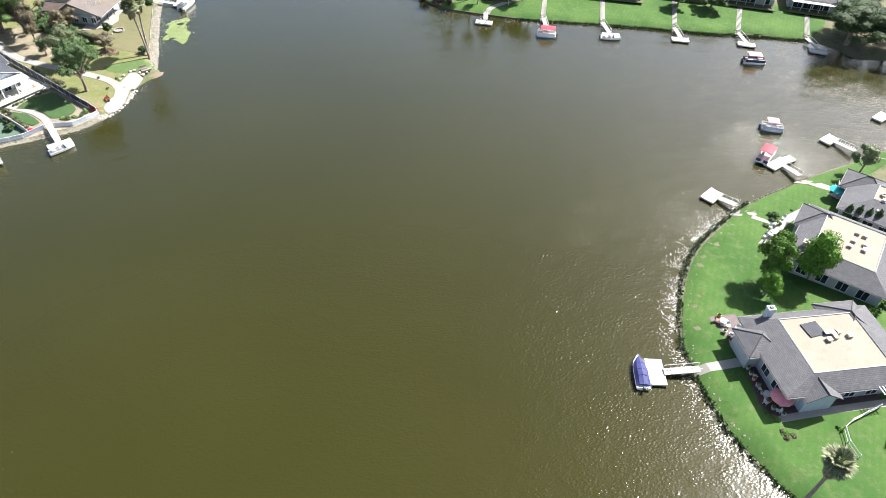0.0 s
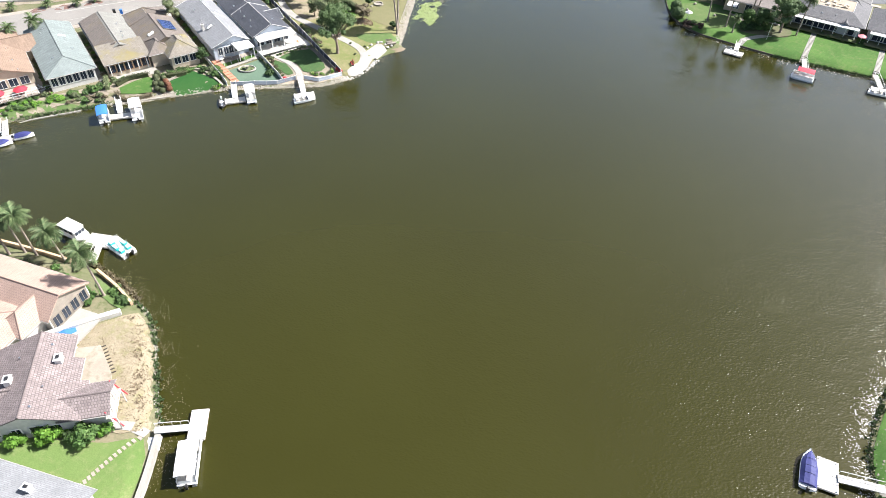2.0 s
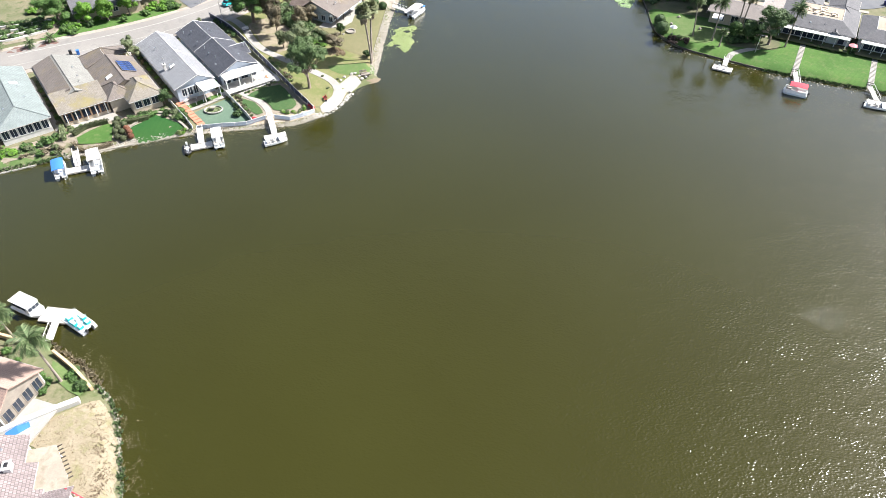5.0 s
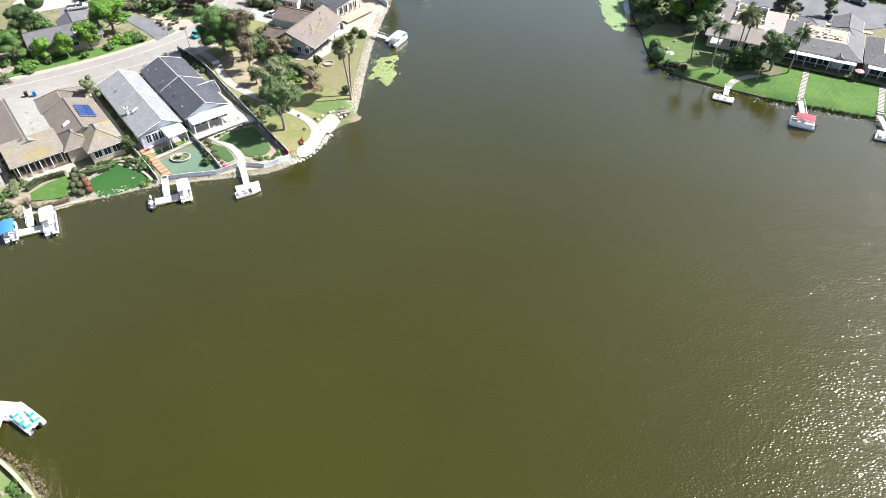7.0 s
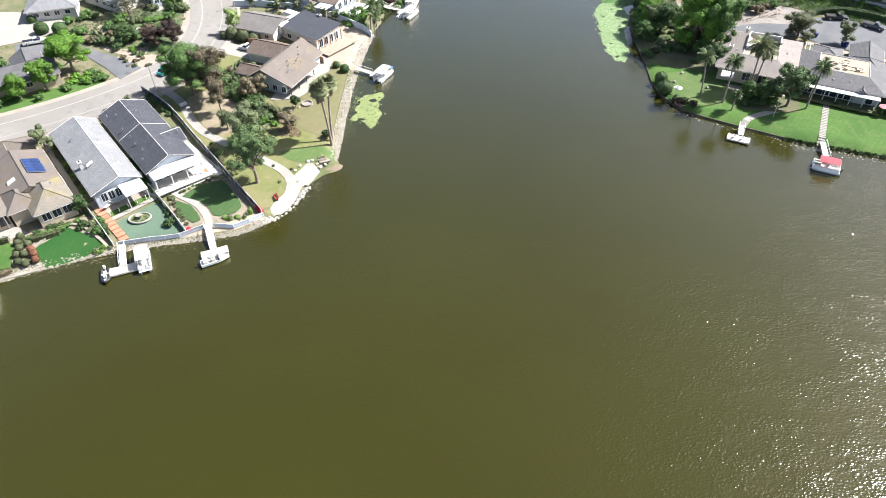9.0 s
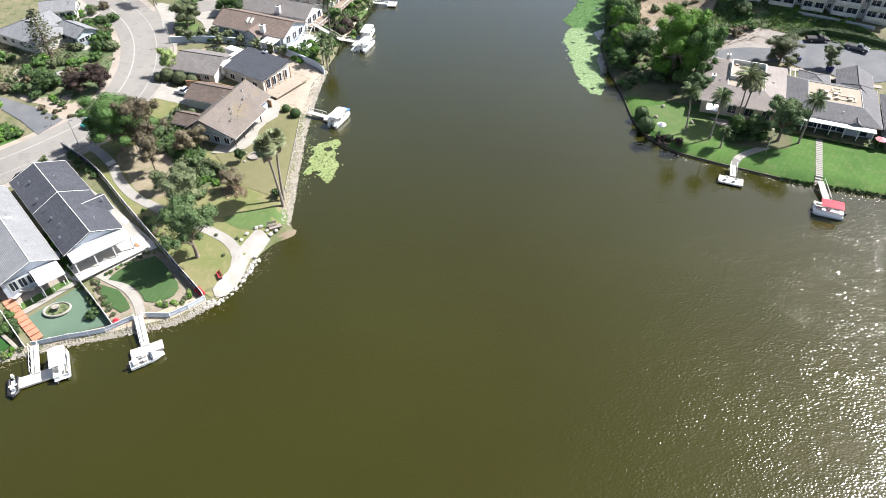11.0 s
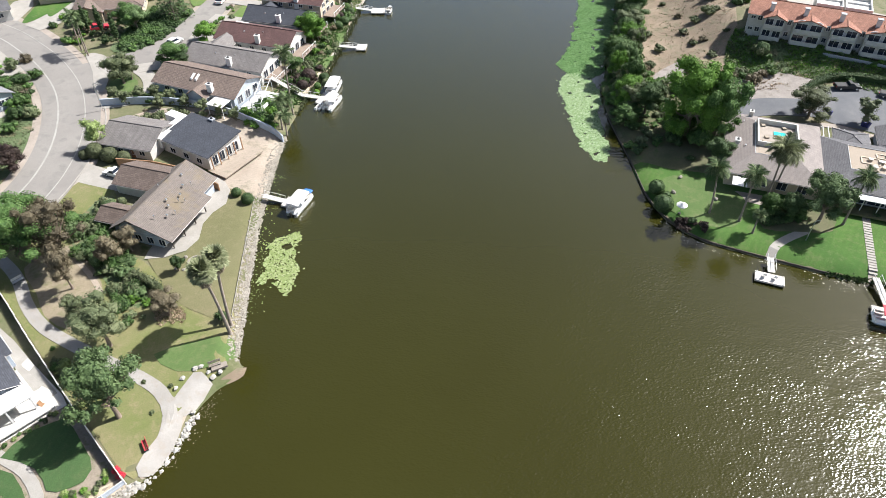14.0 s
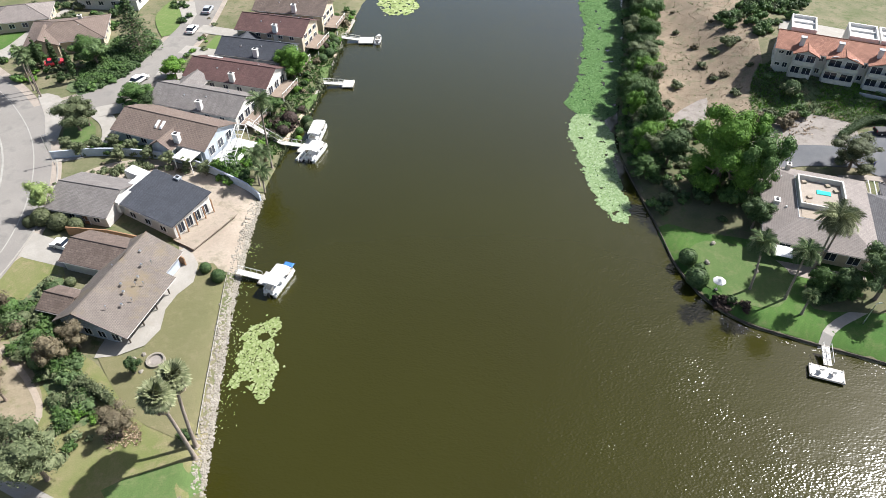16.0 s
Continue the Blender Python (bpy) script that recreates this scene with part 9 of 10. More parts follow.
for _k in range(22):
    _a = _k * math.tau / 22
    _g.box(1.15 * math.cos(_a), 1.15 * math.sin(_a), 0.2, 0.4, 0.3, 0.4, math.degrees(_a) + 90, 0.85)
_pit = thing("fire_pit", pose(-11.5, 187.3, ground_z(-11.5, 187.3) + 0.08), "round stone fire pit ring on a dry lawn", "fire pit")
part("stone_ring", _g, "rock", _pit), part("gravel_bed", Geo().tube([(0, 0, 0), (0, 0, 0.12)], [1.05, 1.0], 20), "grey_earth", _pit)
for _k in range(5):
    _x, _y = -13.6 + 1.1 * math.cos(_k * 1.3), 187 + 1.6 * math.sin(_k * 1.3)
    single("boulder", Geo().blob(0, 0, 0.12, 0.4, 0.34, 0.3, _rng, 0.3), "rock", pose(_x, _y, ground_z(_x, _y) + 0.05), "grey stone beside a fire pit", "boulder", "stones by the fire pit")

# -- planting beyond the roads and above the hillside
for _x, _y, _r in ((-97.2, 214.6, 2.3), (-85.8, 219.6, 1.8), (-80.7, 219.2, 1.9), (-91.5, 226, 1.2)):
    ball_shrub("leaf_dark", _x, _y, _r, "large round clipped bush beside a forecourt")
scatter([(-66, 291), (-56, 284), (-42, 294), (-38, 306), (-58, 320), (-66, 312)], 46, 0.9, 2.2, 130, ["leaf", "leaf_dark", "leaf_olive", "leaf_grey"])
scatter([(-28, 296), (-24, 300), (-24, 318), (-34, 320)], 14, 0.8, 1.8, 131, ["leaf_dark", "leaf"])
scatter([(108, 266), (113, 272), (122, 277), (134, 277), (134, 283), (120, 283), (108, 274)], 46, 1.0, 2.4, 132, ["leaf", "leaf_dark", "leaf_olive", "leaf"])
scatter([(-84.6, 178.4), (-80.6, 177.8), (-80.2, 181.4), (-84.4, 182)], 14, 1.0, 1.6, 133, ["leaf", "leaf_bright"])
scatter([(-66, 194), (-62, 193.4), (-61, 197.4), (-65, 199)], 16, 0.8, 1.3, 134, ["leaf_bright", "leaf"])
for _x, _y in ((-95, 168.9), (-88.2, 171), (-84.7, 174.2), (-102.8, 165.6)):
    palm(_x, _y, 1.3, "young palm in a roadside mulch bed", "feather", 16, 0.55, (0, 0), False, 0.2)
for _x, _y, _k in ((-75.2, 168.6, "blue"), (-76.9, 168.3, "dark")):
    _bin = thing("wheelie_bin", pose(_x, _y, ground_z(_x, _y) + 0.1, 0, 0, 30), "blue plastic wheeled bin at the kerb" if _k == "blue" else "dark plastic wheeled bin at the kerb", "bin", "bins at the kerb")
    part("body", Geo().box(0, 0, 0.55, 0.6, 0.7, 1.0, 0, 1.12), _k, _bin), part("lid", Geo().box(0, 0, 1.1, 0.72, 0.82, 0.08), _k, _bin)
    for _s in (-0.26, 0.26):
        part("wheel", Geo().tube([(_s - 0.05, 0.32, 0.12), (_s + 0.05, 0.32, 0.12)], [0.12, 0.12], 10), "rubber", _bin)

# ---------------------------------------------------------------- docks and boats
def dock(x, y, turn, lx, ly, label, z=0.5, mat="deck"):
    """A floating platform: deck with edge boards, floats below and corner posts."""
    d = thing("dock", pose(x, y, 0, 0, 0, turn), label, "dock", "private docks")
    part("deck", Geo().box(0, 0, z - 0.05, lx, ly, 0.12), mat, d)
    part("edge_board", Geo().box(0, ly / 2 + 0.04, z - 0.13, lx + 0.16, 0.08, 0.3).box(0, -ly / 2 - 0.04, z - 0.13, lx + 0.16, 0.08, 0.3).box(lx / 2 + 0.04, 0, z - 0.13, 0.08, ly, 0.3).box(-lx / 2 - 0.04, 0, z - 0.13, 0.08, ly, 0.3), "grey_wood", d)
    for sx in (-0.3, 0.3):
        part("float", Geo().box(sx * lx, 0, z - 0.36, lx * 0.34, ly * 0.86, 0.46), "float", d)
    for sx, sy in ((-1, -1), (1, -1), (1, 1), (-1, 1)):
        part("cleat_post", Geo().tube([(sx * (lx / 2 - 0.15), sy * (ly / 2 - 0.15), z), (sx * (lx / 2 - 0.15), sy * (ly / 2 - 0.15), z + 0.28)], [0.07, 0.07], 6), "white", d)
    return d


def gangway(a, b, za, zb, label, width=1.1, rails=True, mat="deck"):
    """A sloping bridge from a dock to the bank, with handrails."""
    A, B = Vector((*a, za)), Vector((*b, zb))
    d = (B - A)
    turn = math.degrees(math.atan2(d.y, d.x))
    L = math.hypot(d.x, d.y)
    g = thing("gangway", pose(A.x, A.y, A.z, 0, 0, turn), label, "gangway", "dock gangways")
    dz = d.z
    part("walkway", Geo().loft([[(0, -width / 2, -0.06), (0, width / 2, -0.06), (0, width / 2, 0.06), (0, -width / 2, 0.06)], [(L, -width / 2, dz - 0.06), (L, width / 2, dz - 0.06), (L, width / 2, dz + 0.06), (L, -width / 2, dz + 0.06)]]), mat, g)
    n = max(2, int(L / 0.9))
    for i in range(n + 1):
        part("cross_board", Geo().box(L * i / n, 0, dz * i / n + 0.075, 0.1, width * 0.98, 0.03), "grey_wood", g)
    if rails:
        for s in (-1, 1):
            part("handrail", Geo().tube([(0, s * width / 2, 0.85), (L, s * width / 2, dz + 0.85)], [0.045, 0.045], 5), "white", g)
            for i in range(n + 1):
                part("rail_post", Geo().tube([(L * i / n, s * width / 2, dz * i / n), (L * i / n, s * width / 2, dz * i / n + 0.85)], [0.03, 0.03], 4), "white", g)
    return g


def outboard(boat, x, y=0.0, z=0.3, mat="dark"):
    e = part("motor", Geo().box(x - 0.2, y, z + 0.5, 0.42, 0.36, 0.5, 0, 0.8).box(x - 0.16, y, z - 0.1, 0.16, 0.14, 0.9), mat, boat)
    return e


def pontoon_boat(x, y, turn, canopy, label, L=6.4, W=2.4, rail="gelcoat", top=True, canopy_l=0.6, off=-0.05):
    """Two floats, a fenced deck with seats, a helm, and a canopy on poles."""
    b = thing("pontoon_boat", pose(x, y, 0, 0, 0, turn), label, "boat", "moored boats")
    for s in (-1, 1):
        part("pontoon", Geo().tube([(-L / 2, s * W * 0.34, 0.12), (L * 0.36, s * W * 0.34, 0.12), (L / 2 + 0.1, s * W * 0.34, 0.3)], [0.32, 0.32, 0.08], 10), "metal", b, smooth=True)
    part("deck", Geo().box(0, 0, 0.52, L * 0.97, W, 0.14), "gelcoat", b)
    for s in (-1, 1):
        part("side_panel", Geo().box(0, s * (W / 2 - 0.05), 0.92, L * 0.9, 0.07, 0.62), rail, b)
        part("top_rail", Geo().tube([(-L * 0.45, s * (W / 2 - 0.05), 1.28), (L * 0.45, s * (W / 2 - 0.05), 1.28)], [0.03, 0.03], 5), "metal", b)
    part("end_panel", Geo().box(L * 0.45, -W * 0.28, 0.92, 0.07, W * 0.36, 0.62).box(L * 0.45, W * 0.28, 0.92, 0.07, W * 0.36, 0.62).box(-L * 0.45, 0.2, 0.92, 0.07, W * 0.6, 0.62), rail, b)
    for xx, yy, lx, ly in ((L * 0.3, W * 0.3, L * 0.22, 0.55), (L * 0.3, -W * 0.3, L * 0.22, 0.55), (-L * 0.34, W * 0.22, L * 0.16, 0.9)):
        part("seat", Geo().box(xx, yy, 0.8, lx, ly, 0.45).box(xx, yy + math.copysign(ly * 0.42, yy), 1.1, lx, 0.14, 0.4), "seat", b)
    part("helm", Geo().box(-L * 0.06, -W * 0.28, 0.95, 0.5, 0.6, 0.8, 0, 0.8), "gelcoat", b)
    if top:
        cl = L * canopy_l
        k = 6
        ring = []
        for i in range(k + 1):
            u = -1 + 2 * i / k
            ring.append((u * W * 0.52, 2.55 - 0.16 * u * u))
        c = Geo().loft([[(xx, a, z + q) for a, z in ring] + [(xx, a, z + q - 0.07) for a, z in ring[::-1]] for xx, q in ((L * off - cl / 2, -0.06), (L * off - cl * 0.2, 0.0), (L * off + cl * 0.2, 0.0), (L * off + cl / 2, -0.06))])
        part("canopy", c, canopy, b)
        for sx in (-1, 1):
            for sy in (-1, 1):
                part("canopy_pole", Geo().bar((L * off + sx * cl * 0.46, sy * W * 0.46, 1.2), (L * off + sx * cl * 0.46, sy * W * 0.5, 2.42), 0.03), "metal", b)
    outboard(b, -L / 2)
    return b


def hull(L, W, depth=0.75, fine=0.5):
    """A planing hull from stern to bow."""
    rings = []
    for i in range(10):
        t = i / 9
        w = W / 2 * (1 - max(0, (t - fine) / (1 - fine)) ** 2.2) + 0.02
        sheer = 0.62 + 0.28 * t * t
        keel = -0.18 + 0.5 * max(0, t - 0.6) ** 1.5 * 2
        rings.append([(-L / 2 + L * t, -w, sheer), (-L / 2 + L * t, -w * 0.86, sheer * 0.35), (-L / 2 + L * t, 0, keel), (-L / 2 + L * t, w * 0.86, sheer * 0.35), (-L / 2 + L * t, w, sheer)])
    return Geo().loft(rings)


def runabout(x, y, turn, label, cover=None, L=5.4, W=2.0, hull_mat="gelcoat"):
    """An open motor boat, with a cockpit, screen and seats, or under a fitted cover."""
    b = thing("motor_boat", pose(x, y, 0, 0, 0, turn), label, "boat", "moored boats")
    part("hull", hull(L, W), hull_mat, b, smooth=False)
    part("rub_rail", Geo().tube([(-L / 2, -W / 2, 0.63), (0, -W / 2, 0.7), (L * 0.28, -W * 0.38, 0.8), (L * 0.49, 0, 0.92)], [0.05] * 4, 5).tube([(-L / 2, W / 2, 0.63), (0, W / 2, 0.7), (L * 0.28, W * 0.38, 0.8), (L * 0.49, 0, 0.92)], [0.05] * 4, 5), "metal", b)
    if cover:
        rings = []
        for i in range(9):
            t = i / 8
            w = W * 0.49 * (1 - max(0, (t - 0.5) / 0.5) ** 2.2 * 0.92)
            z = 0.7 + 0.24 * t * t
            hgt = 0.62 * math.sin(math.pi * min(1, 0.18 + t * 0.8)) + 0.06
            xx = -L * 0.44 + L * 0.86 * t
            rings.append([(xx, -w, z), (xx, -w * 0.6, z + hgt * 0.75), (xx, 0, z + hgt), (xx, w * 0.6, z + hgt * 0.75), (xx, w, z)])
        c = part("cover", Geo().loft(rings), cover, b, "fitted canvas cover")
        for t in (0.28, 0.5, 0.72):
            xx = -L * 0.44 + L * 0.86 * t
            part("cover_seam", Geo().tube([(xx, -W * 0.3, 1.26), (xx, 0, 1.42), (xx, W * 0.3, 1.26)], [0.025] * 3, 4), "hull_dark", c)
    else:
        part("cockpit", Geo().box(-L * 0.1, 0, 0.72, L * 0.56, W * 0.72, 0.06), "seat", b)
        part("foredeck", Geo().box(L * 0.27, 0, 0.8, L * 0.24, W * 0.6, 0.1, 0, 0.8), "gelcoat", b)
        for yy in (-0.4, 0.4):
            part("seat", Geo().box(-L * 0.06, yy, 0.95, 0.5, 0.5, 0.45).box(-L * 0.11, yy, 1.25, 0.12, 0.5, 0.35), "seat", b)
        part("windscreen", Geo().loft([[(L * 0.1, -W * 0.4, 0.8), (L * 0.16, -W * 0.4, 0.8), (L * 0.12, -W * 0.38, 1.15), (L * 0.09, -W * 0.38, 1.15)], [(L * 0.1, W * 0.4, 0.8), (L * 0.16, W * 0.4, 0.8), (L * 0.12, W * 0.38, 1.15), (L * 0.09, W * 0.38, 1.15)]]), "glass", b)
        part("bench", Geo().box(-L * 0.34, 0, 0.9, 0.6, W * 0.7, 0.4), "seat", b)
    outboard(b, -L / 2)
    return b


def cabin_boat(x, y, turn, label, L=6.2, W=2.4, accent="gelcoat"):
    """A flat-decked boat with a closed white cabin and side windows."""
    b = thing("cabin_boat", pose(x, y, 0, 0, 0, turn), label, "boat", "moored boats")
    part("hull", hull(L, W, 0.7, 0.7), "gelcoat", b)
    cab = part("cabin", Geo().loft([[(-L * 0.42, -W * 0.44, 0.6), (-L * 0.42, W * 0.44, 0.6), (-L * 0.4, W * 0.4, 2.15), (-L * 0.4, -W * 0.4, 2.15)], [(L * 0.24, -W * 0.44, 0.7), (L * 0.24, W * 0.44, 0.7), (L * 0.16, W * 0.4, 2.15), (L * 0.16, -W * 0.4, 2.15)]]), "gelcoat", b)
    part("cabin_roof", Geo().box(-L * 0.12, 0, 2.2, L * 0.64, W * 0.92, 0.12), "white", cab)
    for i in range(3):
        for side in (-1, 1):
            part("cabin_window", Geo().box(-L * 0.32 + i * L * 0.18, side * W * 0.425, 1.55, L * 0.14, 0.06, 0.6), "glass", cab)
        part("cabin_window", Geo().box(L * 0.205, (i - 1) * W * 0.26, 1.5, 0.12, W * 0.22, 0.62), "glass", cab)
    part("foredeck", Geo().box(L * 0.34, 0, 0.86, L * 0.18, W * 0.55, 0.08), "grey_wood", b)
    part("stripe", Geo().box(-L * 0.1, -W * 0.5, 0.5, L * 0.7, 0.05, 0.16).box(-L * 0.1, W * 0.5, 0.5, L * 0.7, 0.05, 0.16), accent, b)
    outboard(b, -L / 2)
    return b


def catamaran(x, y, turn, label, L=5.4, W=2.5):
    """A small open deck boat on twin hulls with coloured upholstery."""
    b = thing("deck_boat", pose(x, y, 0, 0, 0, turn), label, "boat", "moored boats")
    for s in (-1, 1):
        part("hull", Geo().tube([(-L / 2, s * W * 0.36, 0.2), (L * 0.3, s * W * 0.36, 0.2), (L / 2, s * W * 0.36, 0.42)], [0.36, 0.36, 0.1], 8), "gelcoat", b)
    part("deck", Geo().box(0, 0, 0.6, L * 0.94, W, 0.16), "gelcoat", b)
    for xx, yy, lx, ly in ((-L * 0.28, 0.6, 1.0, 0.7), (-L * 0.28, -0.6, 1.0, 0.7), (0, 0.75, 1.6, 0.6), (0, -0.75, 1.6, 0.6), (L * 0.26, 0.5, 0.9, 0.8)):
        part("seat", Geo().box(xx, yy, 0.88, lx, ly, 0.42), "teal", b, "teal boat seat")
        part("cushion", Geo().box(xx, yy, 1.12, lx * 0.7, ly * 0.7, 0.08), "gelcoat", b)
    part("console", Geo().box(L * 0.02, 0, 1.0, 0.5, 0.6, 0.8, 0, 0.8), "gelcoat", b)
    part("roll_bar", Geo().tube([(-L * 0.1, -W * 0.48, 0.7), (-L * 0.1, -W * 0.48, 1.5), (-L * 0.1, W * 0.48, 1.5), (-L * 0.1, W * 0.48, 0.7)], [0.04] * 4, 5), "metal", b)
    part("roll_bar", Geo().tube([(L * 0.42, -W * 0.48, 0.7), (L * 0.42, -W * 0.48, 1.2), (L * 0.42, W * 0.48, 1.2), (L * 0.42, W * 0.48, 0.7)], [0.04] * 4, 5), "metal", b)
    outboard(b, -L / 2, 0.5), outboard(b, -L / 2, -0.5)
    return b


def inflatable(x, y, turn, label, L=3.6, W=1.5):
    b = thing("dinghy", pose(x, y, 0, 0, 0, turn), label, "boat", "moored boats")
    part("tube", Geo().tube([(-L / 2, -W * 0.38, 0.28), (L * 0.25, -W * 0.38, 0.3), (L * 0.46, 0, 0.42), (L * 0.25, W * 0.38, 0.3), (-L / 2, W * 0.38, 0.28)], [0.25] * 5, 8), "dark" if "dark" in label else "gelcoat", b, smooth=True)
    part("floor", Geo().box(-L * 0.08, 0, 0.2, L * 0.7, W * 0.6, 0.08), "stucco_grey", b)
    part("thwart", Geo().box(-L * 0.1, 0, 0.5, 0.35, W * 0.75, 0.07), "seat", b)
    part("console", Geo().box(L * 0.1, 0, 0.6, 0.4, 0.45, 0.5), "gelcoat", b)
    outboard(b, -L / 2, 0, 0.2, "gelcoat")
    return b


DK = "white floating dock platform off the bank"
GW = "white railed gangway from dock to bank"
# east bank, north side
dock(81.7, 175, -26, 4.4, 2.1, "white floating dock with two chairs"), gangway((82.5, 176.2), (83.5, 179), 0.55, 1.15, GW)
dock(96.3, 166.2, -24, 4.2, 1.6, "white dock beside a red-topped boat"), gangway((97, 167.4), (98.2, 172.8), 0.55, 1.1, GW)
pontoon_boat(95.7, 164.6, 155, "red", "white pontoon boat with a red canopy", 5.2, 2.3, canopy_l=0.72)
dock(112.9, 160.9, -22, 4.6, 1.5, DK), gangway((112.9, 161.8), (113.3, 167), 0.55, 1.1, GW)
runabout(112, 159.2, -22, "open white motor boat at a dock", None, 5.4, 2.0)
for _x, _y, _t, _bx, _by in ((130.2, 154.3, -25, 131.5, 159.6), (146.5, 148, -32, 147.3, 153.2), (163.3, 140.4, -33, 164.2, 146.4)):
    dock(_x, _y, _t, 4.4, 2.2, DK), gangway((_x + 0.5, _y + 0.8), (_bx, _by), 0.55, 1.1, GW)
pontoon_boat(142.6, 139.4, -20, "pink", "dark pontoon boat with a coral canopy out on the lake", 5.6, 2.4, "hull_dark")
pontoon_boat(127.2, 111.4, -30, "pink", "blue and white pontoon boat with a coral canopy", 4.8, 2.2, "stucco_blue", canopy_l=0.5)
# east bank, near side
dock(100.4, 93.7, 27, 4.0, 2.6, DK), gangway((101.2, 92.6), (102.5, 89.4), 0.55, 1.1, GW)
dock(119.8, 99.6, 19, 4.8, 2.1, DK), dock(123.3, 100.4, 10, 2.2, 1.8, "small white floating dock"), gangway((120.6, 98.6), (120.9, 94.4), 0.55, 1.1, GW)
pontoon_boat(118.8, 102.2, 215, "red", "dark blue pontoon boat with a red canopy", 5.8, 2.4, "hull_dark")
dock(137, 104.6, 20, 3.8, 2.4, DK), gangway((137.4, 103.5), (138.5, 98.8), 0.55, 1.1, GW)
dock(155.6, 109.6, 22, 4.4, 2.2, DK), gangway((156.4, 108.6), (158, 101), 0.55, 1.1, GW)
dock(68.7, 59.6, 72, 4.4, 2.4, "white floating dock beside a covered boat"), gangway((69.8, 59.2), (74.8, 58), 0.6, 1.15, "long white railed gangway to a lawn", 1.1)
runabout(66.5, 60.2, 71, "white motor boat under a navy blue cover", "navy", 5.8, 2.1)
# near west shore
dock(-12.5, 57.2, -77, 4.4, 2.1, "white floating dock off a dry yard"), gangway((-13.4, 56.6), (-17.4, 55.4), 0.6, 1.1, "grey railed gangway to a dry yard", 1.0)
pontoon_boat(-11.5, 51.9, 105, "white", "white pontoon boat with a long white canopy", 6.2, 2.4, canopy_l=0.78)
single("landing_slab", Geo().box(0, 0, 0, 1.7, 1.9, 0.2), "white", pose(-17.1, 53.9, ground_z(-17.1, 53.9) + 0.25, 0, 0, 12), "white square landing slab on the sea wall", "slab")
dock(-41.9, 89, -4, 4.3, 2.7, "white dock between two moored boats"), gangway((-41.3, 87.8), (-40, 83.6), 0.55, 1.2, GW)
catamaran(-37.8, 87.9, 150, "white deck boat with teal seats")
cabin_boat(-46.5, 90.0, -22, "white cabin boat with dark windows")
# west row
dock(-55.4, 126, 22, 5.0, 1.7, DK), gangway((-56.2, 126.8), (-58.6, 131), 0.55, 1.1, GW)
pontoon_boat(-59, 125, 120, "blue", "small white boat with a blue canopy", 5.0, 2.1, canopy_l=0.8)
pontoon_boat(-53.1, 127.7, 120, "white", "white pontoon boat with a broad white canopy", 6.6, 2.3, canopy_l=0.62, off=0.12)
dock(-34.2, 135.3, 23, 4.2, 1.8, DK), gangway((-34.4, 136), (-36.2, 140.6), 0.55, 1.2, GW)
inflatable(-36.7, 133.8, -66, "dark inflatable dinghy tied to a dock")
pontoon_boat(-31.3, 137.2, -66, "white", "white pontoon boat with a white canopy", 5.4, 2.1, canopy_l=0.7)
dock(-19.9, 139.6, 24, 4.4, 1.6, "pale floating dock beside a white boat"), gangway((-20.2, 140.2), (-22.4, 145.4), 0.55, 1.5, GW)
runabout(-19.3, 137.7, 28, "open white motor boat at a dock", None, 4.8, 1.7)
dock(-74.5, 114.9, 32, 3.4, 1.8, DK), gangway((-74.9, 115.6), (-77.6, 120), 0.55, 1.0, GW)
runabout(-74.6, 112.8, 30, "white motor boat under a navy blue cover", "navy", 4.8, 1.9)
runabout(-71.4, 116.2, 30, "small white motor boat with a navy cover", "navy", 3.6, 1.6)
# channel
pontoon_boat(4.5, 201.8, 64, "white", "white pontoon boat with a white canopy and blue bow cover", 6.2, 2.4, canopy_l=0.72)
single("boat_cover", Geo().box(0, 0, 0, 1.0, 1.7, 0.14, 0, 0.8), "blue", pose(5.9, 204.7, 1.36, 0, 0, 64), "bright blue bow cover on a pontoon boat", "boat cover")
dock(2.3, 202.8, 64, 2.6, 1.4, "small pale floating dock"), gangway((1.6, 203), (-2.2, 204.2), 0.55, 1.15, GW)
pontoon_boat(9.4, 237.2, 66, "white", "white pontoon boat with a white canopy", 6.0, 2.4, canopy_l=0.6)
pontoon_boat(9.6, 244, 76, "white", "white pontoon boat with a long white canopy", 6.4, 2.4, canopy_l=0.8)
inflatable(6.6, 236.6, 66, "small white tender tied to a dock", 2.8, 1.3)
dock(7.2, 239.8, 66, 4.4, 1.6, DK), gangway((6.4, 240), (2.4, 240.6), 0.55, 1.1, GW), gangway((2.4, 240.6), (-4.6, 246.6), 1.15, 2.6, "long white railed stair down the bank", 1.0)
dock(16.1, 264.4, -10, 2.4, 3.0, DK), gangway((15, 264.2), (10.6, 264.2), 0.55, 1.1, GW)
dock(20.9, 286.4, -8, 3.6, 3.2, DK), gangway((19.2, 286.6), (14.8, 287.4), 0.55, 1.1, GW)
runabout(24, 286.6, 80, "small white motor boat at a dock", None, 4.4, 1.7)

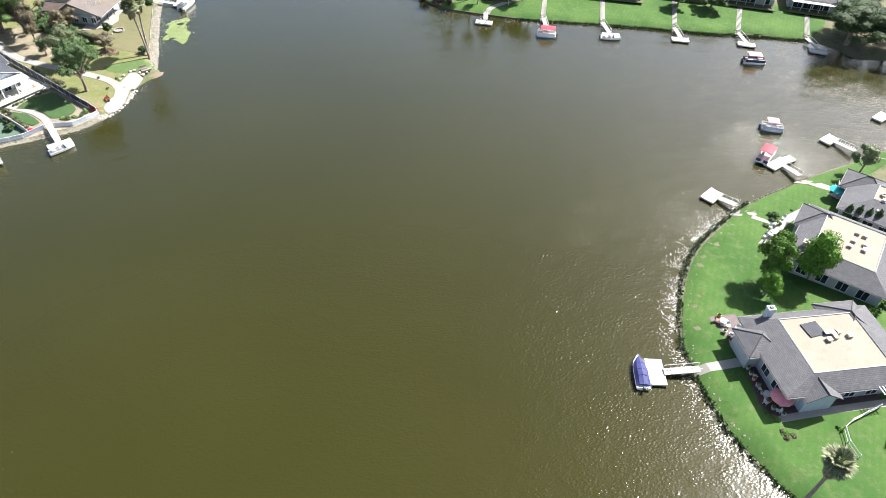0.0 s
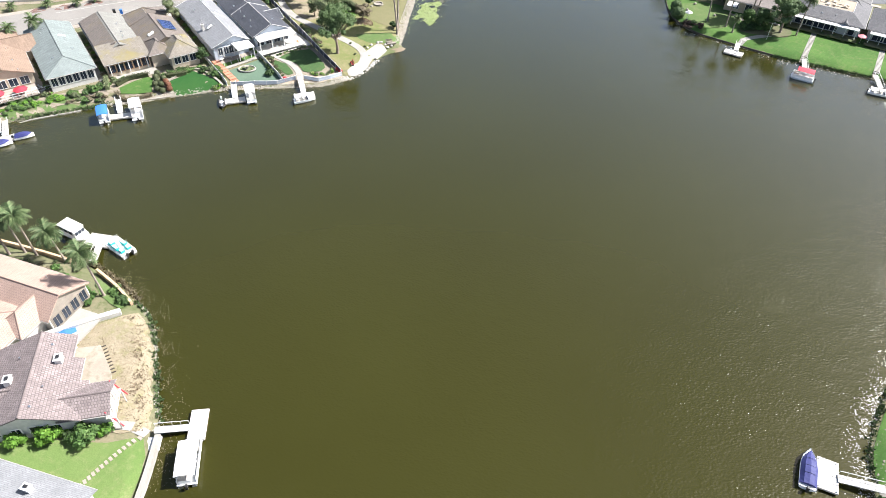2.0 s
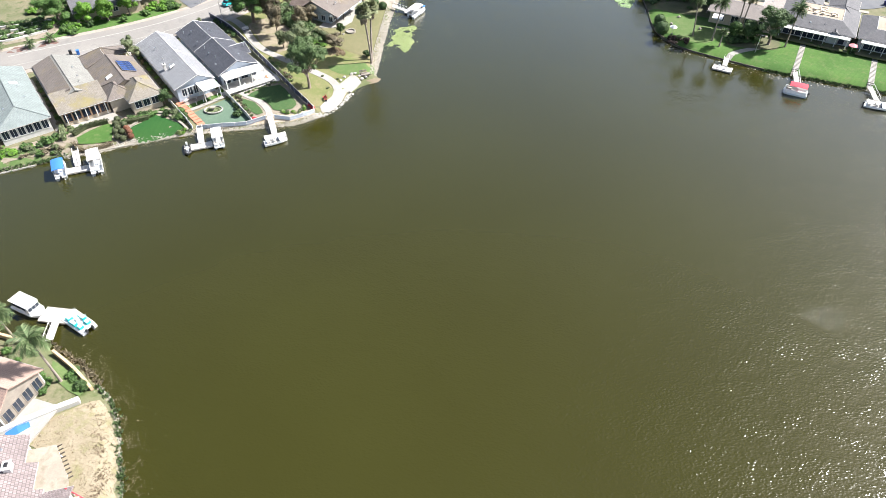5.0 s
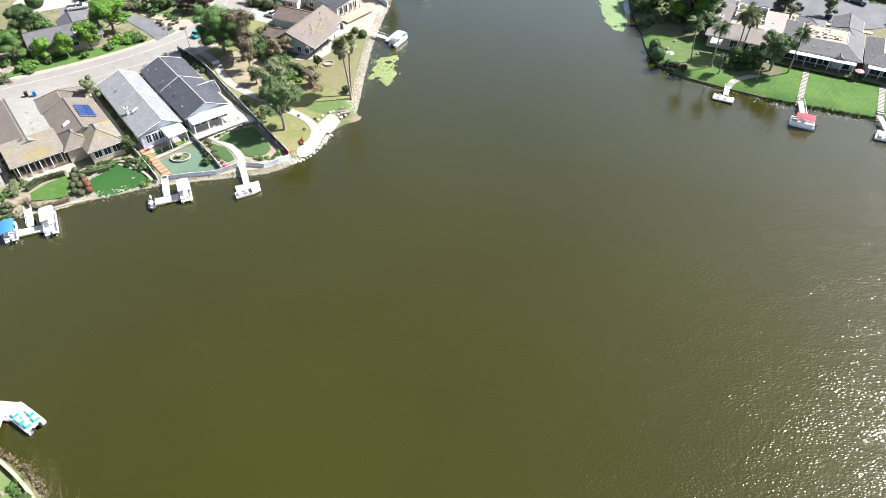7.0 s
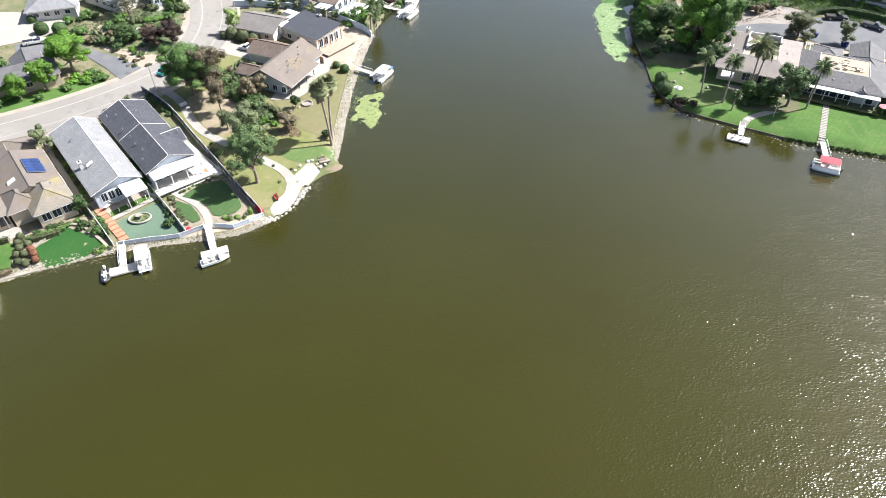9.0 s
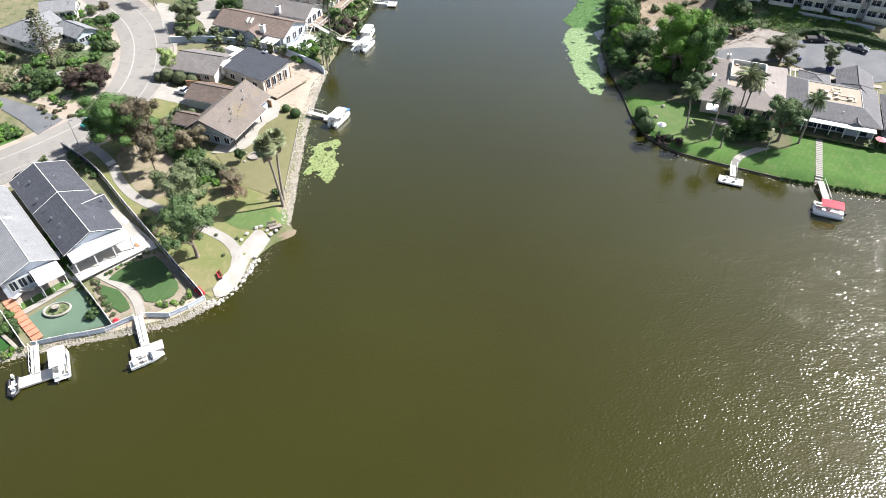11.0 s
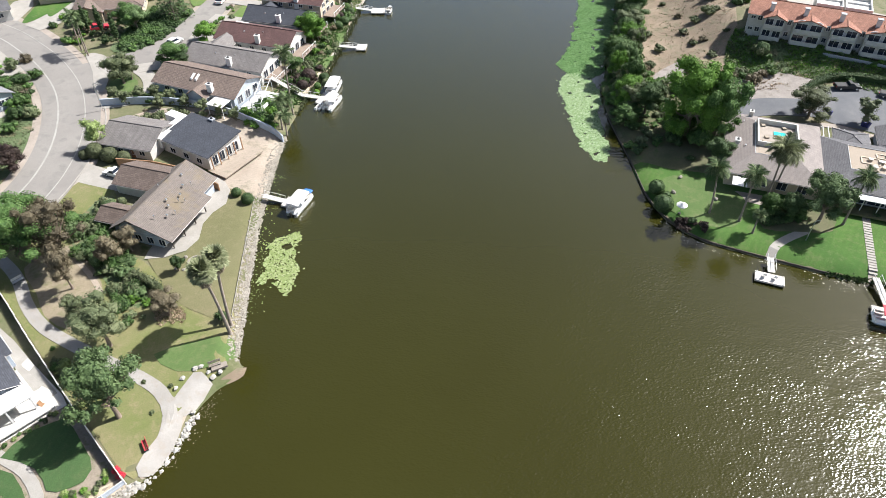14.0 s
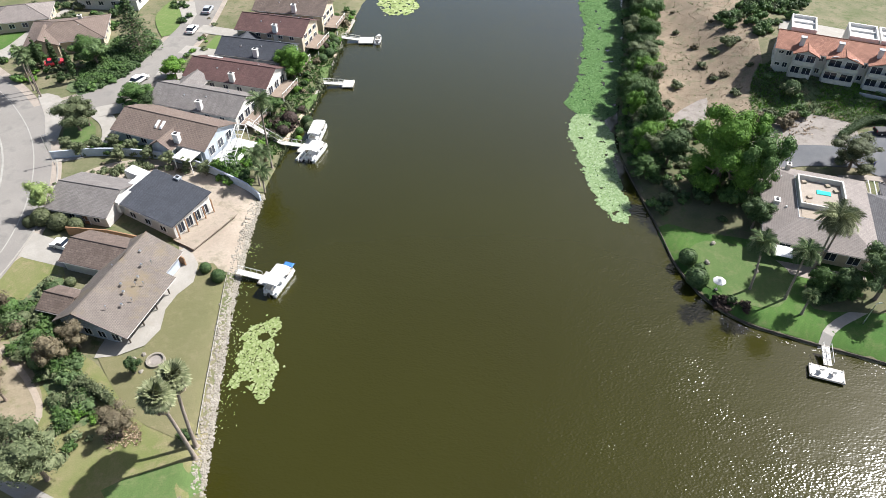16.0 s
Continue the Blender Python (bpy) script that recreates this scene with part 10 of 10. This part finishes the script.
# ---------------------------------------------------------------- vehicles
def vehicle(x, y, turn, mat, label, truck=False, name="car"):
    """A parked vehicle: body, cabin glass, bumpers, lights and four wheels."""
    L, W = (5.4, 1.95) if truck else (4.5, 1.82)
    z = ground_z(x, y) + 0.16
    v = thing(name, pose(x, y, z, 0, 0, turn), label, "car", "parked vehicles")
    prof = [(-L / 2, 0.35), (-L / 2 + 0.05, 0.95), (-L * 0.3, 1.0), (L * 0.2, 0.98), (L * 0.46, 0.82), (L / 2, 0.6), (L / 2, 0.35)]
    part("body", Geo().loft([[(a, s * W / 2 * (1 if b < 0.9 else 0.94), b) for a, b in prof] for s in (-1, -0.5, 0.5, 1)]), mat, v)
    x0, x1, x2, x3 = (-0.05, 0.15, L * 0.14, L * 0.27) if truck else (-L * 0.44, -L * 0.3, L * 0.06, L * 0.24)
    part("cabin", Geo().loft([[(x0, s * W * 0.46, 0.95), (x1, s * W * 0.38, 1.5), (x2, s * W * 0.38, 1.5), (x3, s * W * 0.46, 0.95)] for s in (-1, 1)]), "glass", v)
    part("roof", Geo().box((x1 + x2) / 2, 0, 1.53, x2 - x1 + 0.1, W * 0.78, 0.07), mat, v)
    if truck:
        part("load_bed", Geo().box(-L * 0.27, 0, 1.0, L * 0.42, W * 0.78, 0.06), "dark", v)
    for s in (-1, 1):
        part("headlight", Geo().box(L / 2 - 0.05, s * W * 0.36, 0.68, 0.14, 0.32, 0.14), "gelcoat", v)
        part("tail_light", Geo().box(-L / 2 + 0.02, s * W * 0.38, 0.8, 0.1, 0.26, 0.18), "red", v)
        for q in (-0.31, 0.31):
            w = part("wheel", Geo().tube([(q * L, s * (W / 2 - 0.2), 0.33), (q * L, s * (W / 2 + 0.02), 0.33)], [0.33, 0.33], 12), "rubber", v)
            part("rim", Geo().tube([(q * L, s * (W / 2 + 0.0), 0.33), (q * L, s * (W / 2 + 0.04), 0.33)], [0.2, 0.2], 10), "metal", w)
    return v


vehicle(-30.2, 212, 155, "white", "white pickup truck parked on a driveway", True, "pickup_truck")
vehicle(-46.8, 199.4, 62, "teal", "turquoise car parked at the kerb")
vehicle(-30.4, 266.9, 58, "white", "white car parked on the side street")
vehicle(-51.1, 276.4, 20, "red", "red car parked beside cypresses")
vehicle(-20.6, 304, 82, "stucco_grey", "grey car parked far along the side street")
vehicle(-22.8, 292.2, 78, "gelcoat", "white car parked on the side street")
vehicle(122.2, 225.6, -8, "dark", "black pickup truck at the turning circle", True, "pickup_truck")
vehicle(129.9, 220.9, -40, "slate_paint", "dark grey pickup truck at the turning circle", True, "pickup_truck")
vehicle(-52.6, 180.6, 44, "dark", "black car parked by the road")
vehicle(-50.6, 182.9, 44, "stucco_grey", "grey car parked by the road")
vehicle(-85, 213.6, 25, "white", "white pickup truck behind a house", True, "pickup_truck")

# ---------------------------------------------------------------- small garden things
def umbrella(x, y, mat, label, z=None, r=1.5):
    u = thing("patio_umbrella", pose(x, y, ground_z(x, y) + 0.15 if z is None else z), label, "umbrella", "patio umbrellas")
    part("pole", Geo().bar((0, 0, 0), (0, 0, 2.4), 0.035), "metal", u)
    part("base", Geo().tube([(0, 0, 0), (0, 0, 0.12)], [0.3, 0.25], 10), "dark", u)
    n = 8
    rim = [(r * math.cos(i * math.tau / n), r * math.sin(i * math.tau / n), 1.95) for i in range(n)]
    low = [(a * 0.98, b * 0.98, c - 0.1) for a, b, c in rim]
    part("canopy", Geo().add([(0, 0, 2.5)] + rim + low, [(0, 1 + i, 1 + (i + 1) % n) for i in range(n)] + [(1 + i, 1 + n + i, 1 + n + (i + 1) % n, 1 + (i + 1) % n) for i in range(n)] + [tuple(range(2 * n, n, -1))]), mat, u)
    return u


def chair(x, y, turn, mat, label, z=None):
    c = thing("garden_chair", pose(x, y, ground_z(x, y) + 0.15 if z is None else z, 0, 0, turn), label, "chair", "garden chairs")
    part("seat", Geo().box(0, 0, 0.42, 0.55, 0.55, 0.08), mat, c)
    part("backrest", Geo().loft([[(-0.26, -0.27, 0.44), (-0.2, -0.27, 0.44), (-0.36, -0.27, 0.95), (-0.42, -0.27, 0.95)], [(-0.26, 0.27, 0.44), (-0.2, 0.27, 0.44), (-0.36, 0.27, 0.95), (-0.42, 0.27, 0.95)]]), mat, c)
    for sx in (-0.23, 0.23):
        for sy in (-0.23, 0.23):
            part("leg", Geo().bar((sx, sy, 0), (sx, sy, 0.4), 0.025, 4), mat, c)
    return c


def lounger(x, y, turn, mat, label):
    c = thing("sun_lounger", pose(x, y, ground_z(x, y) + 0.15, 0, 0, turn), label, "lounger", "sun loungers")
    part("mattress", Geo().box(0.2, 0, 0.35, 1.3, 0.62, 0.12), mat, c)
    part("backrest", Geo().loft([[(-0.45, -0.31, 0.3), (-0.45, 0.31, 0.3), (-0.45, 0.31, 0.41), (-0.45, -0.31, 0.41)], [(-1.0, -0.31, 0.72), (-1.0, 0.31, 0.72), (-0.96, 0.31, 0.82), (-0.96, -0.31, 0.82)]]), mat, c)
    for sx in (-0.5, 0.7):
        for sy in (-0.27, 0.27):
            part("leg", Geo().bar((sx, sy, 0), (sx, sy, 0.3), 0.025, 4), "metal", c)
    return c


def table(x, y, label, r=0.6, mat="white"):
    t = thing("garden_table", pose(x, y, ground_z(x, y) + 0.15), label, "table", "garden tables")
    part("tabletop", Geo().tube([(0, 0, 0.7), (0, 0, 0.74)], [r, r], 14), mat, t)
    part("leg", Geo().tube([(0, 0, 0), (0, 0, 0.7)], [0.06, 0.05], 6), mat, t)
    part("foot", Geo().tube([(0, 0, 0), (0, 0, 0.05)], [r * 0.5, r * 0.45], 10), mat, t)
    return t


umbrella(81.8, 49.8, "pink", "faded coral patio umbrella on a dark patio", None, 1.6)
for _p, _a in ((18.2, -149.6), (22.6, -149.2)):
    _x, _y = row_at(_p, _a)
    umbrella(_x, _y, "red", "red patio umbrella on a deck")
    chair(_x + 1.6, _y - 0.6, 40, "white", "white patio chair on a deck"), chair(_x - 1.2, _y - 1.2, 130, "white", "white patio chair on a deck")
umbrella(72.6, 191.6, "white", "white umbrella on a lawn by the sea wall", None, 1.0)
umbrella(122.4, 86.6, "teal", "teal patio umbrella beside a house", None, 1.5)
umbrella(114.6, 182.6, "pink", "faded pink umbrella on a porch edge", None, 1.1)
_rng = random.Random(70)
for _x, _y in ((82.4, 65.2), (83.4, 63.8), (82.8, 62.2), (81.6, 54.6), (80.9, 52.6), (80.4, 50.4), (81.2, 48.8), (-43.6, 152.6), (-42.4, 153.8), (-42.8, 151.6), (-40.2, 154.4), (-39.2, 155), (-76.8, 132.6), (-79.6, 130.6), (102, 80), (103.4, 81), (104.6, 82), (-62.4, 142.6), (-60.6, 143.6), (-64, 141.4), (125, 89), (126.4, 89.6), (-31, 157), (-29, 158.6), (-26.6, 160.6), (-38.6, 65), (-37.6, 66)):
    chair(_x, _y, _rng.uniform(0, 360), _rng.choice(["white", "white", "wood", "metal"]), "light garden chair on a patio")
for _x, _y in ((83, 64.6), (81.2, 51.4), (-43, 152.6), (-62, 142), (-77.4, 131.4), (103.2, 80), (-40, 155.2)):
    table(_x, _y, "round pale garden table on a patio")
for _x, _y, _t in ((-42.4, 150.4, 70), (-41.2, 151.6, 20), (126.4, 84.6, -20), (127.6, 85.2, -20)):
    lounger(_x, _y, _t, "seat", "cushioned sun lounger on a patio")
for _t in (0.8, -0.8):
    chair(81.7 + 0.9 * _t, 175.1 - 0.45 * _t, 60, "white", "white chair on a floating dock", 0.55)
f = thing("garden_fountain", pose(-35.4, 147.5, ground_z(-35.4, 147.5) + 0.12, 0, 0, 8) @ Matrix.Diagonal((1.1, 0.82, 1, 1)), "round stone fountain bed in turf", "fountain")
part("rim", Geo().tube([(1.75 * math.cos(k * math.tau / 20), 1.75 * math.sin(k * math.tau / 20), 0.2) for k in range(21)], [0.18] * 21, 6), "concrete", f)
part("bed", Geo().tube([(0, 0, 0.0), (0, 0, 0.16)], [1.6, 1.6], 18), "leaf_olive", f)
part("bowl", Geo().tube([(0, 0, 0.1), (0, 0, 0.7), (0, 0, 0.74), (0, 0, 0.9)], [0.2, 0.16, 0.55, 0.6], 12), "rock", f)
for _k in range(7):
    shrub("leaf_olive", -35.4 + 1.1 * math.cos(_k * 0.9), 147.5 + 0.85 * math.sin(_k * 0.9), 0.5, 0.45, "small shrub in the fountain bed", 0, "fountain bed shrubs")
def bench(x, y, turn, mat, label):
    b = thing("park_bench", pose(x, y, ground_z(x, y) + 0.1, 0, 0, turn), label, "bench")
    for k in range(3):
        part("seat_slat", Geo().box(0, -0.16 + 0.17 * k, 0.45, 1.7, 0.13, 0.05), mat, b)
        part("back_slat", Geo().box(0, 0.3 + 0.03 * k, 0.6 + 0.15 * k, 1.7, 0.04, 0.12), mat, b)
    for s in (-0.7, 0.7):
        part("leg", Geo().box(s, 0, 0.22, 0.08, 0.5, 0.45), "dark", b)
bench(-11.9, 153.6, -62, "red", "red park bench facing the lake"), bench(-5, 165.6, 20, "timber_grey", "grey park bench at the landing"), bench(-38.2, 184.4, 45, "white", "pale bench by the park path")
for _x, _y, _h in ((91.4, 182.4, 4.4), (-46.4, 190.6, 6.4), (-39.4, 236, 6.4), (-55, 199.2, 2.2)):
    l = thing("street_lamp", pose(_x, _y, ground_z(_x, _y)), "slim grey lamp post", "lamp post", "lamp posts")
    part("pole", Geo().tube([(0, 0, -0.3), (0, 0, _h), (0.4, 0, _h + 0.15)], [0.09, 0.06, 0.05], 6), "metal", l)
    part("lamp_head", Geo().box(0.6, 0, _h + 0.16, 0.5, 0.2, 0.12), "metal", l)
t = thing("tarpaulin", pose(-36.4, 68.7, ground_z(-36.4, 68.7) + 0.1, 0, 0, 38), "bright blue tarpaulin over stored things", "tarpaulin")
part("sheet", Geo().loft([[(-1.4, -0.7, 0), (-1.4, 0, 0.7), (-1.4, 0.7, 0)], [(0, -0.8, 0), (0, 0.1, 0.95), (0, 0.8, 0)], [(1.4, -0.6, 0), (1.4, 0, 0.6), (1.4, 0.7, 0)]]), "blue", t)
b = thing("drain_box", pose(-4.4, 165.4, ground_z(-4.4, 165.4)), "low grey concrete drain box at the landing", "drain box")
part("frame", Geo().box(0, 0, 0.25, 2.2, 0.9, 0.3, 20), "timber_grey", b)
for _x, _y in ((-72.4, 208.4), (118.8, 212.6), (119.4, 212.2), (134, 209.6), (134.8, 209.4), (113.6, 216.8)):
    w = thing("wheelie_bin", pose(_x, _y, ground_z(_x, _y) + 0.15, 0, 0, 20), "dark blue wheeled bin at the kerb", "bin", "wheeled bins")
    part("body", Geo().box(0, 0, 0.5, 0.75, 0.75, -1.0, 0, 0.85), "navy", w), part("lid", Geo().box(0, 0, 1.04, 0.78, 0.8, 0.08), "navy", w)
for _x, _y in ((73.6, 197.4), (80.4, 194.4), (76.4, 201.6)):
    single("garden_ornament", Geo().blob(0, 0, 0.3, 0.5, 0.4, 0.4, _rng), "rock", pose(_x, _y, ground_z(_x, _y)), "grey stone ornament on a lawn", "ornament")

# -- patio furniture behind the pale grey house
for _x, _y, _t in ((-40.9, 155.2, 20), (-39.9, 156.4, 200), (-41.9, 153.6, 60), (-43.2, 152.6, 150), (-42.6, 151.6, 250), (-39.2, 157.6, 300), (-38.4, 158.4, 120), (-44, 151.6, 10)):
    chair(_x, _y, _t, "dark" if int(_t) % 40 else "stucco_grey", "dark patio chair on a paved patio")
table(-40.4, 155.8, "round dark patio table", 0.7, "dark"), table(-42.8, 152.4, "round dark patio table", 0.7, "dark")
umbrella(-38.9, 157.2, "stucco_grey", "faded grey patio umbrella on a paved patio", None, 1.3)

# -- planters along the dark red patio
for _i, (_x, _y) in enumerate(spline([(83.3, 66.0), (82.3, 63.0), (82.0, 61)], 1.1) + spline([(81.6, 56.2), (81.1, 53.2), (80.9, 49.4), (81.6, 48.2)], 1.0)):
    _p = thing("planter_pot", pose(_x, _y, ground_z(_x, _y) + 0.14), "pale clay planter at a patio edge", "planter", "planters at a patio edge")
    part("pot", Geo().tube([(0, 0, 0), (0, 0, 0.42), (0, 0, 0.5)], [0.22, 0.32, 0.36], 10), "stucco" if _i % 3 else "pink", _p)
    part("plant", leaves(random.Random(_i), [(0, 0, 0.62, 0.26)], 60, 0.1), "leaf" if _i % 2 else "leaf_bright", _p)
for _x, _y, _t in ((83.6, 52.6, 30), (83.4, 54.6, 80), (84.2, 57.6, 160), (84.4, 63, 200), (103.6, 80.4, 20), (106, 82.4, 90), (108.6, 83.6, 200)):
    chair(_x, _y, _t, "white", "white garden chair on a patio")
